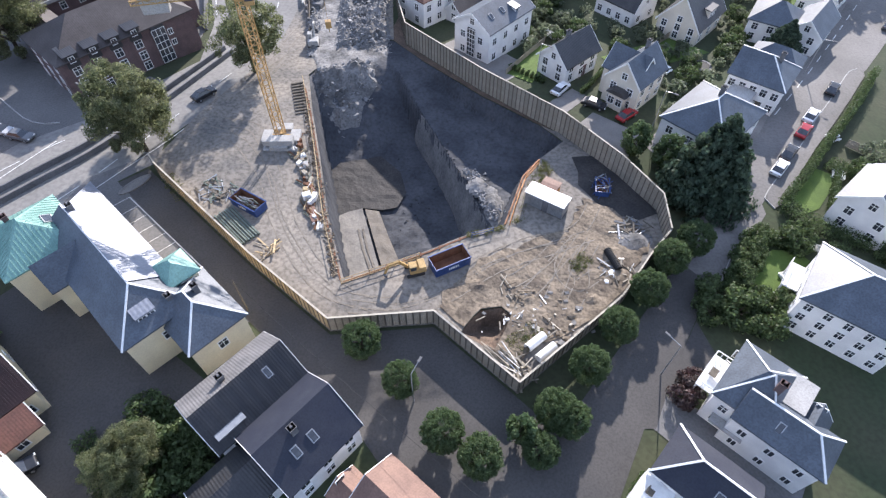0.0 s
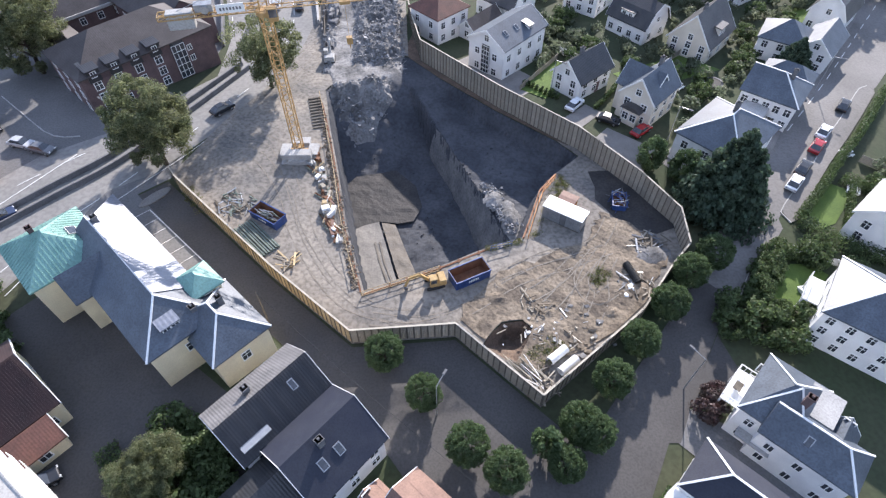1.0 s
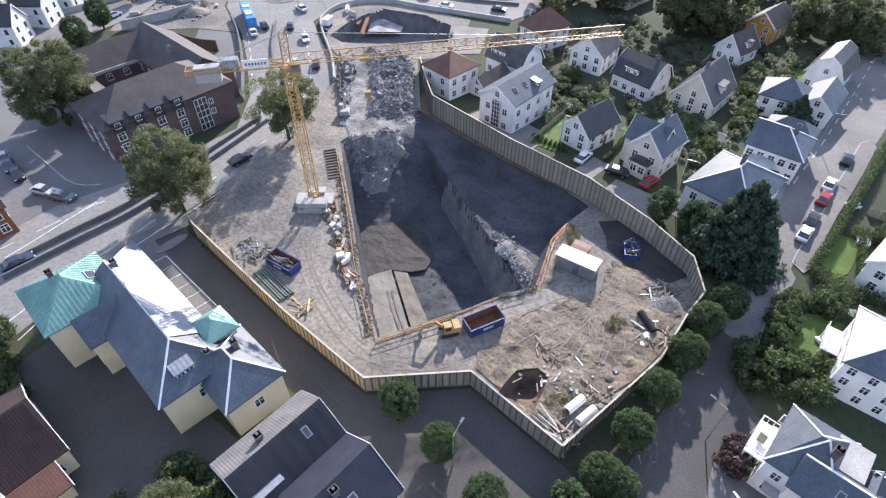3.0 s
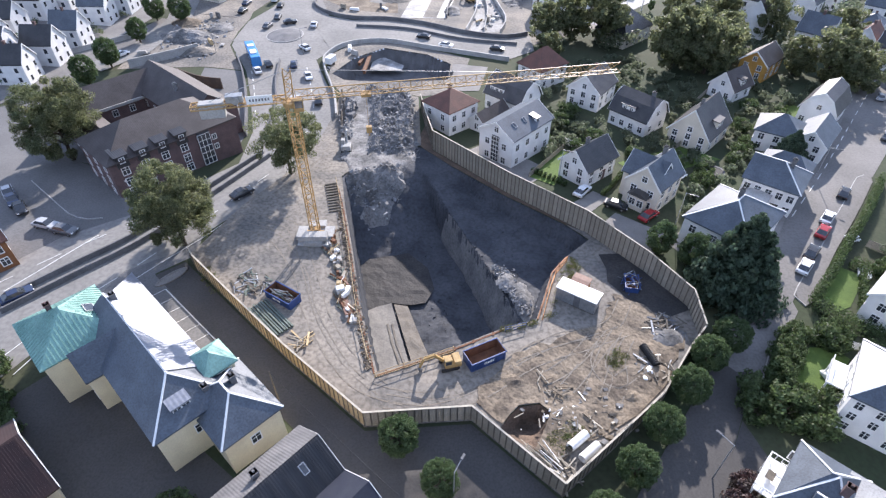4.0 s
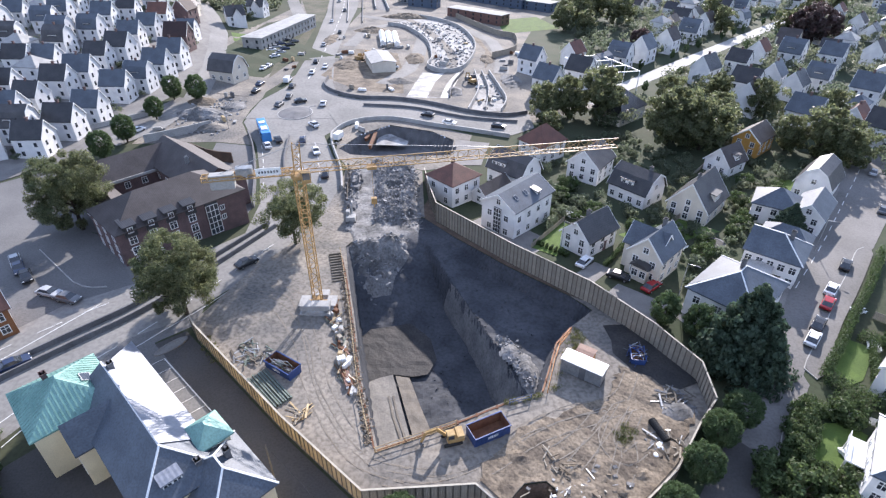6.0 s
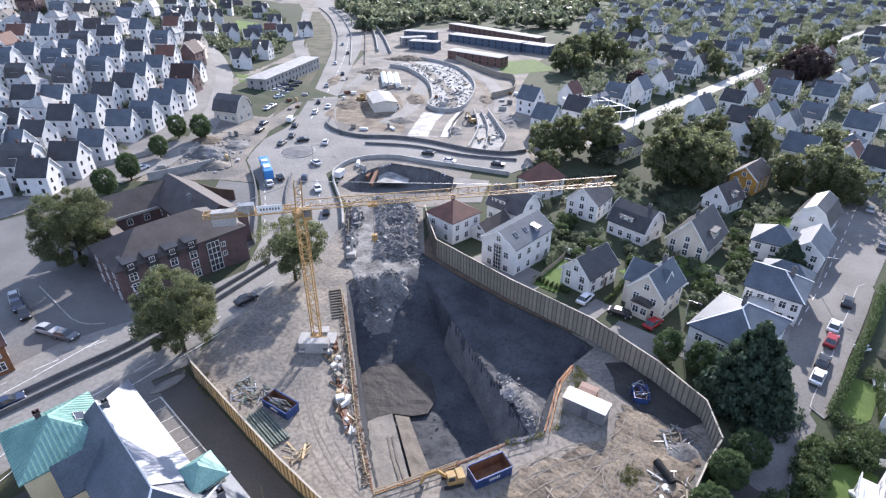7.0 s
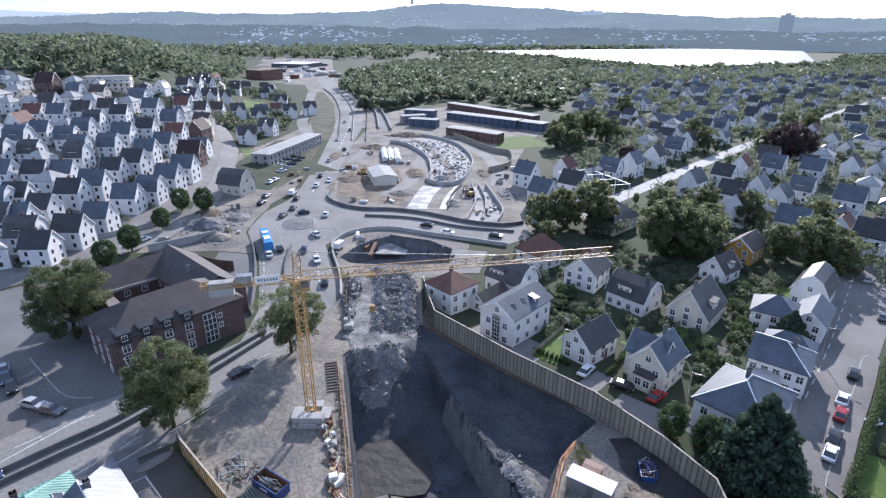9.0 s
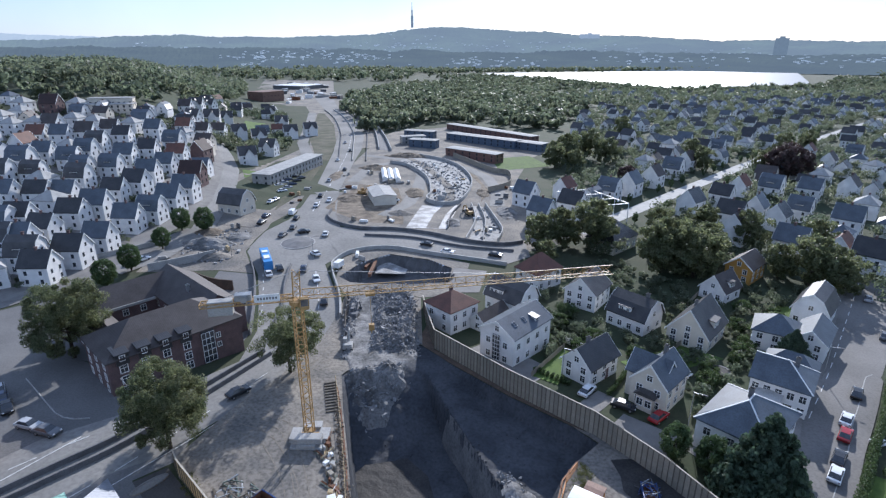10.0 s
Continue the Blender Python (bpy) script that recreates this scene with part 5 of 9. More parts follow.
hedge_bushes = ((45.0, 45.4, 1.2), (44.0, 43.4, 1.2), (46.2, 47.0, 1.15), (47.9, 48.8, 1.2), (49.6, 50.4, 1.0), (54.0, 49.4, 1.5), (44.4, 39.4, 1.3), (56.6, 43.5, 1.4), (58.4, 46.4, 1.2), (41.6, 37.3, 1.9), (44.6, 35.7, 1.7), (39.3, 40.2, 1.6), (46.0, 45.0, 1.1), (47.5, 46.8, 1.0), (53.3, 48.3, 1.4), (50.5, 49.6, 1.0), (43.5, 42.6, 1.2), (44.6, 44.0, 1.1), (38.0, 37.5, 1.4), (48.0, 38.0, 1.5), (45.5, 40.0, 1.0), (-22.5, 15.6, 1.8), (-19.5, 17.5, 1.3), (-24.0, 13.0, 1.6), (-26.9, 24.3, 1.6), (-25.4, 22.3, 1.9), (-23.3, 20.8, 1.7), (-26.4, 20.8, 1.8), (-21.7, 22.5, 1.4), (-20.2, 23.4, 1.2), (-21.7, 19.1, 1.6), (-24.3, 18.6, 1.9))
yard_bushes = ((-20.3, 21.4, 1.3), (-18.9, 24.4, 1.0), (-50, 33, 1.8), (-53, 37, 1.6), (-56, 42, 1.5), (-48, 30, 1.3), (52, 92, 1.2), (50, 88, 1.4), (47, 94, 1.2), (63, 100, 1.5), (66, 104, 1.3), (60, 97, 1.1), (68, 112, 1.4), (29, 101, 1.3), (33, 105, 1.5), (40, 99, 1.2), (22, 104, 1.2), (30, 118, 1.6), (27, 113, 1.4), (80, 118, 1.3), (74, 122, 1.4), (62, 60, 1.0), (70, 62, 1.6), (66, 46, 1.4))
for x, y, s in hedge_bushes + yard_bushes:
    if not any(inside((x, y), q) for q in OPEN_LAWNS):
        plant(bush, x, y, s)


for x, y, s in ((31.6, 26.6, 1.3), (32.8, 28.2, 1.1)):
    plant(red_bush, x, y, s)


def hedge(points, w, h, label="clipped green garden hedge"):
    line = smooth_line(points, 0.8)
    rng = np.random.default_rng(abs(len(points) * 7 + int(points[0][0])))
    cs = []
    for p in line:
        for q in (-0.5, 0, 0.5):
            for z in (0.3, 0.7):
                cs.append((p.x + q * w * 0.6 + rng.uniform(-0.1, 0.1), p.y + q * w * 0.6 + rng.uniform(-0.1, 0.1), terrain_z(p.x, p.y) + z * h))
    me = leaves("hedge", cs, np.full(len(cs), 0.42 * max(w, h) * 0.75), 46, 0.13, LEAF_HEDGE, 3)
    return tagged(new("hedge", me), label, "hedge")


hedge([(85, 88.6), (79, 81.6), (74.6, 76.6), (67.0, 68.8), (61.0, 62.2), (55.4, 56.6)], 2.6, 2.3, "thick leafy hedge along the street")
hedge([(55.2, 55.4), (57.2, 52.6), (60.0, 50.4), (64.0, 48.2)], 2.2, 2.0)
hedge([(66.8, 63.4), (63.8, 58.4), (61.6, 54.6)], 1.6, 1.5)
hedge([(66.0, 64.6), (70.5, 61.0), (75.0, 57.6)], 2.0, 1.6)
hedge([(24.5, 17.5), (20.8, 12.5)], 1.6, 1.4, "low hedge beside the street")
hedge([(30.2, 83.8), (33.0, 87.5), (35.4, 91.0)], 1.0, 1.3)
hedge([(23.5, 86.8), (17.8, 92.0)], 0.8, 1.0)
hedge([(-33, 22), (-27, 14)], 1.8, 1.6, "untidy hedge in the villa yard")


# ---- lawns ----
for o, lab in (([(17.2, 89.6), (25.5, 101), (28.3, 97.6), (21.5, 86.6)], "bright green lawn beside the hoarding"), (OPEN_LAWNS[0], "sunlit green garden lawn"), (OPEN_LAWNS[1], "sunlit green garden lawn"),
               ([(70, 112), (84, 126), (90, 122), (80, 112)], "shaded green garden lawn"), ([(-158, 446), (-146, 458), (-129, 388), (-142, 386)], "bright green playing field"), ([(-98, 264), (-90, 267), (-85, 253), (-92, 249)], "small bright green lawn"), ([(30, 285), (60, 300), (52, 330), (28, 318)], "rough green field"), ([(40, 90), (58, 98), (52, 104), (36, 96)], "back garden lawn")):
    structure(sheet("lawn", o, LAWN, 0.09, 2.5), lab, "lawn")
for o in ([(31.0, 78.0), (38.5, 72.0), (33.5, 65.5), (26.5, 73.2)], [(22.0, 79.0), (28.5, 85), (31, 82.5), (24.8, 76.2)], [(2.0, 96.5), (10.5, 104.5), (22, 92), (14.8, 85.0)], [(41.5, 63.5), (37.5, 70), (41.5, 73.5), (45, 66)]):
    structure(sheet("driveway", o, PAVING, 0.07, 2.5), "grey asphalt drive behind the hoarding", "pavement")


# ---- far roads ----
structure(sheet("dual_carriageway", [(-59.9, 158.4), (-59.8, 175.1), (-54.6, 191.9), (-56.9, 240.3), (-65.4, 326.1), (-76.7, 408.1), (-97.3, 495.1), (-119.4, 566.8), (-198.5, 851.7), (-170, 851), (-108.2, 584.3), (-77.4, 496.5), (-56.3, 395.7), (-50.1, 337.3), (-48.5, 292.9), (-45.0, 230.8), (-40, 196.2), (-36, 182.7), (-34, 160)],
                PALE_ROAD, 0.09, 8.0), "pale dusty dual carriageway into the distance", "road")
structure(sheet("bridge_road", [(-44.9, 200.0), (-38.4, 182.7), (-27.9, 178.3), (-16.2, 178.1), (-4.5, 174.3), (8.6, 167.5), (19.4, 165.2), (27, 169), (27, 156.9), (19.4, 150.5), (7.9, 154.2), (-4.1, 158.0), (-16.6, 162.0), (-25.3, 161.3), (-31.0, 153.5), (-36, 165)], PALE_ROAD, 0.13, 3.0), "curved road over the underpass", "road")
structure(sheet("works_ground", [(-57, 200), (-44, 196), (-30, 180), (25, 160), (32, 200), (34, 290), (40, 330), (-20, 345), (-46, 345), (-48.5, 293), (-45, 231)], SITE, 0.05, 6.0), "bare grey ground of the road works", "ground")
structure(sheet("works_ground", [(25, 160), (48, 176), (66, 198), (44, 218), (36, 262), (46, 300), (34, 330), (31, 200)], SITE, 0.045, 6.0), "bare grey ground beside the road works", "ground")
structure(sheet("east_avenue", ribbon([(48, 182), (79.7, 214.3), (159.1, 294.3), (249.8, 381.1), (419.9, 533.4)], 6.5, 0), CONCRETE, 0.10, 6.0), "pale sunlit avenue between gardens", "road")
structure(sheet("works_bank", [(-84, 138), (-62.5, 140.5), (-52, 138.6), (-59.8, 155.4), (-60.5, 166), (-60, 178), (-62, 198), (-76, 198), (-84, 176)], SITE, 0.06, 4.0), "rough bare bank beside the roundabout", "ground")
structure(sheet("house_plots", [(-100, 122), (-94, 150), (-88, 172), (-88, 206), (-100, 252), (-116, 292), (-134, 320), (-160, 300), (-220, 296), (-240, 270), (-220, 210), (-170, 130), (-140, 100)], PAVING, 0.12, 8.0), "grey yards and lanes between the white houses", "pavement")
structure(sheet("west_lane", ribbon([(-90, 138), (-83, 150), (-80, 172), (-86, 206), (-93, 232), (-101, 258), (-114, 286), (-131, 316), (-155, 361)], 7, 0), PALE_ROAD, 0.2, 4.0), "lane beside the white houses", "road")
island = Form()
n = 40
for k, (rad, z) in enumerate(((5.1, -0.2), (5.1, 0.18), (4.7, 0.26), (0.0, 0.75))):
    island.v += [(rad * math.cos(2 * math.pi * i / n), rad * 1.1 * math.sin(2 * math.pi * i / n), z) for i in range(n)]
island.f = [(k * n + i, k * n + (i + 1) % n, (k + 1) * n + (i + 1) % n, (k + 1) * n + i) for k in range(3) for i in range(n)]
ob = structure(new("roundabout_island", island.mesh("roundabout_island", DARK_CONCRETE)), "round paved island of the roundabout", "traffic island")
ob.matrix_basis = stand(-46.1, 164.0)
part("kerb", Form().add([(r * math.cos(2 * math.pi * i / n), r * 1.1 * math.sin(2 * math.pi * i / n), z) for r, z in ((5.35, -0.2), (5.35, 0.22), (5.1, 0.22)) for i in range(n)], [(k * n + i, k * n + (i + 1) % n, (k + 1) * n + (i + 1) % n, (k + 1) * n + i) for k in range(2) for i in range(n)]), CONCRETE, ob, "pale kerb ring")

f = Form()
f.v = [(rx * math.cos(2 * math.pi * i / 24), ry * math.sin(2 * math.pi * i / 24), z) for rx, ry, z in ((2.6, 0.9, -0.2), (2.6, 0.9, 0.16), (2.3, 0.62, 0.16), (2.3, 0.62, 0.10)) for i in range(24)]
f.f = [(k * 24 + i, k * 24 + (i + 1) % 24, (k + 1) * 24 + (i + 1) % 24, (k + 1) * 24 + i) for k in range(3) for i in range(24)] + [tuple(range(72, 96))]
isle = structure(new("traffic_island", f.mesh("traffic_island", PAVING)), "small oval kerbed traffic island", "traffic island")
isle.matrix_basis = stand(-40.4, 59.6, 50, 0.06)

# barriers along the roads
barrier("barrier", [(-61.1, 52.1), (-54.9, 59.4), (-47.6, 68.1), (-40.2, 82.3), (-34.3, 95.3)], 0.9, 0.5, DARK_CONCRETE, "dark concrete barrier along the median")
barrier("barrier", [(-62.6, 54.2), (-56.2, 61.6), (-49.0, 70.2), (-41.6, 84.6), (-36.0, 96.6)], 0.9, 0.5, DARK_CONCRETE, "dark concrete barrier along the median")
barrier("barrier", [(-41.5, 104), (-46.3, 122), (-51.2, 137), (-55.5, 147)], 1.3, 0.6, DARK_CONCRETE, "dark barrier beside the approach road")
barrier("barrier", [(-38.0, 104), (-38.5, 118), (-41.5, 132), (-43.5, 146)], 0.9, 0.5, DARK_CONCRETE, "dark barrier between the lanes")
barrier("barrier", [(-23.7, 113.6), (-26.0, 125.3), (-30.5, 140), (-31.5, 148), (-27, 157), (-16.6, 160.6), (-4.1, 156.6), (7.9, 152.8), (19.4, 149.0)], 1.2, 0.7, CONCRETE, "concrete parapet above the underpass")
barrier("barrier", [(-42.5, 201), (-42, 192), (-37.0, 184.5), (-27.9, 179.5), (-16.2, 179.4), (-4.5, 175.8), (8.6, 169), (19.4, 166.8), (27, 170)], 1.2, 0.7, DARK_CONCRETE, "dark parapet of the curved road")
barrier("barrier", [(-26, 172.5), (-10, 171), (6, 164), (24, 161)], 0.9, 0.6, DARK_CONCRETE, "dark barrier between carriageways")
for w in (9.5, 0.0, -9.5):
    barrier("barrier", [(-50 - w * 0.8, 300), (-57 - w * 0.9, 350), (-66 - w, 408), (-87 - w, 495), (-113 - w, 575)], 0.9, 0.6, DARK_CONCRETE if w else CONCRETE, "barrier along the carriageway", step=8)
ring = [(-28.7, 296), (-19.5, 290), (-8.4, 263), (-5.2, 233), (-6.7, 220), (-0.6, 213), (7.3, 219), (13, 245), (13.4, 266.5), (7.9, 293), (-2.4, 310), (-15, 319)]
barrier("trough_wall", ring, 1.7, 0.7, CONCRETE, "curved concrete retaining wall of a ramp", "wall", step=3)
structure(sheet("ramp_floor", ring, RAMP, 0.16, 3.0), "pale dusty concrete ramp floor", "road")
structure(sheet("ramp_lane", ribbon([(-19, 311), (-14, 301), (-4, 272), (2.3, 247), (3.6, 234), (2.7, 217)], 4.2, 0), SITE, 0.20, 3.0), "grey driving lane down the ramp", "road")
structure(sheet("ramp_slab", [(-13, 182), (-8.4, 212), (-0.6, 212.4), (6.7, 214.4), (1.4, 182.5)], WHITE_SHEET, 0.12, 3.0), "white sheeted concrete slab", "slab")
structure(sheet("slab_lane", ribbon([(-3.6, 183), (-1.2, 200), (2.6, 213)], 4.4, 0), SITE, 0.17, 3.0), "grey lane over the white slab", "road")
barrier("trough_wall", [(7.3, 214), (3.0, 197), (1.8, 182)], 1.2, 0.5, DARK_CONCRETE, "dark edge wall of the slab", "wall")
barrier("trough_wall", [(11.6, 214), (12.0, 192), (7.6, 169.5)], 1.6, 0.6, CONCRETE, "concrete trough wall", "wall")
barrier("trough_wall", [(14.4, 214), (15.6, 192), (13.2, 171)], 1.4, 0.5, CONCRETE, "concrete trough wall", "wall")
barrier("trough_wall", [(17.2, 214), (19.4, 196), (20.8, 181), (18.2, 170)], 1.6, 0.6, CONCRETE, "concrete trough wall", "wall")
structure(sheet("ramp_slab", [(12.0, 213), (16.8, 213), (19.0, 196), (20.4, 181), (18, 171), (8.4, 170.5), (12.4, 192)], RAMP, 0.12, 3.0), "pale concrete trough floor", "slab")
barrier("site_hoarding", [(3.9, 327), (15, 303), (26, 281), (33.5, 274), (31, 250), (20, 237)], 2.6, 0.4, BOARD, "timber hoarding round the road works", "fence")
barrier("retaining_wall", [(-66, 133), (-58.6, 128.4), (-50.8, 127)], 2.8, 0.5, ORANGE_BROWN, "brown boarded retaining wall below the bank", "wall", step=3)
barrier("retaining_wall", [(-81, 139), (-72, 146), (-66, 152)], 2.2, 0.6, CONCRETE, "pale retaining wall", "wall")
barrier("retaining_wall", [(-108, 138), (-96, 150), (-86, 160)], 1.4, 0.4, CONCRETE, "pale garden wall above the lane", "wall")

barrier("kerb", [(-75.5, 84.9), (-69.9, 80.2), (-64.9, 76.0), (-62.3, 74.1), (-59.4, 73.3), (-55.8, 73.9)], 0.22, 0.28, CONCRETE, "pale curved kerb of the forecourt", "kerb")
barrier("kerb", [(41.6, 42.6), (44.4, 46.8), (48.6, 50.6), (52.6, 52.4)], 0.2, 0.26, CONCRETE, "pale kerb round the garden corner", "kerb")
barrier("kerb", STREET_KERB, 0.2, 0.26, CONCRETE, "pale kerb along the garden street", "kerb")

# lane markings
dashes = Form()
for line, gap, w in (([(-63.3, 56.3), (-61.0, 60.1), (-58.4, 64.6), (-55.7, 69.2)], 0.5, 0.18), ([(-56.5, 44.5), (-51.5, 54.5), (-46, 63.0), (-38.5, 76.5), (-32.0, 90)], 6.0, 0.16), ([(-66, 57), (-58.5, 65.5), (-51.5, 73.0), (-44, 86)], 6.0, 0.16), ([(-34.8, 100), (-34.5, 115), (-38.5, 135), (-40, 146)], 4.0, 0.18), ([(-29.5, 100), (-29.3, 115), (-32.5, 130), (-36, 143)], 4.0, 0.18), ([(-41, 110), (-46, 128), (-50.5, 142)], 4.0, 0.18),
                 ([(-49.5, 200), (-51, 240), (-57, 326), (-66, 400)], 9.0, 0.3), ([(62.5, 77.5), (76, 92.5), (96, 116), (118, 142)], 5.0, 0.15), ([(-53.5, 41.8), (-49.6, 52.6), (-44.0, 61.5), (-37.5, 71.0), (-30.5, 84.6)], 0.5, 0.14)):
    pts = smooth_line(line, 0.5)
    k = 0
    run = max(1, int(gap * 0.5 / 0.5))
    while k + run < len(pts):
        a, b = pts[k], pts[k + run]
        d = (b - a).normalized()
        q = Vector((-d.y, d.x)) * w / 2
        za, zb = terrain_z(*a) + 0.11, terrain_z(*b) + 0.11
        dashes.add([(a.x + q.x, a.y + q.y, za), (a.x - q.x, a.y - q.y, za), (b.x - q.x, b.y - q.y, zb), (b.x + q.x, b.y + q.y, zb)], [(0, 1, 2, 3)])
        k += run if gap < 1 else run * 2
tagged(new("lane_marking", dashes.mesh("lane_marking", PAINT)), "white painted lane lines on the asphalt", "road marking", kind="stuff")
bays = Form()
for i in range(9):
    t = i / 8
    x, y = -40.4 + 14.3 * t, 57.0 - 13.2 * t
    z = terrain_z(x, y) + 0.11
    bays.add([(x - 0.03, y + 0.03, z), (x - 3.03, y - 2.87, z), (x - 2.97, y - 2.93, z), (x + 0.03, y - 0.03, z)], [(0, 1, 2, 3)])
bays.add([(-40.4, 57.0, terrain_z(-40.4, 57) + 0.115), (-26.1, 43.8, terrain_z(-26.1, 43.8) + 0.115), (-26.0, 43.92, terrain_z(-26, 43.9) + 0.115), (-40.3, 57.12, terrain_z(-40.3, 57) + 0.115)], [(0, 1, 2, 3)])
tagged(new("parking_marking", bays.mesh("parking_marking", PAINT)), "thin white parking bay lines beside the villa", "road marking", kind="stuff")


# ---- tower crane ----
def lattice(f, a, b, width, depth, step, chord, lace, tri=False):
    """A braced girder from a to b: chords and zigzag lacing."""
    a, b = Vector(a), Vector(b)
    m = (b - a).to_track_quat("Z", "Y").to_matrix()
    cs = [(-width / 2, -depth / 2), (width / 2, -depth / 2), (0, depth / 2)] if tri else [(-width / 2, -depth / 2), (width / 2, -depth / 2), (width / 2, depth / 2), (-width / 2, depth / 2)]
    n = max(1, round((b - a).length / step))
    h = (b - a).length / n
    pt = lambda c, i: a + m @ Vector((c[0], c[1], i * h))
    for c in cs:
        f.beam(pt(c, 0), pt(c, n), chord)
    for i in range(n):
        for j in range(len(cs)):
            p, q = cs[j], cs[(j + 1) % len(cs)]
            f.beam(pt(p, i), pt(q, i), lace)
            f.beam(pt(p if i % 2 else q, i), pt(q if i % 2 else p, i + 1), lace)


crane = thing("tower_crane", "yellow lattice tower crane standing on concrete blocks", "crane", pose(-20.6, 70.0, terrain_z(-20.6, 70)))
TOP = 23.2
f = Form()
lattice(f, (0, 0, 0.8), (0, 0, TOP), 1.25, 1.25, 1.4, 0.13, 0.065)
part("mast", f, YELLOW, crane)
f = Form().box(-2.6, 2.6, -0.3, 0.3, 0.5, 0.9).box(-0.3, 0.3, -2.6, 2.6, 0.5, 0.9)
part("base_cross", f, YELLOW, crane)
part("ballast_stack", Form().box(-2.5, 2.5, -2.9, 1.5, 0.0, 0.48).box(-2.3, 2.3, -2.7, -1.1, 0.95, 1.9), CONCRETE, crane, "big pale concrete ballast stack", bevel=0.05)
for k in range(4):
    f = Form().box(-1.4, 1.4, -0.8, 0.8, 0.0, 0.95)
    part("ballast_block", f, CONCRETE, crane, "pale concrete ballast block", bevel=0.05, m=pose(2.2 * math.cos(k * math.pi / 2), 2.2 * math.sin(k * math.pi / 2), 0.0, 0, 0, 90 * k + 90))
jd = Vector((47.4, 10.2, 0)).normalized()
part("slewing_ring", Form().tube((0, 0, TOP), (0, 0, TOP + 0.6), 1.1, 1.1, 16), YELLOW, crane)
turn = pose(0, 0, TOP + 0.6, 0, 0, math.degrees(math.atan2(jd.y, jd.x)))
f = Form()
lattice(f, (0.8, 0, 0.9), (48.5, 0, 0.6), 1.2, 1.3, 1.6, 0.11, 0.055, True)
part("jib", f, YELLOW, crane, m=turn)
f = Form()
lattice(f, (-12.8, 0, 0.4), (-0.6, 0, 0.4), 1.4, 0.5, 1.5, 0.14, 0.07)
cj = part("counter_jib", f, YELLOW, crane, m=turn)
f = Form().box(-11.8, -8.6, -0.7, 0.7, -1.2, 0.9)
part("counterweight", f, CONCRETE, cj, "stacked grey counterweight blocks", bevel=0.06)
f = Form().box(-8.2, -6.0, -0.6, 0.6, 0.5, 1.6).tube((-7.0, -0.8, 1.0), (-7.0, 0.8, 1.0), 0.5, 0.5, 12)
part("winch_house", f, STEEL, cj)
f = Form().box(-5.6, -2.2, -0.78, -0.70, 0.4, 1.5)
sg = part("sign_board", f, TRIM, cj, "white sign board with dark marks")
f = Form()
for i in range(7):
    f.box(-5.2 + i * 0.4, -4.98 + i * 0.4, -0.81, -0.785, 0.75, 1.1)
part("mark", f, DARK_CONCRETE, sg)
f = Form()
lattice(f, (0, 0, 0), (0.2, 0, 4.4), 1.0, 1.0, 1.1, 0.12, 0.07)
part("tower_head", f, YELLOW, crane, m=turn)
f = Form()
f.beam((0.2, 0, 4.4), (30, 0, 1.4), 0.06).beam((0.2, 0, 4.4), (-11, 0, 0.7), 0.06)
part("tie_bar", f, STEEL, crane, m=turn)
cab = part("cab", Form().box(0.4, 1.7, -1.8, -0.8, -0.9, 0.8), YELLOW, crane, bevel=0.08, m=turn)
part("cab_window", Form().box(1.68, 1.73, -1.7, -0.9, -0.3, 0.7).box(0.6, 1.6, -1.83, -1.78, -0.3, 0.7), GLASS, cab)
f = Form().box(9.6, 11.0, -0.6, 0.6, -0.2, 0.1).beam((10.3, 0.1, -0.1), (10.3, 0.1, -5.0), 0.04).beam((10.3, -0.1, -0.1), (10.3, -0.1, -5.0), 0.04)
f.box(9.9, 10.7, -0.35, 0.35, -5.9, -5.0).tube((10.3, 0, -5.9), (10.3, 0, -6.6), 0.12, 0.05, 6)
part("hook_block", f, YELLOW, crane, m=turn)


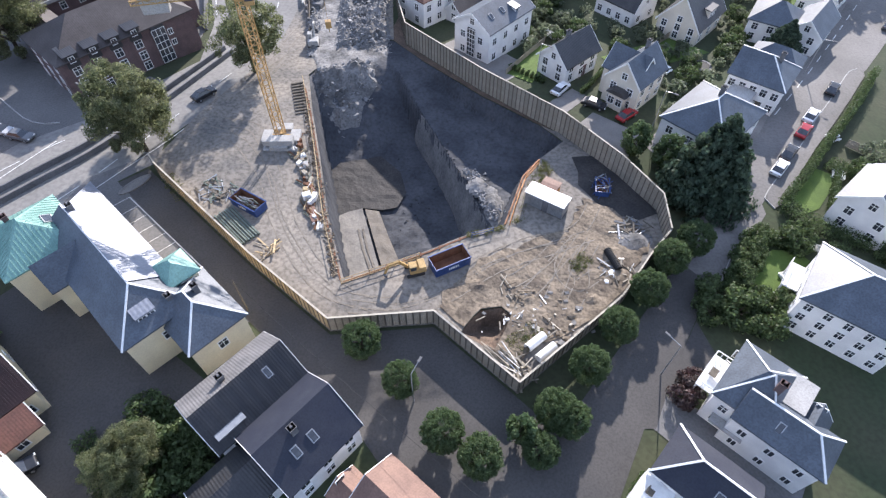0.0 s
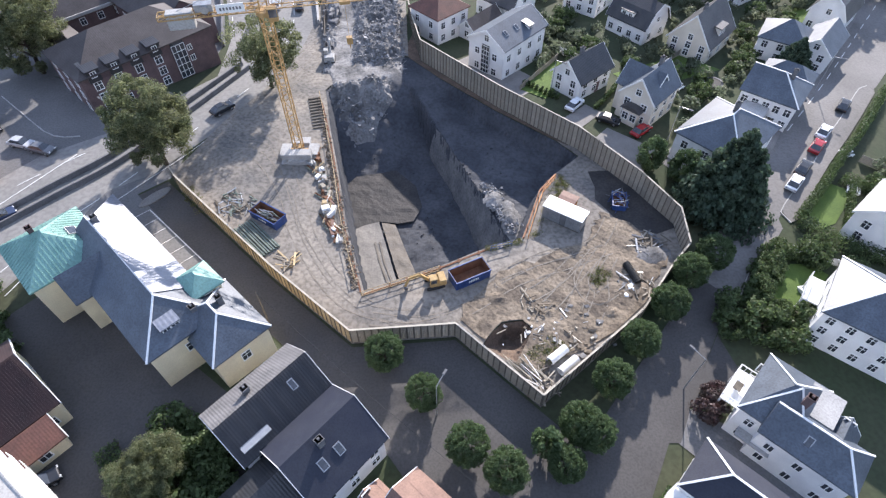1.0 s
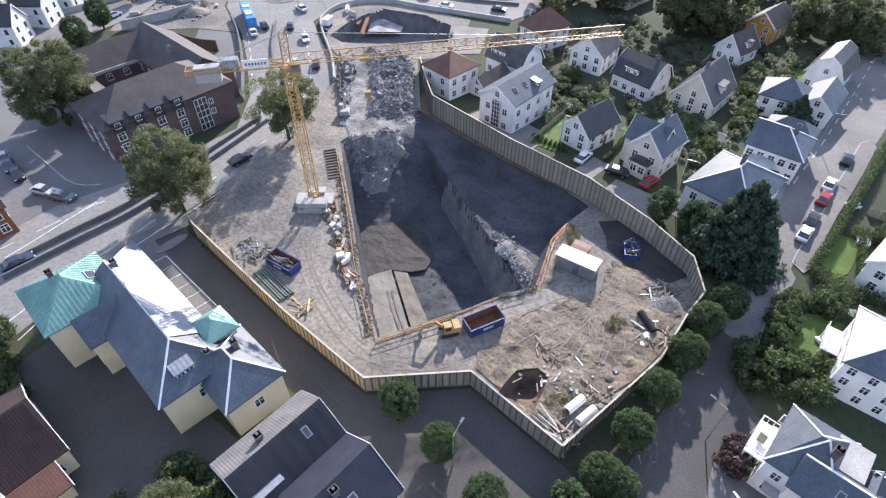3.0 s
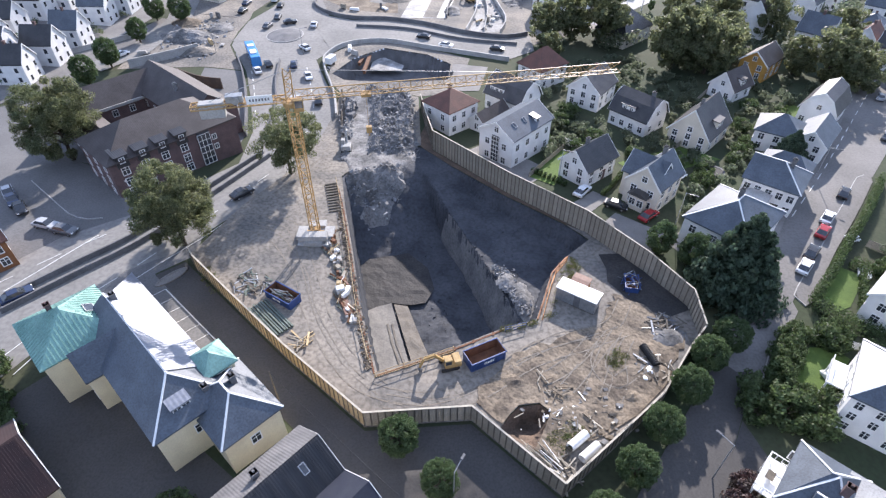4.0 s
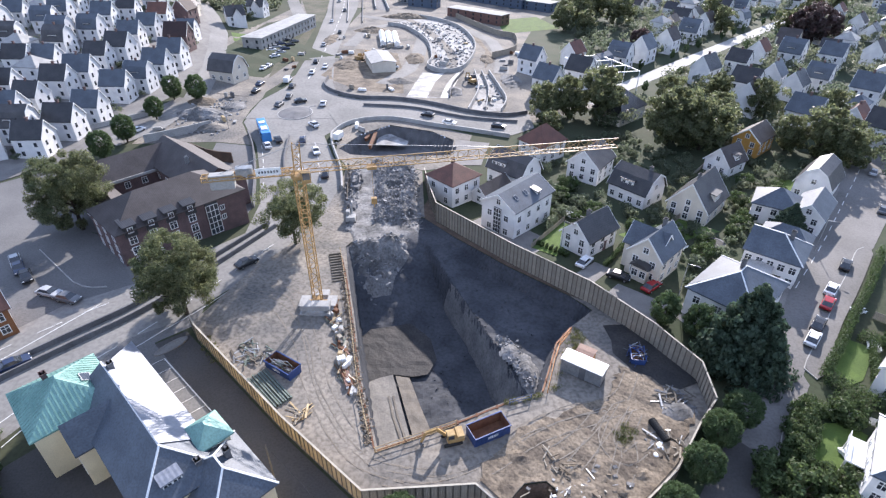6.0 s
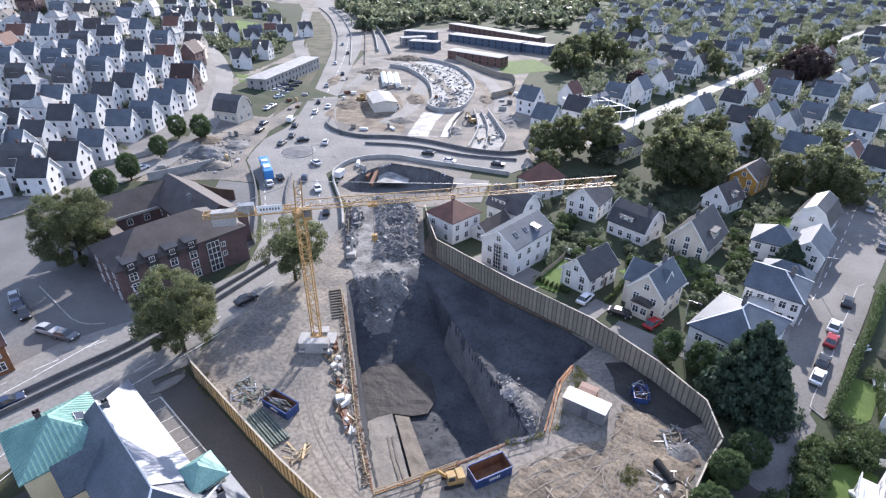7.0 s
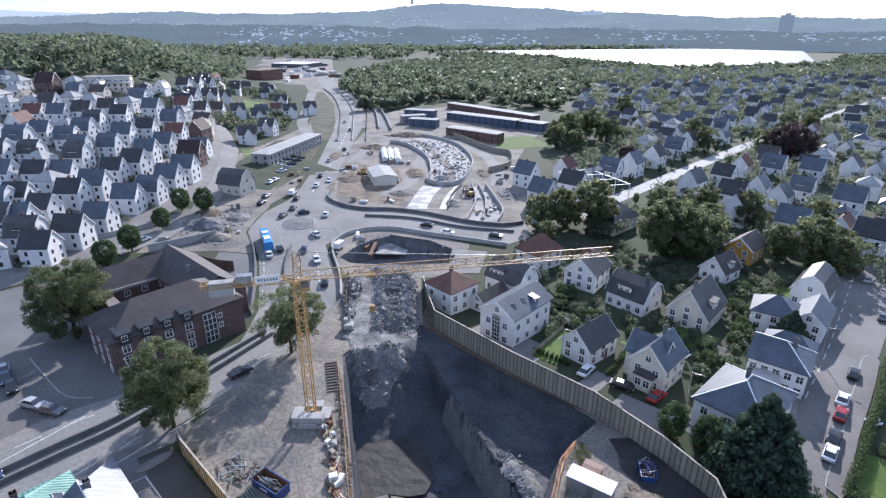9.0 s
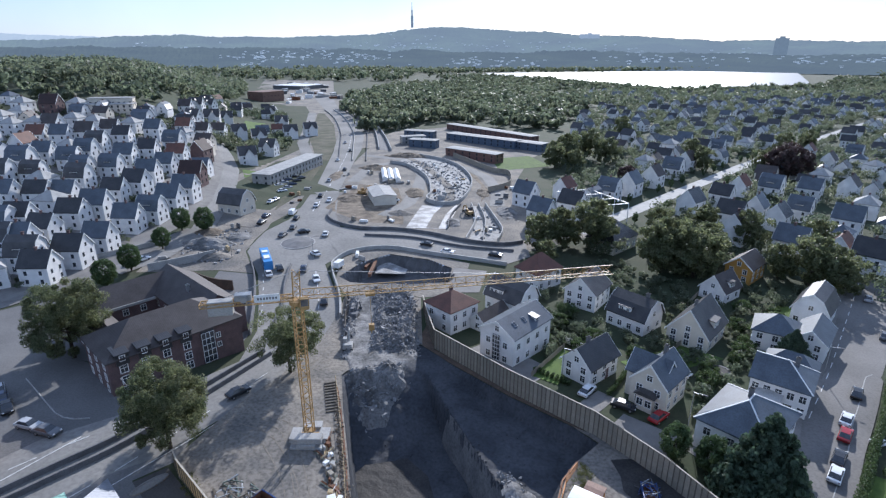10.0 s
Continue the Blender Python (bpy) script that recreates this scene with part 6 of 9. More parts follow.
# ---- things on the site ----
def skip_container(x, y, yaw, L=5.0, W=2.3, H=1.7, mat=None, label="blue open skip with rusty inside"):
    t = thing("skip", label, "skip", stand(x, y, yaw, 0.1))
    f = Form().section([(-W / 2, 0), (W / 2, 0), (W / 2 + 0.1, H), (W / 2 - 0.02, H), (W / 2 - 0.1, 0.12), (-W / 2 + 0.1, 0.12), (-W / 2 + 0.02, H), (-W / 2 - 0.1, H)], -L / 2, L / 2)
    f.box(-L / 2 - 0.06, -L / 2 + 0.02, -W / 2, W / 2, 0, H).box(L / 2 - 0.02, L / 2 + 0.06, -W / 2, W / 2, 0, H)
    body = part("body", f, mat or BLUE, t)
    for i in range(9):
        x0 = -L / 2 + 0.3 + i * (L - 0.6) / 8
        for s in (-1, 1):
            part("rib", Form().beam((x0, s * (W / 2 + 0.02), 0.05), (x0, s * (W / 2 + 0.11), H), 0.09), mat or BLUE, body)
    g = Form().box(-L / 2 + 0.04, L / 2 - 0.04, -W / 2 + 0.12, W / 2 - 0.12, 0.125, 0.22)
    for q in (-1, 1):
        g.box(q * (L / 2 - 0.04) - 0.015, q * (L / 2 - 0.04) + 0.015, -W / 2 + 0.06, W / 2 - 0.06, 0.2, H - 0.04)
        g.add([(-L / 2 + 0.05, q * (W / 2 - 0.115), 0.2), (L / 2 - 0.05, q * (W / 2 - 0.115), 0.2), (L / 2 - 0.05, q * (W / 2 - 0.045), H - 0.04), (-L / 2 + 0.05, q * (W / 2 - 0.045), H - 0.04)], [(0, 1, 2, 3)])
    part("lining", g, RUSTY, t, "rusty inside")
    part("rim", Form().box(-L / 2 - 0.1, L / 2 + 0.1, -W / 2 - 0.16, -W / 2 - 0.02, H - 0.1, H + 0.03).box(-L / 2 - 0.1, L / 2 + 0.1, W / 2 + 0.02, W / 2 + 0.16, H - 0.1, H + 0.03), mat or BLUE, t)
    for i in range(6):
        part("mark", Form().box(-0.7 + i * 0.25, -0.56 + i * 0.25, -W / 2 - 0.13, -W / 2 - 0.10, H * 0.45, H * 0.7), TRIM, t)
    return t


skip_container(5.6, 45.2, 26)
skip_container(-22.8, 55.4, -33, 4.8, 2.2, 1.4, label="blue open container of scaffold parts")
load = thing("scaffold_load", "tangle of grey scaffold parts lying in the container", "scaffold parts", stand(-22.8, 55.4, -33, 0.32))
pick = random.Random(8)
for i in range(34):
    x0, y0, a = pick.uniform(-1.5, 1.5), pick.uniform(-0.6, 0.6), pick.uniform(-0.5, 0.5)
    part("scaffold_tube", Form().tube((x0 - 0.8 * math.cos(a), y0 - 0.5 * math.sin(a), 0.2 + 0.03 * i), (x0 + 0.8 * math.cos(a), y0 + 0.5 * math.sin(a), 0.3 + 0.03 * i), 0.06, 0.06, 6), (STEEL, DARK_CONCRETE, STEEL, GREEN_STEEL)[i % 4], load)
skip_container(28.8, 59.4, 80, 3.0, 1.9, 1.1, label="dark blue open container by the hoarding")
load = thing("scaffold_load", "tangle of blue and grey tubes heaped in and round the container", "scaffold parts", stand(28.8, 59.4, 80, 0.3))
for i in range(30):
    x0, y0, a = pick.uniform(-1.6, 1.6), pick.uniform(-1.2, 1.2), pick.uniform(0, 6.28)
    inner = abs(x0) < 1.4 and abs(y0) < 0.9
    z0 = 0.9 if inner else -0.2
    part("scaffold_tube", Form().tube((x0 - 0.9 * math.cos(a), y0 - 0.7 * math.sin(a), z0), (x0 + 0.9 * math.cos(a), y0 + 0.7 * math.sin(a), z0 + pick.uniform(0.1, 0.7)), 0.06, 0.06, 6), (STEEL, BLUE, DARK_CONCRETE, BLUE)[i % 4], load)


def site_hut(x, y, yaw, L=6.0, W=2.5, H=2.5, wall=None, roofm=None, label="grey-blue site hut with pale roof"):
    t = thing("site_hut", label, "site hut", stand(x, y, yaw, 0.1))
    f = Form().box(-L / 2, L / 2, -W / 2, W / 2, 0.12, H)
    body = part("body", f, wall or STEEL, t, bevel=0.04)
    for i in range(int(L / 0.3)):
        x0 = -L / 2 + 0.15 + i * 0.3
        for s in (-1, 1):
            part("rib", Form().box(x0 - 0.05, x0 + 0.05, s * (W / 2 + 0.01) - 0.02, s * (W / 2 + 0.01) + 0.02, 0.2, H - 0.1), wall or STEEL, body)
    part("roof", Form().section([(-W / 2 - 0.15, H), (W / 2 + 0.15, H), (W / 2 + 0.15, H + 0.1), (0, H + 0.22), (-W / 2 - 0.15, H + 0.1)], -L / 2 - 0.12, L / 2 + 0.12), roofm or TRIM, t, "pale sheet roof")
    part("door", Form().box(-0.2, 0.7, -W / 2 - 0.06, -W / 2 - 0.01, 0.15, 2.1), DARK_CONCRETE, t)
    part("skid", Form().box(-L / 2, L / 2, -W / 2, -W / 2 + 0.15, -0.3, 0.12).box(-L / 2, L / 2, W / 2 - 0.15, W / 2, -0.3, 0.12), POST, t)
    return t


site_hut(19.9, 55.9, -34, 6.0, 2.3, 2.4)
site_hut(20.6, 58.1, -34, 2.4, 2.0, 2.3, ORANGE, PALE_TILE, "small hut with faded red roof")


def excavator(x, y, yaw, s=1.0, mat=None, arm=40, label="yellow tracked excavator on the yard"):
    t = thing("excavator", label, "excavator", stand(x, y, yaw, 0.1) @ Matrix.Scale(s, 4))
    for q in (-1, 1):
        f = Form()
        f.section([(q * 1.0 - 0.25, 0.1), (q * 1.0 + 0.25, 0.1), (q * 1.0 + 0.25, 0.75), (q * 1.0 - 0.25, 0.75)], -1.6, 1.6)
        part("track", f, BLACK, t, bevel=0.15)
    body = part("body", Form().box(-1.9, 1.0, -1.15, 1.15, 0.85, 1.7).box(-1.9, -0.6, -1.1, 1.1, 1.7, 2.1), mat or YELLOW, t, bevel=0.1)
    cab = part("cab", Form().box(-0.3, 1.1, 0.2, 1.15, 1.7, 2.9), mat or YELLOW, body, bevel=0.08)
    part("cab_window", Form().box(1.09, 1.13, 0.3, 1.05, 1.9, 2.75).box(-0.1, 0.95, 1.14, 1.18, 1.9, 2.75), GLASS, cab)
    part("boom", Form().beam((0.9, -0.2, 1.5), (2.6, -0.2, 3.6), 0.35, 0.5).beam((2.6, -0.2, 3.6), (4.4, -0.2, 3.2), 0.3, 0.45), mat or YELLOW, t)
    part("stick", Form().beam((4.4, -0.2, 3.3), (5.2, -0.2, 1.2), 0.26, 0.38), mat or YELLOW, t)
    part("bucket", Form().section([(-0.7, 1.2), (0.3, 1.2), (0.3, 0.9), (-0.7, 0.9)], 4.8, 5.5).section([(-0.7, 0.9), (0.3, 0.9), (0.3, 0.3), (-0.7, 0.3)], 4.9, 5.0), DARK_CONCRETE, t)
    return t


excavator(1.0, 44.0, 195, 0.75, DULL_YELLOW, label="small faded yellow excavator at the pit edge")
excavator(-20.4, 113.5, 80, 0.8, DARK_CONCRETE, label="dark excavator among rubble")
excavator(-19.4, 98.5, 95, 0.85, CONCRETE, label="dusty excavator beside the crane")


def pile(name, label, category, x, y, n, spread, make, mats, group=""):
    """A heap of loose pieces as one thing with each piece a part."""
    t = thing(name, label, category, stand(x, y, 0, 0.12), group)
    rng = random.Random(int(x * 7 + y * 3))
    for i in range(n):
        f, pname = make(rng, i, n)
        a, rr = rng.uniform(0, 360), spread * math.sqrt(rng.random())
        part(pname, f, mats[i % len(mats)], t, m=pose(rr * math.cos(a), rr * math.sin(a), 0.0, rng.uniform(-12, 12), rng.uniform(-8, 8), rng.uniform(0, 360)))
    return t


def plank(rng, i, n):
    L = rng.uniform(0.6, 2.6)
    w, z = rng.uniform(0.04, 0.13), rng.uniform(0.0, 0.45)
    return Form().box(-L / 2, L / 2, -w, w, z, z + rng.uniform(0.05, 0.15)), "plank"


def chunk(rng, i, n):
    s = rng.uniform(0.12, 0.5)
    f = Form().box(-s, s, -s * 0.7, s * 0.7, -0.1, s * 0.9)
    f.v = [(x * rng.uniform(0.6, 1.1), y * rng.uniform(0.6, 1.1), z * rng.uniform(0.6, 1.1)) for x, y, z in f.v]
    return f, "stone"


pile("timber_heap", "heap of broken planks and boards", "timber", 13.4, 29.8, 26, 1.8, plank, (WOOD_CAP, BOARD, POST))
pile("scrap_heap", "heap of scrap and twisted metal", "scrap", 31.6, 51.4, 46, 2.6, plank, (STEEL, DARK_CONCRETE, POST, DARK_CONCRETE, BOARD, POST))
pile("scrap_heap", "heap of rubble and broken boards", "scrap", 28.0, 44.0, 40, 2.2, plank, (BOARD, POST, MUD, POST, BOARD, STEEL, RUBBLE))
pile("stone_heap", "heap of broken stones", "stones", 26.4, 43.6, 14, 1.8, chunk, (RUBBLE, MUD))
pile("steel_heap", "stacks of green steel scaffold parts", "scaffold parts", -28.2, 58.4, 40, 2.6, plank, (GREEN_STEEL, POST, STEEL))
pile("timber_heap", "pallets and offcuts of timber", "timber", -18.6, 47.4, 18, 1.6, plank, (NEW_WOOD, BOARD))
pile("stone_heap", "scattered stones in the mud", "stones", 17.0, 37.6, 60, 5.0, chunk, (RUBBLE, MUD, MUD))
pile("timber_heap", "planks scattered on brown earth", "timber", 13.6, 40.6, 20, 2.2, plank, (BOARD, POST, BOARD, MUD))
girders = thing("girder_stack", "stack of long dull green steel girders", "girders", stand(-24.0, 51.6, -46, 0.1))
for i in range(9):
    part("girder", Form().box(-3.6 + 0.1 * (i % 3), 3.6, -1.6 + i * 0.38, -1.38 + i * 0.38, 0.0, 0.28 + 0.12 * (i % 2)), GREEN_STEEL, girders)
for k, (x, y, yaw) in enumerate(((15.7, 33.4, 38), (16.8, 32.0, 38))):
    t = thing("concrete_pipe", "white concrete pipe lying on the mud", "pipe", stand(x, y, yaw, 0.15), "concrete pipes")
    f = Form()
    n = 18
    f.v = [(sx, r * math.cos(2 * math.pi * i / n), 0.55 + r * math.sin(2 * math.pi * i / n)) for sx, r in ((-1.4, 0.55), (1.4, 0.55), (1.4, 0.42), (-1.4, 0.42)) for i in range(n)]
    f.f = [(q * n + i, q * n + (i + 1) % n, ((q + 1) % 4) * n + (i + 1) % n, ((q + 1) % 4) * n + i) for q in range(4) for i in range(n)]
    part("pipe", f, TRIM, t, smooth=False)
t = thing("drain_pipe", "black ribbed plastic drain pipe lying among scrap", "pipe", stand(27.6, 45.8, 106, 0.2))
f = Form().tube((-1.7, 0, 0.5), (1.7, 0, 0.5), 0.46, 0.46, 14, False)
for i in range(12):
    f.tube((-1.65 + i * 0.29, 0, 0.5), (-1.5 + i * 0.29, 0, 0.5), 0.52, 0.52, 14)
part("pipe", f, BLACK, t)
for k, (x, y, q) in enumerate(((27.2, 43.6, 0.85), (26.2, 42.4, 0.5))):
    t = thing("big_bag", "slumped white woven big bag on the mud", "bag", stand(x, y, 40 * k, 0.25) @ Matrix.Scale(q, 4))
    f = Form()
    n = 12
    f.v = [(r * (1 + 0.12 * math.sin(3 * i + k)) * math.cos(2 * math.pi * i / n), r * (1 + 0.12 * math.cos(2 * i + z)) * math.sin(2 * math.pi * i / n), z) for r, z in ((0.8, -0.2), (0.95, 0.15), (0.7, 0.4), (0.25, 0.5)) for i in range(n)]
    f.f = [(j * n + i, j * n + (i + 1) % n, (j + 1) * n + (i + 1) % n, (j + 1) * n + i) for j in range(3) for i in range(n)] + [tuple(range(36, 48))]
    part("bag", f, TRIM, t, smooth=True)
t = thing("pole_heap", "fan of long bleached poles in the hoarding corner", "poles", stand(11.6, 30.8, 0, 0.2))
pick = random.Random(14)
for i in range(22):
    a = radians(pick.uniform(118, 152))
    x0, y0, q = pick.uniform(-1.8, 1.8), pick.uniform(-1.0, 1.4), pick.uniform(1.0, 2.3)
    part("pole", Form().tube((x0 - q * math.cos(a), y0 - q * math.sin(a), 0.08 + 0.02 * i), (x0 + q * math.cos(a), y0 + q * math.sin(a), 0.14 + 0.02 * i), 0.07, 0.05, 6), (WOOD_CAP, BOARD, TRIM, BOARD)[i % 4], t)
t = thing("mixed_debris", "pale broken debris strewn over the mud", "debris", stand(15.5, 36.4, 0, 0.3))
for i in range(46):
    f, pname = chunk(pick, i, 0) if i % 3 else plank(pick, i, 0)
    part(pname, f, (TRIM, CONCRETE, BOARD, WOOD_CAP, RUBBLE)[i % 5], t, m=pose(pick.gauss(0, 2.6), pick.gauss(0, 1.5), 0.0, pick.uniform(-10, 10), 0, pick.uniform(0, 360)) @ Matrix.Scale(0.6, 4))
# jumble of material along the pit edge
heap = random.Random(17)
for k in range(54):
    y = 69.5 - 18.5 * (k + heap.random()) / 54
    x = -16.7 + (64.8 - y) * 0.31 + heap.uniform(-0.9, 0.7)
    kind = heap.choice(("material_crate", "formwork_panel", "steel_bundle", "material_crate"))
    t = thing(kind, {"material_crate": "pale crate on a pallet at the pit edge", "formwork_panel": "leaning stack of pale formwork panels", "steel_bundle": "bundle of rusty steel bars on blocks"}[kind], kind.split("_")[1], stand(x, y, 102 + heap.uniform(-50, 50), 0.18), "material along the pit")
    L, W, H = heap.uniform(0.4, 1.4), heap.uniform(0.25, 0.7), heap.uniform(0.15, 0.8)
    if kind == "material_crate":
        part("body", Form().box(-L / 2, L / 2, -W / 2, W / 2, 0.13, 0.13 + H), heap.choice((CONCRETE, TRIM, BOARD, RUSTY, SITE, NEW_WOOD, PALE_TILE, CONCRETE)), t, bevel=0.03)
        part("pallet", Form().box(-L / 2 - 0.05, L / 2 + 0.05, -W / 2 - 0.05, W / 2 + 0.05, 0.0, 0.13), BOARD, t)
    elif kind == "formwork_panel":
        for q in range(4):
            part("panel", Form().box(-L, L, q * 0.13, q * 0.13 + 0.07, 0.0, 0.25 + 0.1 * (q % 3)), heap.choice((NEW_WOOD, BOARD, TRIM)), t)
    else:
        for q in range(6):
            part("bar", Form().box(-L * 1.6, L * 1.6, q * 0.1, q * 0.1 + 0.06, 0.12, 0.2 + 0.05 * (q % 2)), heap.choice((RUSTY, GREEN_STEEL)), t)
        part("block", Form().box(-0.4, -0.25, -0.1, 0.7, -0.05, 0.12).box(0.25, 0.4, -0.1, 0.7, -0.05, 0.12), BOARD, t)


def guard_rail(points, mat, label, mesh=True):
    """Edge protection: posts, two rails and a toe board."""
    t = thing("guard_rail", label, "railing")
    line = smooth_line(points, 3.0)
    for p in line:
        z = terrain_z(p.x, p.y)
        part("post", Form().box(p.x - 0.05, p.x + 0.05, p.y - 0.05, p.y + 0.05, z, z + 1.2), mat, t)
    for h, w in ((1.15, 0.09), (0.65, 0.09), (0.18, 0.22)):
        for a, b in zip(line, line[1:]):
            part("rail", Form().beam((a.x, a.y, terrain_z(*a) + h), (b.x, b.y, terrain_z(*b) + h), 0.05, w), mat, t)


guard_rail([(-19.6, 86), (-17.5, 77.4), (-14.7, 65.5), (-12.1, 53.5), (-8.9, 42.4)], NEW_WOOD, "timber guard rail along the pit edge")
guard_rail([(-8.4, 42.0), (-1.6, 44.9), (2.6, 46.8)], NEW_WOOD, "timber guard rail along the pit edge")
guard_rail([(8.8, 49.9), (13.9, 51.6)], BLUE, "blue guard rail at the pit edge")
guard_rail([(14.3, 52.2), (15.7, 56.4), (17.7, 61.7), (20.3, 65.2)], ORANGE, "orange guard rail round the plateau")


def waling(points, label, mat, z=-0.3, w=0.24, h=0.36):
    """Heavy beams laid end to end along the edge of the pit, on short brackets."""
    t = thing("waling_beam", label, "beam")
    for a, b in zip(points, points[1:]):
        a, b = Vector((*a, terrain_z(*a) + z + h)), Vector((*b, terrain_z(*b) + z + h))
        part("beam", Form().beam(a, b, w, h), mat, t)
        n = max(1, int((b - a).length / 2.4))
        for i in range(n):
            p = a.lerp(b, (i + 0.5) / n)
            part("bracket", Form().box(p.x - 0.12, p.x + 0.12, p.y - 0.3, p.y + 0.3, p.z - h * 0.9, p.z + h * 0.62), RUSTY, t)


waling([(-18.9, 83.6), (-17.2, 77.4), (-14.4, 65.5), (-11.8, 53.5), (-8.6, 42.6)], "rust-brown steel beam along the pit edge", RUSTY)
waling([(-8.2, 42.3), (-1.6, 45.2), (2.9, 47.3), (8.5, 50.2)], "rust-brown steel beam along the pit edge", RUSTY)
waling([(13.6, 52.2), (15.2, 56.4), (17.2, 61.9), (20.0, 65.5)], "orange-brown beam round the plateau", ORANGE_BOARDS, 0.0, 0.22, 0.3)
t = thing("beam_stack", "stack of red-brown steel beams at the pit edge", "beams", stand(-13.6, 54.0, -59, 0.12))
for i in range(7):
    part("beam", Form().box(-1.9 - 0.1 * (i % 3), 1.9, -0.5 + 0.3 * (i % 4), -0.28 + 0.3 * (i % 4), 0.26 * (i // 4), 0.22 + 0.26 * (i // 4)), RUSTY, t)
t = thing("water_tank", "white plastic tank in a cage on a pallet", "tank", stand(-14.8, 56.9, 20, 0.12))
part("tank", Form().box(-0.6, 0.6, -0.5, 0.5, 0.16, 1.15), TRIM, t, bevel=0.08)
part("pallet", Form().box(-0.62, 0.62, -0.52, 0.52, 0.0, 0.14), BOARD, t)
for i in range(5):
    for q in (-1, 1):
        part("cage_bar", Form().box(-0.62 + i * 0.3, -0.58 + i * 0.3, q * 0.52 - 0.015, q * 0.52 + 0.015, 0.14, 1.18), STEEL, t)
t = thing("sleeper_row", "row of dark timber sleepers laid beside the pit", "sleepers", stand(-19.4, 80.6, 104, 0.15))
for i in range(11):
    part("sleeper", Form().box(-4.4 + i * 0.85, -4.05 + i * 0.85, -1.1 + 0.08 * (i % 3), 1.1, 0.0, 0.28), POST, t, bevel=0.03)
wall = thing("pile_wall", "line of dark steel piles with pale heads beside the road", "wall", kind="structure")
for i in range(34):
    q = i / 33
    x, y = -24.2 + 4.2 * q + 0.5 * math.sin(q * 9), 126 - 29 * q
    p = part("pile", Form().box(x - 0.14, x + 0.14, y - 0.14, y + 0.14, terrain_z(x, y) - 0.3, terrain_z(x, y) + 1.25 + 0.3 * (i % 3)), DARK_CONCRETE, wall)
part("lagging", Form().beam((-24.2, 126, terrain_z(-24, 126) + 0.5), (-20.0, 97, terrain_z(-20, 97) + 0.5), 0.12, 0.9), POST, wall, "dark timber lagging boards")


# ---- tyre tracks and weeds ----
def tyre_track(points, gauge=1.9, w=0.17):
    line = smooth_line(points, 0.7)
    f = Form()
    for s in (-1, 1):
        for i, p in enumerate(line):
            d = (line[min(i + 1, len(line) - 1)] - line[max(i - 1, 0)]).normalized()
            n = Vector((-d.y, d.x))
            a, b = p + n * (s * gauge / 2 - w / 2), p + n * (s * gauge / 2 + w / 2)
            lift = yard_z(0.335 if inside(p, PLOT) else 0.165, 0.22 if inside(p, PLOT) else 0.10)
            f.v += [(a.x, a.y, lift(a.x, a.y) + 0.02), (b.x, b.y, lift(b.x, b.y) + 0.02)]
            if i:
                k = len(f.v)
                f.f.append((k - 4, k - 3, k - 1, k - 2))
    return tagged(new("tyre_track", f.mesh("tyre_track", TRACK)), "pale pressed tyre tracks in the yard", "track", kind="stuff")


yard_tracks = ([(-6.5, 39.6), (-2, 39.0), (4, 41.2), (11, 46.0), (16, 48.6), (23.5, 51.0), (27, 56.0)], [(-7.0, 38.6), (-1, 38.0), (5, 40.0), (12, 44.8), (20, 48.0), (26, 50.6)], [(-33, 72), (-27.4, 69.3), (-21.5, 60.8), (-18.6, 53), (-13.5, 44.5), (-9.5, 40.6), (-4, 38.8)], [(-31, 74), (-25, 72), (-20.5, 62), (-16.6, 52), (-11.5, 44), (-7, 40)], [(22.5, 48.5), (20.5, 44.5), (22.0, 41.8), (25, 43.5)])
plot_tracks = ([(23.5, 49.5), (19.5, 45.0), (17.0, 42.0), (15.5, 40.5)], [(24.6, 50.0), (21.8, 46), (20.0, 42.5), (18.5, 39.5)], [(21, 49), (18, 45.6), (15, 43.2), (12.5, 41.8)], [(25.8, 49.5), (23.4, 45.5), (22.8, 42), (21, 38.5)], [(-30, 84), (-26, 92), (-24, 101), (-21.6, 108)], [(-28, 85), (-24, 93), (-20, 97)])
for pts in yard_tracks + plot_tracks:
    tyre_track(pts)


def weeds(area, n, seed, label):
    r = random.Random(seed)
    cs = []
    xs, ys = [p[0] for p in area], [p[1] for p in area]
    while len(cs) < n:
        x, y = r.uniform(min(xs), max(xs)), r.uniform(min(ys), max(ys))
        if inside((x, y), area):
            cs.append((x, y, terrain_z(x, y) + 0.38))
    me = leaves("weeds", cs, [r.uniform(0.2, 0.6) for _ in cs], 30, 0.07, WEED, seed, 0.3, 0.0, 0.9)
    return tagged(new("weeds", me), label, "weeds", kind="stuff")


weeds([(14.9, 52.6), (16.6, 56.0), (18.4, 61.6), (20.6, 65.6), (22.4, 63.6), (20.4, 61), (17.6, 58), (16.2, 52.8)], 110, 1, "scrubby weeds along the plateau edge")
weeds([(13.5, 31.5), (17.5, 34.4), (15.5, 36.5), (12.2, 34.0)], 60, 2, "scrubby weeds by the hoarding corner")
weeds([(22.8, 43.6), (25.0, 46.0), (23.4, 47.4), (21.6, 45.2)], 70, 3, "patch of weeds on the mud")
weeds([(8.4, 49.7), (13.6, 51.4), (13.4, 52.1), (8.2, 50.5)], 40, 4, "strip of weeds at the pit edge")
weeds([(-37, 60), (-33, 56), (-31.6, 57.5), (-35.6, 61.8)], 30, 5, "weeds behind the hoarding")


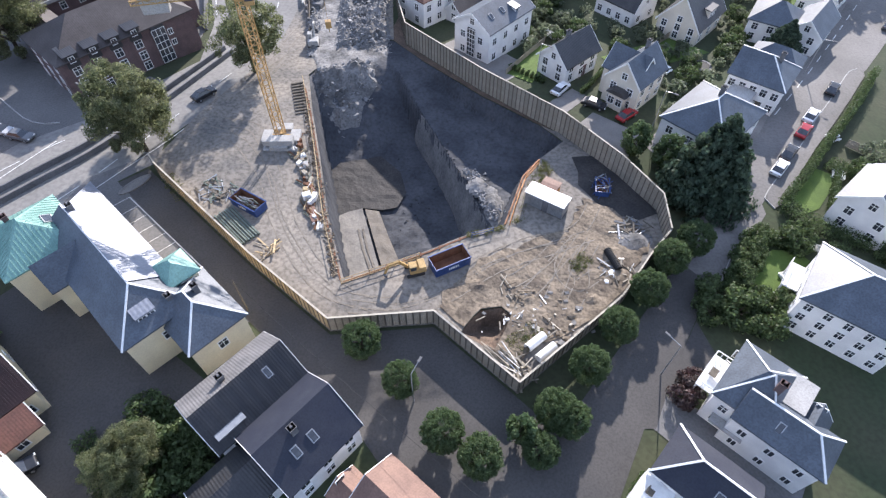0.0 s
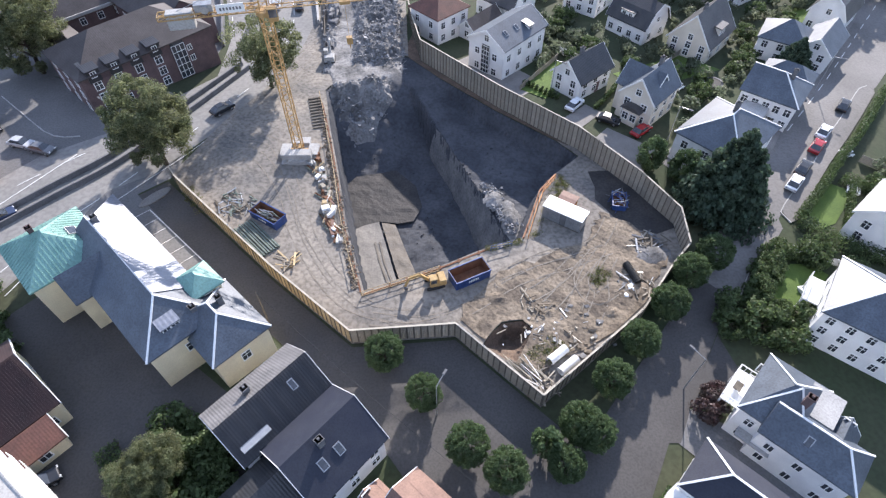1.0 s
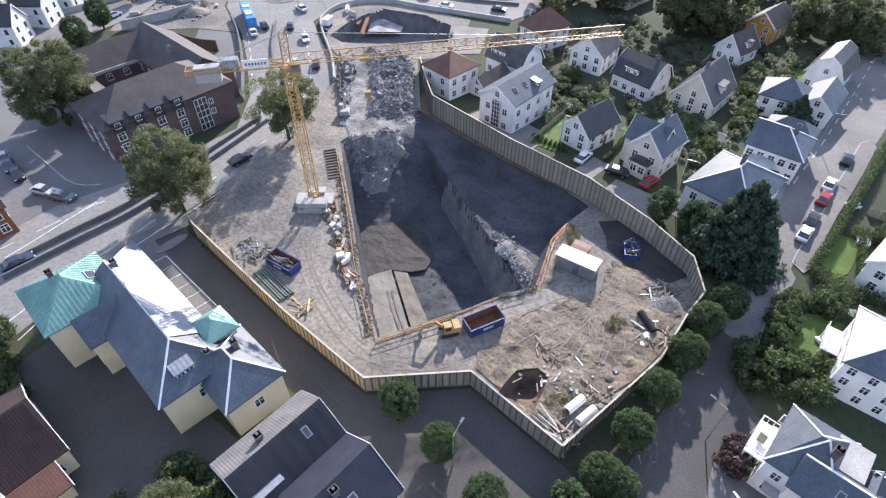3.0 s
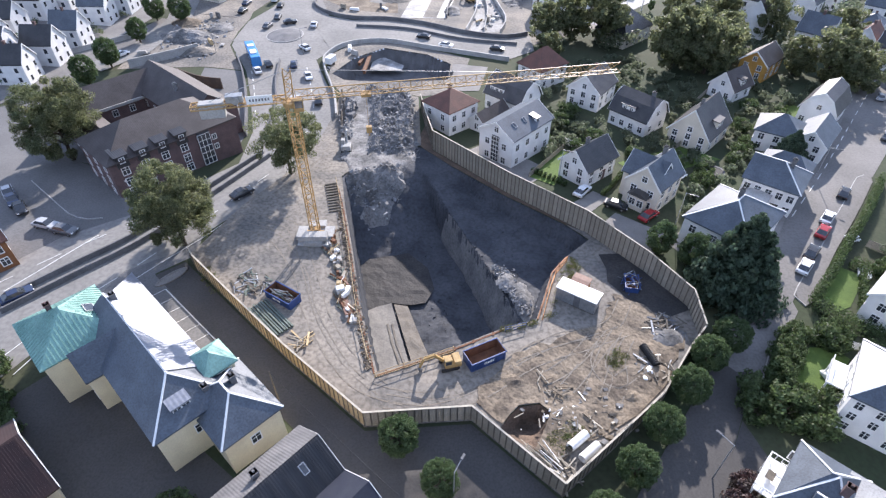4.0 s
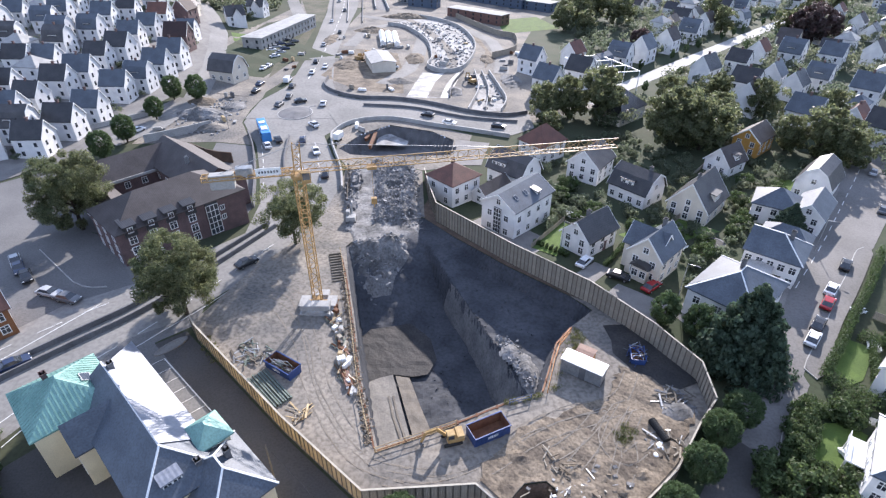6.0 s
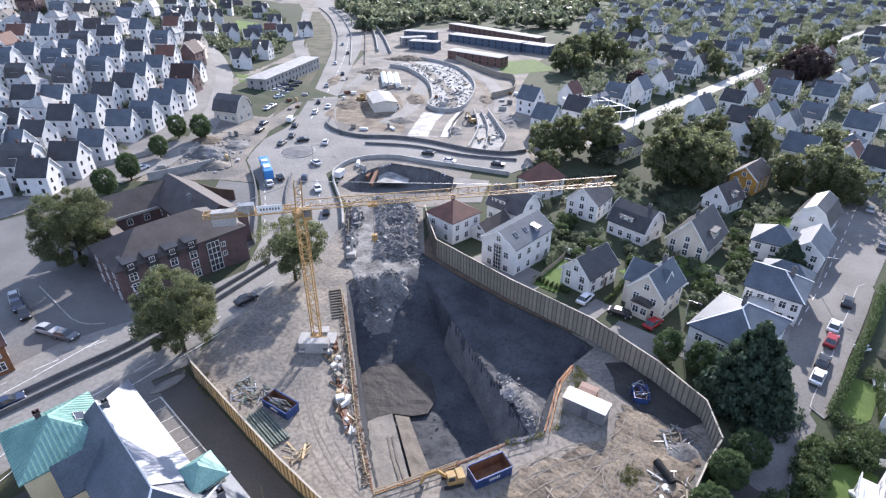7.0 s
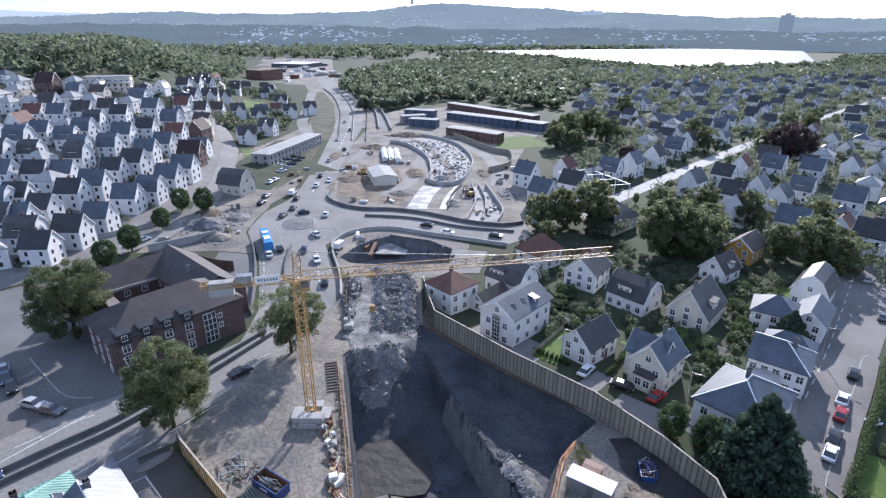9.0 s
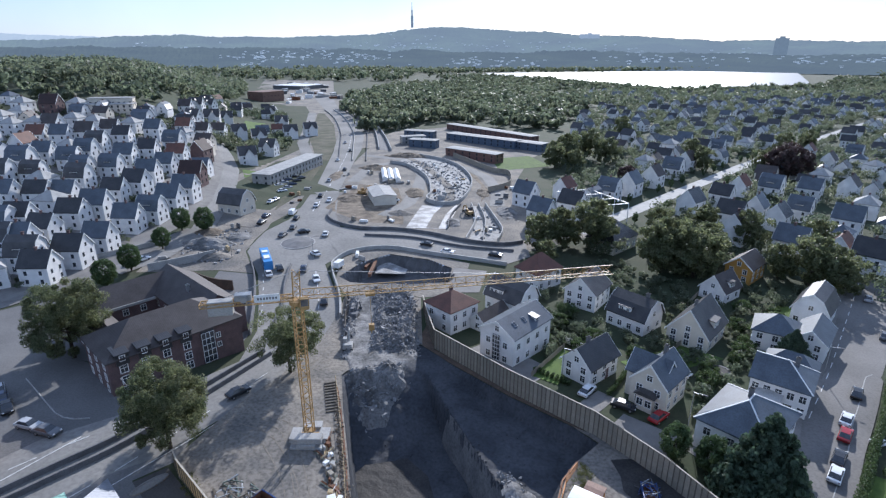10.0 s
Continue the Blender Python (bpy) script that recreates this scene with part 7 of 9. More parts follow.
# ---- rubble ----
HAUL = [(-23.5, 85.5), (-20.0, 89.6), (-15.6, 94.0), (-11.0, 95.4), (-7.4, 94.6)]
HAUL_UP = [(-16.6, 94.4), (-17.2, 105.0), (-18.4, 119.0), (-20.0, 127.0)]


def off_track(x, y):
    """Distance to the haul track and its branch."""
    p = Vector((x, y))
    best = 99.0
    for way in (HAUL, HAUL_UP):
        for a, b in zip(way, way[1:]):
            a, b = Vector(a), Vector(b)
            k = max(0.0, min(1.0, (p - a).dot(b - a) / (b - a).length_squared))
            best = min(best, (p - a - (b - a) * k).length)
    return best


rub = Form()
xs0, ys0, cell = -24.0, 74.0, 0.6
idx = {}
AREA = [(-17.6, 83), (-14.0, 78.5), (-9.4, 81), (-4.2, 95), (-4.2, 103), (-4.8, 112), (-6.0, 127), (-20, 131), (-24, 124), (-23.0, 104), (-21.5, 95)]
for i in range(36):
    for j in range(98):
        x, y = xs0 + i * cell, ys0 + j * cell
        if inside((x, y), AREA):
            d = min(1.0, edge_distance((x, y), AREA) / 2.5)
            low = 0.0
            if inside((x, y), PIT):
                low = pit_depth(x, y) * min(1.0, edge_distance((x, y), PIT) / 1.2)
            z = terrain_z(x, y) + 0.34 - low - 1.3 * (1 - d) + d * (0.12 + 0.88 * ease(1.3, 3.6, off_track(x, y))) * (0.55 + 0.5 * ease(99, 104, y) + 1.35 * noise.fractal(Vector((x * 0.24, y * 0.24, 9)), 0.9, 2.1, 5) + 0.75 * noise.fractal(Vector((x * 1.1, y * 1.1, 2)), 0.9, 2.1, 3))
            idx[i, j] = len(rub.v)
            rub.v.append((x, y, z))
for (i, j) in idx:
    q = [idx.get(c) for c in ((i, j), (i + 1, j), (i + 1, j + 1), (i, j + 1))]
    if None not in q:
        rub.f.append(tuple(q))
structure(new("rubble_slope", rub.mesh("rubble_slope", RUBBLE)), "heaped grey blasted rubble at the head of the pit", "rubble")


def stones(name, n, place, size, seed, label, mat=None):
    """Many broken stones as one scatter."""
    r = random.Random(seed)
    f = Form()
    for _ in range(n):
        x, y, z = place(r)
        s = size * r.uniform(0.4, 1.4)
        m = pose(x, y, z, r.uniform(-40, 40), r.uniform(-40, 40), r.uniform(0, 360))
        k = len(f.v)
        f.box(-s, s, -s * 0.75, s * 0.75, -s * 0.5, s * 0.6, m)
        c = m.translation
        f.v[k:] = [tuple(c + (Vector(p) - c) * r.uniform(0.6, 1.15)) for p in f.v[k:]]
    return tagged(new(name, f.mesh(name, mat or STONE)), label, "stones", kind="stuff")


def on_rubble(r):
    while True:
        x, y = r.uniform(-24, -4), r.uniform(75, 130)
        if inside((x, y), AREA) and off_track(x, y) > 1.8 and (y > 98 or r.random() < 0.3):
            i, j = round((x - xs0) / cell), round((y - ys0) / cell)
            if (i, j) in idx:
                return x, y, rub.v[idx[i, j]][2] + 0.05


mound(12.4, 57.6, 1.6, 4.2, 1.4, RUBBLE, "tipped rubble along the shelf edge", 5.5, 0.4, -2.1)
mound(10.4, 62.2, 1.6, 2.6, 1.1, RUBBLE, "tipped rubble along the shelf edge", 6.5, 0.4, -2.5)
stones("shelf_stones", 260, lambda r: (lambda x, y: (x, y, terrain_z(x, y) - pit_depth(x, y) + 0.3 + r.random() * 0.7))(*(lambda y: (shelf_edge(y) + 0.3 + abs(r.gauss(0, 1.2)) + 0.5, y))(r.uniform(54.5, 66))), 0.22, 12, "broken pale stones along the shelf edge")
scrap_rng = random.Random(33)
f = Form()
for k in range(380):
    x, y, z = on_rubble(scrap_rng)
    a, ln = scrap_rng.gauss(0.5, 0.7), scrap_rng.uniform(0.5, 1.7)
    rise = scrap_rng.uniform(-0.1, 0.75)
    f.beam((x, y, z - 0.1), (x + ln * math.cos(a), y + ln * math.sin(a), z + rise), scrap_rng.uniform(0.05, 0.14), scrap_rng.uniform(0.04, 0.09))
tagged(new("demolition_scrap", f.mesh("demolition_scrap", STONE)), "grey splintered beams and bars sticking out of the rubble", "scrap", kind="stuff")
def along_edge(r):
    q = r.random()
    x, y = -18.4 + 9.6 * q + r.gauss(-0.45, 0.3), 82.0 - 39.0 * q ** 0.96
    return x, y, terrain_z(x, y) + 0.22


stones("edge_spoil", 420, along_edge, 0.17, 41, "brown earth clods and scraps along the pit edge", MUD)
stones("edge_scraps", 130, along_edge, 0.13, 42, "pale scraps of board along the pit edge", BOARD)
stones("rock_slabs", 90, on_rubble, 0.42, 26, "big pale broken slabs on the rubble", STONE)
stones("loose_stones", 1500, on_rubble, 0.20, 6, "broken grey boulders over the rubble")
stones("pit_stones", 200, lambda r: (lambda x, y: (x, y, terrain_z(x, y) - 0.1 - pit_depth(x, y) + 0.1))(r.uniform(-10, 16), r.uniform(58, 84)), 0.13, 8, "small stones on the pit floor and shelf", ROCK)
stones("bank_stones", 150, lambda r: (lambda x, y: (x, y, terrain_z(x, y) + 0.15))(r.uniform(-80, -63), r.uniform(145, 174)), 0.35, 9, "earth and stones on the bank")


TROUGH = [(12.4, 212), (16.8, 212), (19.0, 196), (20.2, 181), (17.6, 172), (8.8, 171.5), (12.6, 192)]


def on_works(r):
    while True:
        area = (ring, TROUGH, ring)[r.randrange(3)]
        x, y = r.uniform(-30, 20), r.uniform(172, 303)
        if inside((x, y), area):
            return x, y, terrain_z(x, y) + 0.3


stones("works_litter", 300, on_works, 0.4, 15, "formwork and litter on the ramp floor", CONCRETE)
stones("dark_litter", 260, on_works, 0.34, 16, "dark formwork and steel on the ramp floor", DARK_CONCRETE)


# ---- vehicles ----
car_parts = {}


def car(x, y, yaw, colour, label, van=False):
    """A saloon or van: body, glasshouse, roof, lamps and wheels."""
    t = thing("van" if van else "car", label, "van" if van else "car", stand(x, y, yaw, 0.10), "vehicles")
    key = (colour, van)
    if key not in car_parts:
        paint = PAINTS[colour]
        if van:
            body = [(-2.3, 0.32), (2.2, 0.32), (2.35, 0.8), (2.2, 1.05), (1.55, 1.2), (1.0, 1.95), (-2.25, 2.0), (-2.35, 0.9)]
            glass = [(1.62, 1.18), (1.1, 1.9), (0.25, 1.9), (0.25, 1.15)]
        else:
            body = [(-2.05, 0.35), (2.05, 0.35), (2.15, 0.62), (2.0, 0.82), (1.1, 0.95), (-1.6, 1.0), (-2.1, 0.9), (-2.15, 0.6)]
            glass = [(1.15, 0.93), (0.35, 1.40), (-1.0, 1.43), (-1.75, 0.97)]
        def hull(pts, w0, w1, cut):
            n = len(pts)
            zs = [p[1] for p in pts]
            lo, hi = min(zs), max(zs)
            f = Form()
            f.v = [(p[0], s * (w0 + (w1 - w0) * (p[1] - lo) / (hi - lo)), p[1]) for s in (-1, 1) for p in pts]
            f.f = [(i, (i + 1) % n, n + (i + 1) % n, n + i) for i in range(n)] + [tuple(range(n))[::-1], tuple(range(n, 2 * n))]
            return f
        b = hull(body, 0.90, 0.86 if not van else 0.84, 0).mesh("body", paint, 0.06)
        g = hull(glass, 0.80, 0.62, 0) if not van else hull(glass, 0.88, 0.87, 0)
        g = g.mesh("glasshouse", GLASS, 0.02)
        rf = Form().box(-0.98, 0.36, -0.62, 0.62, 1.40, 1.47).mesh("roof", paint, 0.03)
        wf = Form()
        wf.tube((0, -0.1, 0), (0, 0.1, 0), 0.32, 0.32, 14)
        rim = Form().tube((0, -0.11, 0), (0, 0.11, 0), 0.19, 0.19, 10).mesh("rim", STEEL)
        hl = Form().box(1.98, 2.14, -0.78, -0.45, 0.62, 0.78).mesh("headlight", TRIM, 0.02)
        tl = Form().box(-2.14, -2.02, -0.80, -0.55, 0.68, 0.85).mesh("tail_light", RED_TILE, 0.02)
        car_parts[key] = (b, g, rf, wf.mesh("wheel", BLACK), rim, hl, tl)
    b, g, rf, wh, rim, hl, tl = car_parts[key]
    body = part("body", b, None, t)
    part("glasshouse", g, None, t)
    if not van:
        part("roof", rf, None, t)
    for wx in (-1.3, 1.3):
        for wy in (-0.8, 0.8):
            w = part("wheel", wh, None, t, m=pose(wx, wy, 0.32))
            if y < 95:
                part("rim", rim, None, w)
    for s in (0, 1.23) if y < 180 else ():
        part("headlight", hl, None, body, m=pose(0, s, 0))
        part("tail_light", tl, None, body, m=pose(0, s + 0.06 * (s > 0), 0))
    return t


def paint(name, c):
    return material(name, c, tuple(v * 0.9 for v in c), 1.0, 0.25, 0.0, spec=0.6, detail=0.05)


PAINTS = {"white": paint("white_car_paint", (0.75, 0.76, 0.77)), "silver": paint("silver_car_paint", (0.42, 0.43, 0.45)), "black": paint("black_car_paint", (0.02, 0.021, 0.024)), "red": paint("red_car_paint", (0.32, 0.02, 0.025)), "blue": paint("dark_blue_car_paint", (0.03, 0.045, 0.09)), "grey": paint("grey_car_paint", (0.13, 0.135, 0.145))}
street_cars = ((26.2, 84.0, 50, "white"), (31.4, 79.6, -30, "black"), (36.4, 76.6, 40, "red"), (75.6, 84.4, 50, "black"), (68.2, 76.6, 47, "white"), (65.2, 72.6, 47, "red"), (60.5, 67.2, 47, "black"), (57.6, 63.7, 47, "white"), (-35.6, 80.8, 50, "black"), (-60.4, 55.0, 45, "blue"), (-65.1, 71.2, -15, "silver"), (-61.3, 69.8, -15, "grey"), (-76.7, 80.3, -50, "silver"), (-74.6, 78.0, -50, "blue"), (-71.8, 75.6, -50, "black"), (-29.5, 12.5, 60, "white"), (-38.5, 18.6, 40, "black"))
roundabout_cars = ((-47.4, 137.2, 115, "white"), (-45.6, 141.5, 115, "black"), (-38.9, 141.5, 100, "blue"), (-33.8, 134.3, -70, "white"), (-38.2, 153.4, 130, "white"), (-38.9, 172, 95, "white"), (-52.6, 170.2, 80, "grey"), (-46.6, 174.0, 20, "black"), (-34.0, 121.0, 95, "silver"), (-28.9, 120.6, 100, "black"), (-5.1, 164.5, 160, "black"), (1.5, 158.0, -20, "white"), (16.2, 156.5, -18, "black"), (-53.0, 189.5, 92, "black"), (-51.4, 178.5, 92, "grey"), (-63.6, 183.2, 80, "black"), (-86, 146, 60, "white"), (110, 128, 52, "silver"), (99, 108, 50, "grey"))
far_cars = ((-49.5, 207, 92, "white"), (-51, 222, 92, "black"), (-46, 215, -88, "white"), (-53, 250, 94, "silver"), (-50, 275, 94, "black"), (-58, 300, 95, "white"), (-64, 360, 98, "silver"), (-56, 330, -82, "black"), (-73.2, 239.1, 35, "white"), (-72.6, 244.5, 35, "silver"), (-72.0, 250.1, 35, "blue"), (-71.7, 257.1, 35, "black"), (-71.4, 263.3, 35, "grey"), (-69.0, 229.2, 35, "white"), (-68.4, 235.2, 35, "silver"), (-68.0, 241.5, 35, "blue"), (-67.4, 248.1, 35, "black"), (-67.2, 255.0, 35, "grey"), (-68.6, 211.1, 80, "white"), (-67.7, 214.6, 80, "silver"), (-64.5, 191.3, 80, "blue"))
for x, y, yaw, c in street_cars + roundabout_cars + far_cars:
    car(x, y, yaw, c, "dark car parked on asphalt" if c in ("black", "blue", "grey") and y < 90 else c + " car on the asphalt")
for x, y, yaw, c in ((-56, 196, 85, "white"), (-81, 183, 120, "blue"), (-20, 216, 30, "white")):
    car(x, y, yaw, c, c + " panel van on the road", True)

bus = thing("bus", "light blue city bus near the roundabout", "bus", stand(-50.4, 145.4, 113, 0.1))
f = Form().section([(-1.22, 0.4), (1.22, 0.4), (1.25, 1.2), (1.2, 3.0), (-1.2, 3.0), (-1.25, 1.2)], -6.2, 6.2)
body = part("body", f, SKY_BLUE, bus, bevel=0.1)
part("roof_unit", Form().box(-3.8, -1.2, -0.8, 0.8, 3.0, 3.25), TRIM, bus)
part("roof_unit", Form().box(1.5, 3.2, -0.8, 0.8, 3.0, 3.2), TRIM, bus)
for s in (-1, 1):
    for i in range(8):
        part("side_window", Form().box(-5.7 + i * 1.42, -4.5 + i * 1.42, s * 1.245 - 0.02, s * 1.245 + 0.02, 1.45, 2.55), GLASS, body)
part("windscreen", Form().box(6.17, 6.23, -1.0, 1.0, 1.2, 2.7), GLASS, body)
for wx in (-3.6, 4.0):
    for s in (-1, 1):
        part("wheel", Form().tube((wx, s * 1.02, 0.48), (wx, s * 1.27, 0.48), 0.48, 0.48, 14), BLACK, bus)


def street_lamp(x, y, yaw, h=7.0):
    t = thing("street_lamp", "grey steel street lamp with curved arm", "street lamp", stand(x, y, yaw))
    part("pole", Form().tube((0, 0, -0.3), (0, 0, h), 0.09, 0.05, 8).tube((0, 0, h), (1.6, 0, h + 0.25), 0.05, 0.04, 6), STEEL, t)
    part("lamp_head", Form().box(1.4, 2.1, -0.14, 0.14, h + 0.18, h + 0.32), DARK_CONCRETE, t, bevel=0.03)


for x, y, yaw in ((30.0, 29.4, 130), (73.5, 90.5, -40), (-49.5, 73.0, 140), (1.2, 26.2, 60), (22.5, 88.2, -45), (40.5, 74.5, -45), (-38, 150, 0), (-62, 150, 0)):
    street_lamp(x, y, yaw)


# ---- small things in gardens and on the works ----
t = thing("trampoline", "round garden trampoline with grey rim", "trampoline", stand(54.2, 92.0))
n = 20
part("rim", Form().add([(r * math.cos(2 * math.pi * i / n), r * math.sin(2 * math.pi * i / n), z) for r, z in ((1.5, 0.75), (1.9, 0.75), (1.9, 0.85), (1.5, 0.85)) for i in range(n)], [(k * n + i, k * n + (i + 1) % n, ((k + 1) % 4) * n + (i + 1) % n, ((k + 1) % 4) * n + i) for k in range(4) for i in range(n)]), DARK_CONCRETE, t)
part("mat", Form().tube((0, 0, 0.78), (0, 0, 0.8), 1.5, 1.5, 20), BLACK, t)
for k in range(4):
    part("leg", Form().beam((1.7 * math.cos(k * 1.57), 1.7 * math.sin(k * 1.57), 0), (1.7 * math.cos(k * 1.57), 1.7 * math.sin(k * 1.57), 0.76), 0.06), STEEL, t)
for x, y, yaw in ((47.2, 91.0, 40), (69.6, 71.2, 20), (33.0, 101.5, 50), (50.5, 43.0, 10), (66.5, 62.5, 60), (41.0, 118.5, 30)):
    t = thing("garden_table", "white garden table with benches", "table", stand(x, y, yaw, 0.1), "garden furniture")
    part("tabletop", Form().box(-0.9, 0.9, -0.45, 0.45, 0.7, 0.75), TRIM, t)
    for s in (-1, 1):
        part("bench", Form().box(-0.9, 0.9, s * 0.8 - 0.15, s * 0.8 + 0.15, 0.4, 0.45), TRIM, t)
        part("leg", Form().box(s * 0.7 - 0.05, s * 0.7 + 0.05, -0.9, 0.9, 0, 0.42).box(s * 0.7 - 0.05, s * 0.7 + 0.05, -0.05, 0.05, 0.4, 0.7), TRIM, t)


def garden_fence(a, b, h, mat, label):
    t = thing("garden_fence", label, "fence")
    a, b = Vector(a), Vector(b)
    n = max(2, int((b - a).length / 1.8))
    ang = math.degrees(math.atan2((b - a).y, (b - a).x))
    w = (b - a).length / n
    me = Form()
    for k in range(6):
        me.box(-w / 2, w / 2, -0.02, 0.02, 0.1 + k * h / 6, 0.1 + (k + 0.86) * h / 6)
    me = me.mesh("slat_panel", mat)
    po = Form().box(-0.05, 0.05, -0.05, 0.05, -0.2, h + 0.1).mesh("post", mat)
    for i in range(n + 1):
        p = a.lerp(b, i / n)
        part("post", po, None, t, m=pose(p.x, p.y, terrain_z(p.x, p.y), 0, 0, ang))
        if i < n:
            p = a.lerp(b, (i + 0.5) / n)
            part("slat_panel", me, None, t, m=pose(p.x, p.y, terrain_z(p.x, p.y), 0, 0, ang))


garden_fence((17.0, 89.4), (25.8, 101.5), 1.2, BOARD, "low grey slatted fence beside the lawn")
garden_fence((26.0, 104.5), (34.5, 96.0), 1.5, WHITE, "white slatted fence between gardens")
garden_fence((44, 97), (54, 106), 1.4, BOARD, "grey slatted fence between gardens")
garden_fence((61.5, 124), (70, 134), 1.3, BOARD, "grey slatted fence beside the drive")
garden_fence((71, 69.5), (84, 58.0), 1.4, BOARD, "grey slatted fence between hedged gardens")
garden_fence((51.4, 50.4), (60.0, 46.0), 1.2, WHITE, "white picket fence beside the lawn")
wire = thing("overhead_cable", "thin dark cable strung along the street", "cable")
pts = [Vector((-19.5 + 27.5 * k / 12, 38.0 - 24.0 * k / 12, 7.0 - 1.2 * math.sin(math.pi * k / 12))) for k in range(13)]
f = Form()
for a, b in zip(pts, pts[1:]):
    f.beam(a, b, 0.028)
part("cable", f, BLACK, wire)
for p in (pts[0], pts[-1]):
    part("pole", Form().tube((p.x, p.y, terrain_z(p.x, p.y) - 0.3), (p.x, p.y, p.z + 0.2), 0.11, 0.08, 8), POST, wire)

works = random.Random(23)
spots = [(-8, 290), (0, 285), (6, 262), (9, 245), (4, 228), (-2, 219), (-4, 236), (-5, 262), (12, 205), (16, 196), (15, 184), (13, 178), (-42, 232), (-40, 238), (-30, 240), (-18, 252), (-26, 246), (-60, 214), (-63, 226), (-61, 236), (-22, 190), (-30, 188), (22, 222), (26, 232), (28, 248), (-44, 262), (-38, 270), (-78, 148), (-70, 176), (-64, 158), (-20, 147), (-24, 153), (2, 140), (-9, 134), (-26, 141)]
for x0, y0 in spots:
    for k in range(2):
        x, y = x0 + works.uniform(-4, 4), y0 + works.uniform(-4, 4)
        if inside((x, y), DIP):
            continue
        t = thing("material_stack", "small stack of material on the works", "stack", stand(x, y, works.uniform(0, 180), 0.15), "stacks on the works")
        L, W, H = works.uniform(0.8, 3.2), works.uniform(0.5, 1.2), works.uniform(0.3, 1.5)
        part("pallet_load", Form().box(-L / 2, L / 2, -W / 2, W / 2, 0.1, H).box(-L / 2 + 0.1, L / 2 - 0.2, -W / 2 + 0.05, W / 2 - 0.1, H, H + 0.2), works.choice((TRIM, CONCRETE, BOARD, STEEL, DARK_CONCRETE, CONCRETE, RUSTY, NEW_WOOD, TRIM)), t)
        part("bearer", Form().box(-L / 2, L / 2, -0.1, 0.1, -0.2, 0.1), POST, t)
structure(sheet("haul_road", ribbon([(-42, 250), (-38, 285), (-28, 297), (-16, 290), (-10, 268), (-11, 240), (-14, 215), (-22, 196)], 6, 0), PALE_ROAD, 0.13, 3.0), "pale dusty haul road round the works", "road")
structure(sheet("haul_road", ribbon([(22, 214), (25, 240), (22, 268), (12, 290), (-8, 304), (-30, 310), (-46, 318)], 6, 0), PALE_ROAD, 0.13, 3.0), "pale dusty haul road round the works", "road")
structure(sheet("soil_patch", [(-46, 205), (-30, 188), (-14, 186), (-16, 214), (-20, 240), (-38, 246)], MUD, 0.09, 4.0), "brown bare soil on the works", "ground")
structure(sheet("soil_patch", [(16, 220), (21, 240), (17, 270), (12, 282), (18, 250)], MUD, 0.09, 4.0), "brown bare soil on the works", "ground")
structure(sheet("soil_patch", [(-64, 200), (-60, 230), (-64, 285), (-74, 330), (-70, 300), (-70, 240)], DRY, 0.09, 4.0), "dry grassy verge beside the carriageway", "ground")
excavator(-34, 226, 40, 1.0, label="yellow excavator on the road works")
excavator(10, 200, 120, 0.9, YELLOW, label="yellow excavator beside the trough")


# ---- suburbs ----
def small_house(style, L, W, e, r, wall, roofm, label, wing=0, side=2, gable=2, shed=0.0, plain=False):
    """A suburban timber house; it shows its gable along +x and its long front along -y."""
    h = thing("house", label, "house", pose(0, -300, 0), "white suburban houses")
    b, rf = block(h, style, L, W, e, r, wall, roofm, side=side, gable=gable, storeys=2 if e > 4 else 1, fine=False, barge=not plain, w=0.9, h=1.2, sides=(1, 1, 0, 0), o=0.25)
    if wing > 0:
        part("wing", wall_form("gable", W * 0.8, wing, e, r - 0.8), wall, h, m=pose(0.6, -1.0, 0, 0, 0, 90))
        part("wing_roof", roof_form("gable", W * 0.8, wing, e, r - 0.8), roofm, h, m=pose(0.6, -1.0, 0, 0, 0, 90))
    if shed:
        d = part("dormer", Form().box(-shed / 2, shed / 2, -W / 2 + 0.5, -0.6, e + 0.2, e + 1.9), wall, h)
        part("dormer_roof", Form().section([(-W / 2 + 0.2, e + 1.85), (-0.2, e + 2.35), (-0.2, e + 2.5), (-W / 2 + 0.2, e + 2.02)], -shed / 2 - 0.2, shed / 2 + 0.2), roofm, d)
        part("pane", Form().box(-shed / 2 + 0.3, shed / 2 - 0.3, -W / 2 + 0.46, -W / 2 + 0.52, e + 0.7, e + 1.6), GLASS, d)
    part("chimney", Form().box(-0.3, 0.3, -0.3, 0.3, r - 0.6, r + 0.9).box(-0.38, 0.38, -0.38, 0.38, r + 0.72, r + 0.9), BRICK, h)
    return h


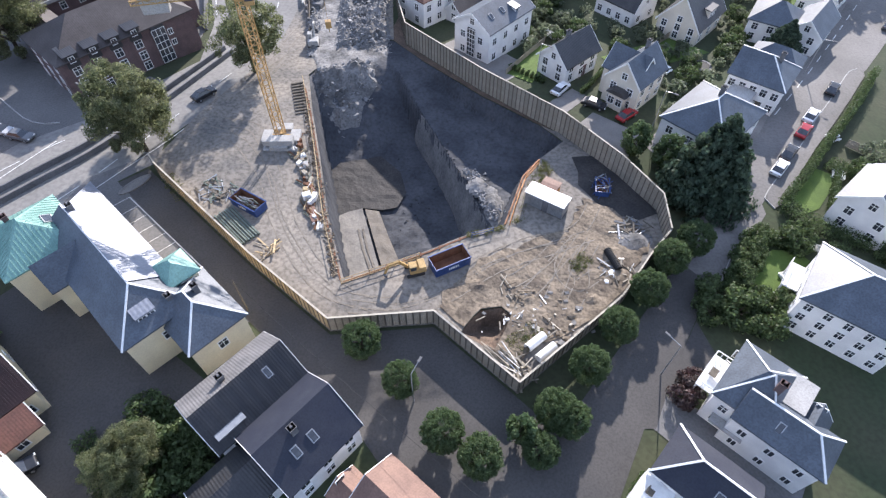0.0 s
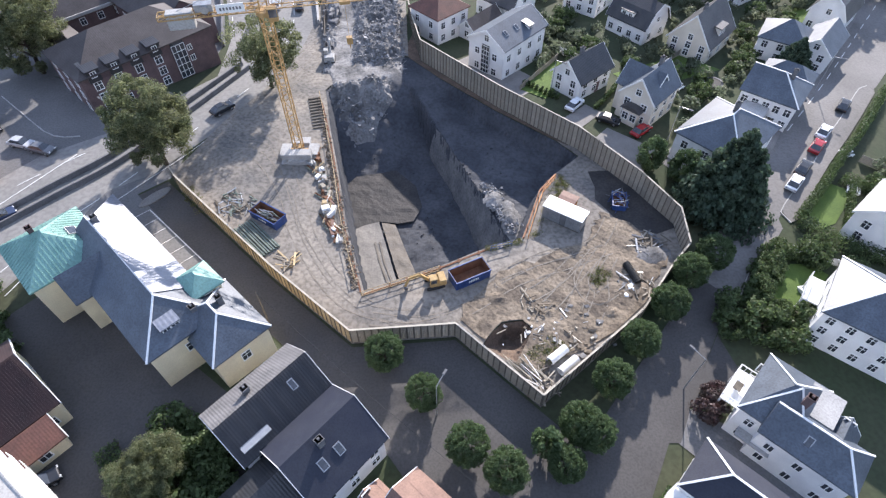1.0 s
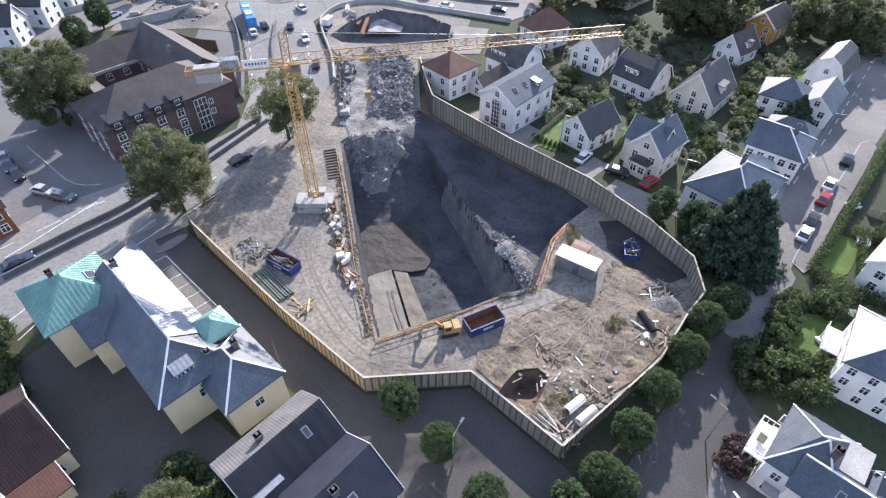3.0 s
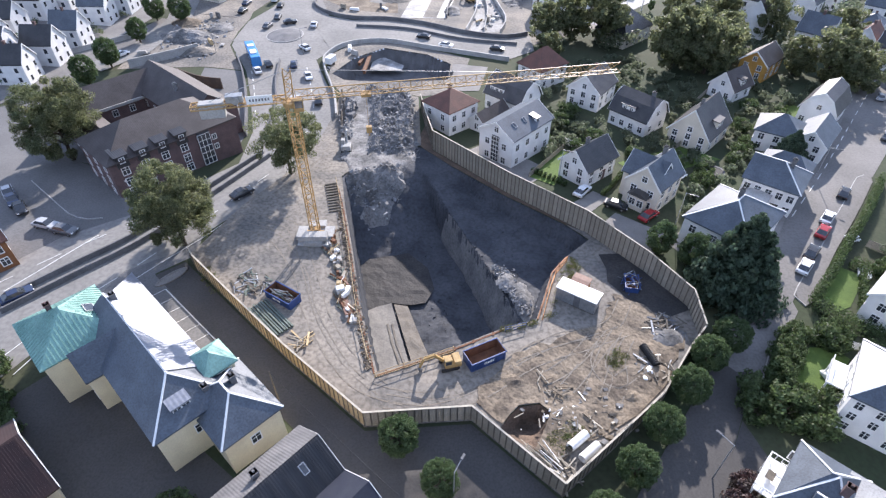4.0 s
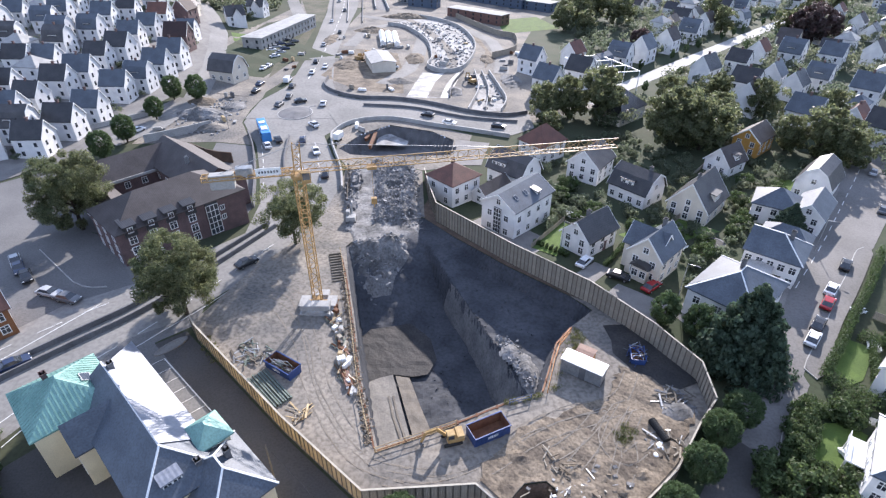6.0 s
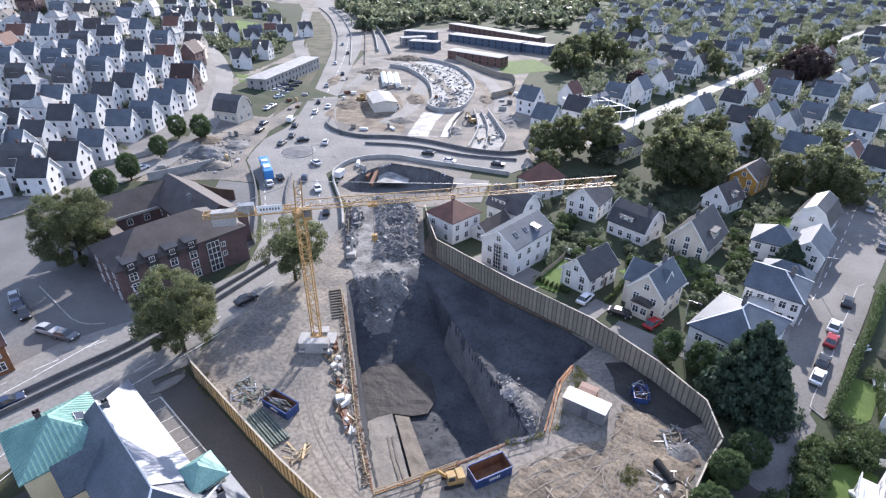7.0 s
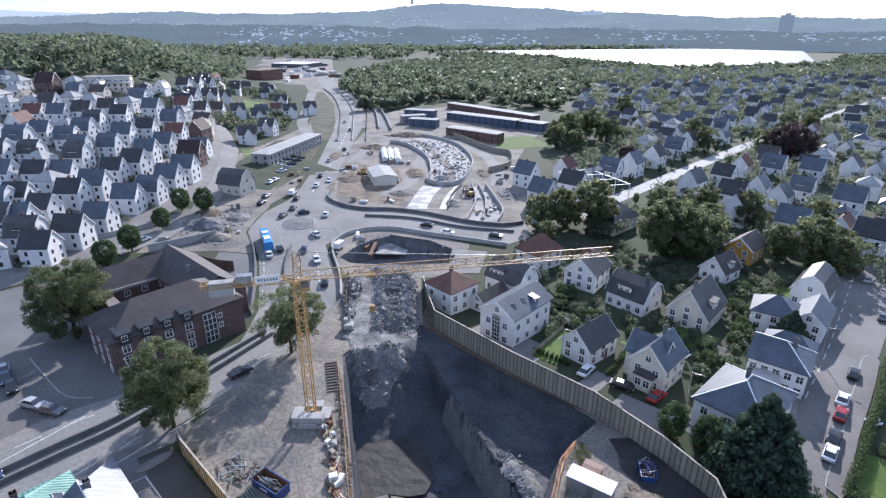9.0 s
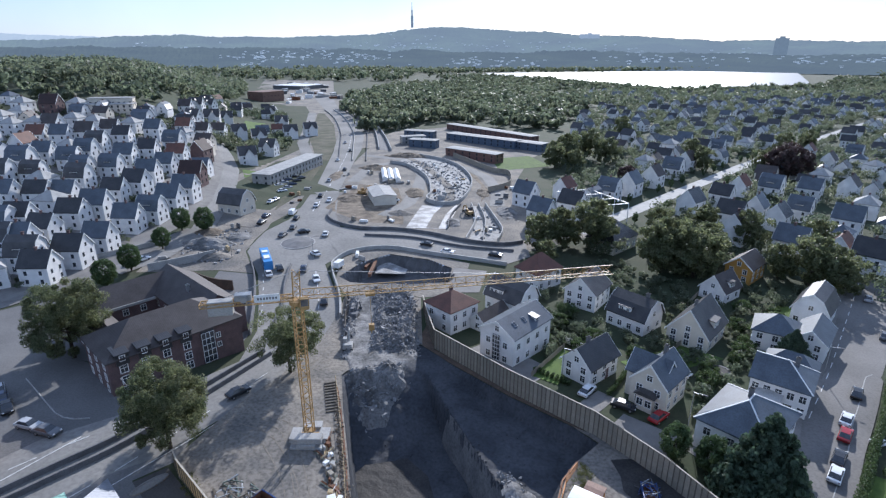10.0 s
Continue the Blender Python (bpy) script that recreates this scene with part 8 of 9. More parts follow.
kinds = {"brown": small_house("gable", 8.6, 7.0, 5.4, 9.2, WHITE, BROWN_TILE, "white timber house with grey-brown tiled roof"),
         "black": small_house("gable", 8.6, 7.2, 5.4, 9.2, WHITE, BLACK_TILE, "white timber house with black tiled roof"),
         "slate": small_house("gable", 8.6, 7.2, 5.4, 9.4, WHITE, SLATE, "white timber house with blue-grey slate roof"),
         "mansard": small_house("mansard", 8.6, 7.4, 4.9, 9.6, WHITE, SLATE, "white timber house with curved slate mansard roof", 0, 2, 2, 3.0),
         "curb": small_house("mansard", 8.4, 7.2, 4.8, 9.4, WHITE, DARK_TILE, "white timber house with dark mansard roof and dormer", 0, 2, 2, 3.4),
         "hip": small_house("hip", 8.6, 8.2, 5.6, 8.4, WHITE, SLATE, "white house with hipped slate roof", 0, 2, 2),
         "cross": small_house("gable", 9.4, 7.4, 5.2, 9.0, WHITE, DARK_TILE, "white house with dark roof and cross gable", 4.6, 2, 2),
         "pale": small_house("hip", 8.8, 8.0, 5.4, 8.0, WHITE, CONCRETE, "white house with pale sunlit roof", 0, 2, 2),
         "red": small_house("gable", 8.6, 7.0, 4.8, 8.4, WHITE, RED_TILE, "white house with red tiled roof"),
         "ochre": small_house("gable", 8.8, 7.2, 5.0, 8.8, OCHRE, BROWN_TILE, "ochre timber house with brown roof"),
         "brick": small_house("gable", 9.4, 7.6, 5.2, 9.4, BRICK, DARK_RED, "dark red-brown house with brown tiled roof"),
         "beige": small_house("gable", 8.6, 7.2, 5.0, 8.8, BEIGE, SLATE, "beige house with slate roof")}
far_kinds = [small_house("gable", 8.8, 7.2, 5.2, 8.9, WHITE, BLACK_TILE, "distant white gabled house with black roof", 0, 1, 1, 0, True),
             small_house("mansard", 8.8, 7.2, 4.6, 9.0, WHITE, SLATE, "distant white house with slate mansard roof", 0, 1, 1, 0, True),
             small_house("gable", 9.4, 7.4, 5.0, 8.6, BEIGE, BROWN_TILE, "distant pale house with brown roof", 0, 1, 1, 0, True),
             small_house("gable", 8.6, 7.0, 5.0, 8.6, WHITE, RED_TILE, "distant white house with red tiled roof", 0, 1, 1, 0, True),
             small_house("hip", 8.6, 8.0, 5.0, 7.8, WHITE, SLATE, "distant white house with hipped slate roof", 0, 1, 1, 0, True)]
taken = [(o.matrix_basis.translation.x, o.location.y) for o in bpy.data.objects if o.parent is None and o.name.startswith(("house", "cedar", "broadleaf"))]
rnd = random.Random(12)
distant = []


def street_of(kind, yaw, spots, size=0.92, spread=5):
    """Houses of one kind at their plots."""
    for x, y, *own in spots:
        h = copy_thing(kinds[kind], Matrix())
        k = size * rnd.uniform(0.94, 1.06)
        h.matrix_basis = stand(x, y, (own[0] if own else yaw) + rnd.uniform(-spread, spread)) @ Matrix.Diagonal((k, k * rnd.uniform(0.96, 1.04), k * 1.1, 1))
        taken.append((x, y))


# white houses on the rise west of the roundabout
street_of("black", -3, [(-102.5, 142), (-120.5, 157.5), (-133, 165), (-119.5, 170), (-118.5, 193), (-114.8, 201), (-130, 242), (-140, 184.5), (-148, 255.5), (-104, 131)])
street_of("slate", -3, [(-101, 152.5), (-101, 168.5), (-97, 189), (-97, 201.5), (-121, 148), (-132.2, 187), (-116.3, 177.5), (-117, 214.5), (-116, 227.5), (-134, 230.5), (-164.5, 225.5), (-149.5, 182), (-171, 247.5), (-141.5, 272)])
street_of("mansard", -3, [(-98, 177.5), (-128, 262), (-132.5, 217), (-166, 214.5), (-151.5, 221), (-136, 160.5), (-142, 213.5), (-151, 232)])
street_of("curb", -3, [(-154.5, 204), (-163.5, 199.5), (-153, 243.5), (-137, 203), (-126, 147.5), (-112, 138)])
street_of("brown", -3, [(-157, 262), (-163, 253), (-183, 260.5), (-132, 304), (-131, 324), (-161, 352)])
street_of("red", -3, [(-119.5, 246), (-178, 233, 82), (-180.5, 246), (-139, 299)])
street_of("brick", -3, [(-103, 222), (-203, 291.5), (-115, 259.5, 80)])
street_of("pale", -3, [(-146.5, 196), (-159.5, 234), (-168.5, 269.5), (-153, 273), (-190, 260), (-179.5, 271), (-198, 255), (-208, 262.5), (-206.5, 274), (-215, 288), (-193, 297), (-131.5, 178), (-115, 127.5, 40)])
street_of("cross", 8, [(-100.5, 280), (-99.5, 313), (-104, 377), (-117, 351), (-176, 479), (-157, 509), (-123.6, 427), (-149, 383), (-166, 379), (-179, 426), (-171, 412), (-128, 347), (-94, 392), (-147.5, 330), (-148, 358)], 0.95, 25)
# houses along the avenue to the east
street_of("slate", -45, [(34, 217), (36, 190.5), (118.7, 199.3, 45), (158, 229), (108.3, 159.9), (83.4, 237, 45), (142, 183)], 1.0, 4)
street_of("black", -45, [(49.5, 201.5), (97, 206.4, 45), (115.3, 219.2), (104.4, 189.9), (120.8, 188.8, 45), (124, 147.5), (159, 336)], 1.0, 4)
street_of("red", 45, [(53, 231.5), (132.7, 238.2), (219.6, 327.5), (121, 156)], 0.96, 4)
street_of("mansard", -45, [(71, 227), (116.2, 272.2), (168.5, 336), (143.7, 233.4), (240.8, 319), (135.5, 199.5)], 0.96, 4)
street_of("brown", 45, [(99.5, 253.6), (98.1, 174), (209.7, 294.5), (178.3, 234), (132, 293)], 1.0, 4)
street_of("pale", 45, [(109, 293), (143, 345), (194, 352), (179.5, 255), (224, 280.5, 20), (164, 204)], 0.96, 4)


def settle_houses(area, yaw, dx, dy, keep, clear=(), jitter=1.6, flips=(0, 0, 0, 90), most=999, apart=9.6):
    """Further houses on the plots that are left, in rows turned by yaw inside an outline."""
    c, s = math.cos(radians(yaw)), math.sin(radians(yaw))
    xs, ys = [p[0] for p in area], [p[1] for p in area]
    mx, my = sum(xs) / len(xs), sum(ys) / len(ys)
    for i in range(-40, 41):
        for j in range(-40, 41):
            u, v = i * dx + (j % 2) * dx * 0.5 + rnd.uniform(-jitter, jitter), j * dy + rnd.uniform(-jitter, jitter)
            x, y = mx + u * c - v * s, my + u * s + v * c
            if not inside((x, y), area) or rnd.random() > keep or any(inside((x, y), q) for q in clear):
                continue
            if any((x - a) ** 2 + (y - b) ** 2 < apart * apart for a, b in taken):
                continue
            taken.append((x, y))
            if math.hypot(x, y) > most:
                distant.append((x, y, yaw + rnd.choice(flips) + rnd.uniform(-8, 8), rnd.uniform(0.7, 1.0)))
                continue
            h = copy_thing(rnd.choices(far_kinds, (4, 4, 2, 1, 2))[0], Matrix())
            k = rnd.uniform(0.78, 0.98)
            h.matrix_basis = stand(x, y, yaw + rnd.choice(flips) + rnd.uniform(-8, 8)) @ Matrix.Diagonal((k, k, k, 1))


WEST = [(-104, 118), (-99, 146), (-94, 166), (-93, 200), (-106, 250), (-124, 290), (-150, 345), (-165, 312), (-185, 312), (-220, 310), (-250, 300), (-230, 220), (-170, 130), (-150, 100)]
settle_houses(WEST, -3, 10.5, 11.5, 0.6, (), 1.5, (0, 0, 0, -85), 420, 10.2)
MIDWEST = [(-98, 300), (-94, 330), (-108, 400), (-140, 500), (-170, 560), (-200, 520), (-195, 440), (-185, 400), (-160, 350), (-126, 296)]
FIELD = [(-168, 388), (-124, 364), (-132, 470), (-168, 474)]
settle_houses(MIDWEST, 15, 17, 19, 0.5, (FIELD,), 4.0, (0, 0, 90, 45), 600, 12)
AVENUE = ribbon([(40, 174), (79.7, 214.3), (159.1, 294.3), (249.8, 381.1), (419.9, 533.4)], 16, 0)
EAST = [(30, 172), (58, 150), (72, 150), (100, 148), (112, 120), (138, 152), (170, 190), (420, 400), (640, 640), (560, 760), (180, 640), (90, 420), (60, 300), (50, 222)]
settle_houses(EAST, 45, 17, 19, 0.55, (AVENUE, [(0, 285), (105, 262), (118, 330), (75, 470), (0, 470)], [(60, 145), (120, 125), (120, 172), (60, 182)]), 5.0, (0, 0, -90, 90), 385, 11)
FAR_EAST = [(180, 640), (560, 760), (640, 640), (900, 800), (900, 960), (700, 980), (400, 880), (210, 930), (160, 800)]
settle_houses(FAR_EAST, 45, 26, 30, 0.55, (), 8, (0, 0, -90), 0)
h = house(55, 168, 43, "big house with black slate roof behind trees")
block(h, "hip", 14, 10, 4.0, 8.5, BEIGE, BLACK_TILE, side=4, gable=3, storeys=1)
h = house(-76.5, 196, -20, "grey weathered house with dark mansard roof beside the lane")
block(h, "mansard", 10, 8.4, 3.8, 8.6, BEIGE, DARK_TILE, side=3, gable=2, storeys=1)
for k in (*kinds.values(), *far_kinds):
    discard(k)


def far_houses(name, spots, label):
    """Small gabled houses far away, as one mesh of walls, roofs and windows."""
    v, fs, mi = [], [], []
    for x, y, yaw, s in spots:
        m = stand(x, y, yaw) @ Matrix.Scale(s, 4)
        f = Form().section([(-3.6, -1), (3.6, -1), (3.6, 5.4), (0, 9.0), (-3.6, 5.4)], -4.4, 4.4)
        mi += [0] * len(f.f)
        n0 = len(f.f)
        f.section([(-4.0, 5.05), (0, 9.0), (4.0, 5.05), (4.0, 5.3), (0, 9.3), (-4.0, 5.3)], -4.8, 4.8)
        mi += [1 + (int(x * 3) % 3)] * (len(f.f) - n0)
        n0 = len(f.f)
        for z in (0.9, 3.1):
            for q in (-2.2, 0.0, 2.2):
                f.box(q - 0.5, q + 0.5, -3.66, -3.58, z, z + 1.2)
            for q in (-1.6, 1.6):
                f.box(-4.46, -4.38, q - 0.45, q + 0.45, z, z + 1.2).box(4.38, 4.46, q - 0.45, q + 0.45, z, z + 1.2)
        mi += [4] * (len(f.f) - n0)
        k = len(v)
        v += [tuple(m @ Vector(p)) for p in f.v]
        fs += [tuple(i + k for i in q) for q in f.f]
    me = bpy.data.meshes.new(name)
    me.from_pydata(v, [], fs)
    for mt in (WHITE, SLATE, DARK_TILE, BLACK_TILE, GLASS):
        me.materials.append(mt)
    me.polygons.foreach_set("material_index", mi)
    return tagged(new(name, me), label, "houses", kind="stuff")


far_houses("distant_houses", distant, "distant white gabled houses with dark roofs")

structure(sheet("verge", ribbon([(-60, 340), (-84, 470), (-122, 600), (-196, 850), (-300, 1150)], 46, 0), SITE, 0.05, 14.0), "bare dusty verge of the carriageway works", "ground")
structure(sheet("far_works", [(-215, 640), (-120, 600), (-110, 640), (-185, 960), (-250, 1300), (-420, 1350), (-330, 1000), (-262, 820)], SITE, 0.08, 30.0), "pale cluttered ground of the far road works", "ground")
structure(sheet("grass_verge", [(-63, 300), (-70, 360), (-88, 450), (-113, 534), (-120, 536), (-104, 450), (-92, 380), (-78, 330), (-70, 300)], DRY, 0.14, 8.0), "dry grass verge between slip road and carriageway", "ground")
structure(sheet("slip_road", ribbon([(-79, 318), (-92, 360), (-108, 450), (-126, 540)], 7, 0), PALE_ROAD, 0.13, 6.0), "pale slip road beside the carriageway", "road")
for line, lab in (([(-39.4, 338), (-49.6, 407), (-64.3, 472), (-90.4, 574)], "pale concrete wall of the carriageway trough"), ([(-31.5, 334), (-42.1, 394.5), (-59.6, 472.7), (-82, 563)], "pale concrete wall of the carriageway trough")):
    barrier("trough_wall", line, 1.8, 0.9, CONCRETE, lab, "wall", step=6)
structure(sheet("trough_floor", [(-39, 338), (-49, 407), (-63.8, 472), (-90, 574), (-82.4, 563), (-60, 472.7), (-42.6, 394.5), (-32, 334)], DARK_CONCRETE, 0.12, 8.0), "dark floor of the carriageway trough", "road")
structure(sheet("works_ground", [(-33, 337), (-42, 396), (-36, 420), (-10, 438), (4, 452), (70, 372), (66, 345), (36, 296), (14, 300), (-26, 312), (-46, 318)], SITE, 0.04, 8.0), "bare grey ground round the site cabins", "ground")
# long low buildings
h = house(-74.5, 264, 76, "long two-storey pale terrace with flat roof", "building")
block(h, "hip", 52, 9, 5.6, 5.9, CONCRETE, CONCRETE, side=16, gable=2, fine=False)
for x, y, L, W, yaw, wall, lab in ((34.5, 409, 88, 8, -50, CABIN_RED, "long row of stacked red-brown site cabins"), (27, 373, 56, 9, -39, CABIN_BLUE, "long row of stacked blue-grey site cabins"), (18, 317, 36, 8, -40, CABIN_RED, "row of site cabins with white roofs"), (57, 352, 19, 9, -40, CABIN_BLUE, "short stack of blue site cabins"), (-16, 392, 22, 7, -20, CABIN_BLUE, "short stack of blue site cabins"), (-12, 352, 18, 7, -20, CABIN_BLUE, "short stack of blue site cabins"), (-20, 366, 16, 6, 20, STEEL, "short row of grey site cabins")):
    h = house(x, y, yaw, lab, "cabins")
    block(h, "hip", L, W, 5.0, 5.25, wall, CONCRETE, side=int(L / 5), gable=2, fine=False)
h = house(-25.2, 219, 106, "white storage hall on the road works", "hall")
block(h, "gable", 17, 9, 3.6, 4.3, BEIGE, CONCRETE, side=0, gable=0, barge=False, attic=False)
for k in range(3):
    h = house(-22.4 - 3.1 * k, 262 + 0.6 * k, 98, "long white sheeted tent on the road works", "tent")
    block(h, "gable", 22, 2.3, 1.6, 2.4, TRIM, TRIM, side=0, gable=0, barge=False, attic=False, o=0.1)
h = house(-216, 690, 60, "red-brown flat-roofed warehouse beside the road", "building")
block(h, "hip", 34, 26, 12, 12.4, PALE_TILE, PALE_TILE, side=6, gable=4, fine=False)
h = house(-262, 1030, -20, "large hall with white roof beyond the works", "building")
block(h, "hip", 66, 60, 7, 7.6, DARK_CONCRETE, TRIM, side=0, gable=0, fine=False)
far_heap = random.Random(29)
for k in range(40):
    t = far_heap.random()
    x, y = -150 - 130 * t + far_heap.uniform(-42, 42), 640 + 560 * t
    c = thing("site_container", "pale container on the far road works", "container", stand(x, y, far_heap.uniform(0, 180)), "containers on the far works")
    part("body", Form().box(-5, 5, -2.2, 2.2, -0.5, far_heap.uniform(2.2, 5)), far_heap.choice((TRIM, CONCRETE, RUSTY, STEEL, TRIM, DARK_CONCRETE)), c, bevel=0.06)
    part("roof", Form().box(-5.1, 5.1, -2.3, 2.3, 5.0, 5.15), far_heap.choice((TRIM, CONCRETE)), c)
h = house(-180, 302, 14, "pale stepped terrace block below the wood", "building")
block(h, "hip", 26, 8, 4.6, 4.9, BEIGE, CONCRETE, side=9, gable=2, fine=False)
block(h, "hip", 22, 6, 7.4, 7.7, BEIGE, CONCRETE, m=pose(1, 4.2, 0), side=8, gable=2, fine=False)
gan = thing("steel_gantry", "white steel pipe gantry over the avenue", "gantry")
for k in range(4):
    f = Form()
    a, b = Vector((46 + k * 3.6, 214 - k * 7.0, 4.2)), Vector((60 + k * 3.0, 218 - k * 7.4, 4.2))
    f.beam(a, b, 0.22)
    part("beam", f, TRIM, gan)
    for p in (a, b):
        part("leg", Form().beam((p.x, p.y, terrain_z(p.x, p.y) - 0.2), (p.x, p.y, 4.3), 0.24), TRIM, gan)
for s in (0, 1):
    part("beam", Form().beam((46 + 14 * s, 214 + 4 * s, 4.2), (56.8 + 12.2 * s, 193 + 2.8 * s, 4.2), 0.22), TRIM, gan)


# ---- woods and garden trees ----
def wood(name, spots, size, label, seed, blade=1.0, per=70):
    """Many tree crowns, each of several leafy clumps round a dome, as one growth."""
    r = np.random.default_rng(seed)
    cs, rs = [], []
    for x, y in spots:
        s = size * r.uniform(0.55, 1.3)
        z = terrain_z(x, y)
        cs.append((x, y, z + s * 0.95))
        rs.append(s * 0.72)
        for k in range(4):
            a = r.uniform(0, 2 * math.pi)
            cs.append((x + math.cos(a) * s * 0.55, y + math.sin(a) * s * 0.55, z + s * r.uniform(0.45, 1.15)))
            rs.append(s * r.uniform(0.32, 0.5))
    me = leaves(name, cs, rs, per // 5, blade, WOOD_LEAF, seed, 0.9, 0.0, 0.3)
    return tagged(new(name, me), label, "trees", kind="stuff")


def scatter(area, n, seed, clear=(), away=0):
    r = random.Random(seed)
    xs, ys = [p[0] for p in area], [p[1] for p in area]
    out = []
    while len(out) < n:
        p = (r.uniform(min(xs), max(xs)), r.uniform(min(ys), max(ys)))
        if inside(p, area) and not any(inside(p, q) for q in clear):
            out.append(p)
    if away:
        t = np.array(taken)
        out = [p for p in out if np.min(np.hypot(t[:, 0] - p[0], t[:, 1] - p[1])) > away]
    return out


NEAR_EAST = [(3, 116), (8, 104), (24, 88), (30, 86), (42, 76), (50, 82), (55, 88), (68, 92), (78, 112), (100, 128), (104, 150), (70, 152), (30, 150), (12, 132)]
drives = ([(31.0, 78.0), (38.5, 72.0), (33.5, 65.5), (26.5, 73.2)], [(22.0, 79.0), (28.5, 85), (31, 82.5), (24.8, 76.2)], [(2.0, 96.5), (10.5, 104.5), (22, 92), (14.8, 85.0)], [(17.2, 89.6), (25.5, 101), (28.3, 97.6), (21.5, 86.6)])
spots = [p for p in scatter(NEAR_EAST, 520, 51, drives) if min(math.hypot(p[0] - a, p[1] - b) for a, b in taken) > 7.0]
wood("garden_shrubs", spots[:300], 1.5, "dense shrubs and small trees between gardens", 52, 0.22, 240)
wood("garden_shrubs", scatter([(57, 50), (64, 58), (76, 70), (90, 84), (100, 80), (84, 50), (70, 38), (60, 44)], 60, 53, OPEN_LAWNS, 9), 1.7, "shrubs in the gardens beside the hedge", 54, 0.22, 240)
wood("garden_trees", scatter(EAST, 3000, 31, (AVENUE, [(5, 300), (68, 300), (68, 450), (5, 450)]), 5.3), 3.7, "leafy garden trees between the houses", 41, 0.44, 160)
wood("garden_trees", scatter(FAR_EAST, 1300, 32, (), 8), 6.0, "distant garden trees", 42, 1.2, 60)
wood("street_bushes", scatter(WEST, 1500, 33, (), 5.2), 1.5, "garden bushes between white houses", 43, 0.28, 110)
wood("garden_trees", scatter(MIDWEST, 600, 34, (FIELD,), 6), 3.0, "garden trees between the houses", 44, 0.6, 90)
wood("hill_wood", scatter([(-420, 330), (-262, 302), (-223, 314), (-184, 322), (-166, 322), (-182, 398), (-190, 470), (-225, 620), (-285, 820), (-420, 1200), (-900, 1250), (-900, 500)], 4200, 35), 7.6, "dense green woodland on the hill", 45, 1.25, 100)
wood("valley_wood", scatter([(-95, 540), (-60, 400), (0, 480), (90, 440), (180, 660), (150, 820), (200, 960), (60, 1200), (-80, 1150), (-130, 760)], 1300, 36), 7.0, "woodland beside the carriageway", 46, 1.7, 84)
wood("lakeside_wood", scatter([(60, 1200), (200, 960), (400, 890), (700, 990), (900, 980), (1100, 1250), (1040, 1500), (790, 1180), (733, 1120), (560, 1050), (400, 1000), (325, 1180), (268, 1330), (110, 1540), (-40, 1500)], 900, 37), 6.0, "trees along the lake shore", 47, 1.9, 60)
wood("distant_wood", scatter([(-1700, 1400), (-480, 1380), (-420, 1300), (-100, 1250), (-60, 1700), (-60, 1950), (-1700, 1900)], 900, 38), 11.0, "distant woods below the hills", 48, 3.2, 44)
wood("distant_wood", scatter([(1000, 900), (1900, 1500), (2000, 1900), (1300, 2000), (1150, 1350), (750, 830)], 800, 39), 8.0, "distant woods beside the lake", 49, 2.6, 48)
wood("distant_wood", scatter([(-60, 1600), (120, 1740), (300, 1790), (755, 1900), (1180, 1960), (1250, 2060), (700, 2060), (-60, 2000)], 420, 40), 9.0, "trees on the far lake shore", 50, 2.8, 48)
for p, s in (((170, 287), 1.1), ((205, 330), 1.3), ((150, 330), 1.0), ((190, 300), 0.9), ((230, 345), 1.2)):
    plant(far_plane, p[0], p[1], s)
beech = make_tree("copper_beech", "dark reddish copper beech", 14, 8, 6, 7.5, LEAF_RED, 31, 90, 150, 0.4, 2.0, 0.5)
plant(beech, 174, 271, 1.25)
plant(beech, 90, 262, 0.6, label="dark reddish beech between gardens")
for i in range(26):
    t = i / 25
    for q in (-1, 1):
        if (i * 5 + q) % 4:
            plant(poplar, 66 + 230 * t - q * 5.5, 200 + 222 * t + q * 5.5, 0.75, label="young tree along the avenue")
for proto in (*limes, poplar, pear, cedar, plane, thin_tree, far_plane, bush, red_bush, beech):
    discard(proto)

# ---- lake, far hills, landmarks ----
SHORE = [(110, 1590), (272, 1360), (330, 1210), (402, 1020), (560, 1072), (733, 1140), (790, 1230), (1000, 1600), (1180, 1930), (960, 1890), (755, 1850), (500, 1780), (272, 1730), (130, 1700)]
structure(sheet("lake", SHORE, WATER, 0, 120.0, (), lambda x, y: -6.2), "bright rippled lake water", "water")


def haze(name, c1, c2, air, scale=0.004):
    """Far land: its own colours, with the haze of the air painted on as emission."""
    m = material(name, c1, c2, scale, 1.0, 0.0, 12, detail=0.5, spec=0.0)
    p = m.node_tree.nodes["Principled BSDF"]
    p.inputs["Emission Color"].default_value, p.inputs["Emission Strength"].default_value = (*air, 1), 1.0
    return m


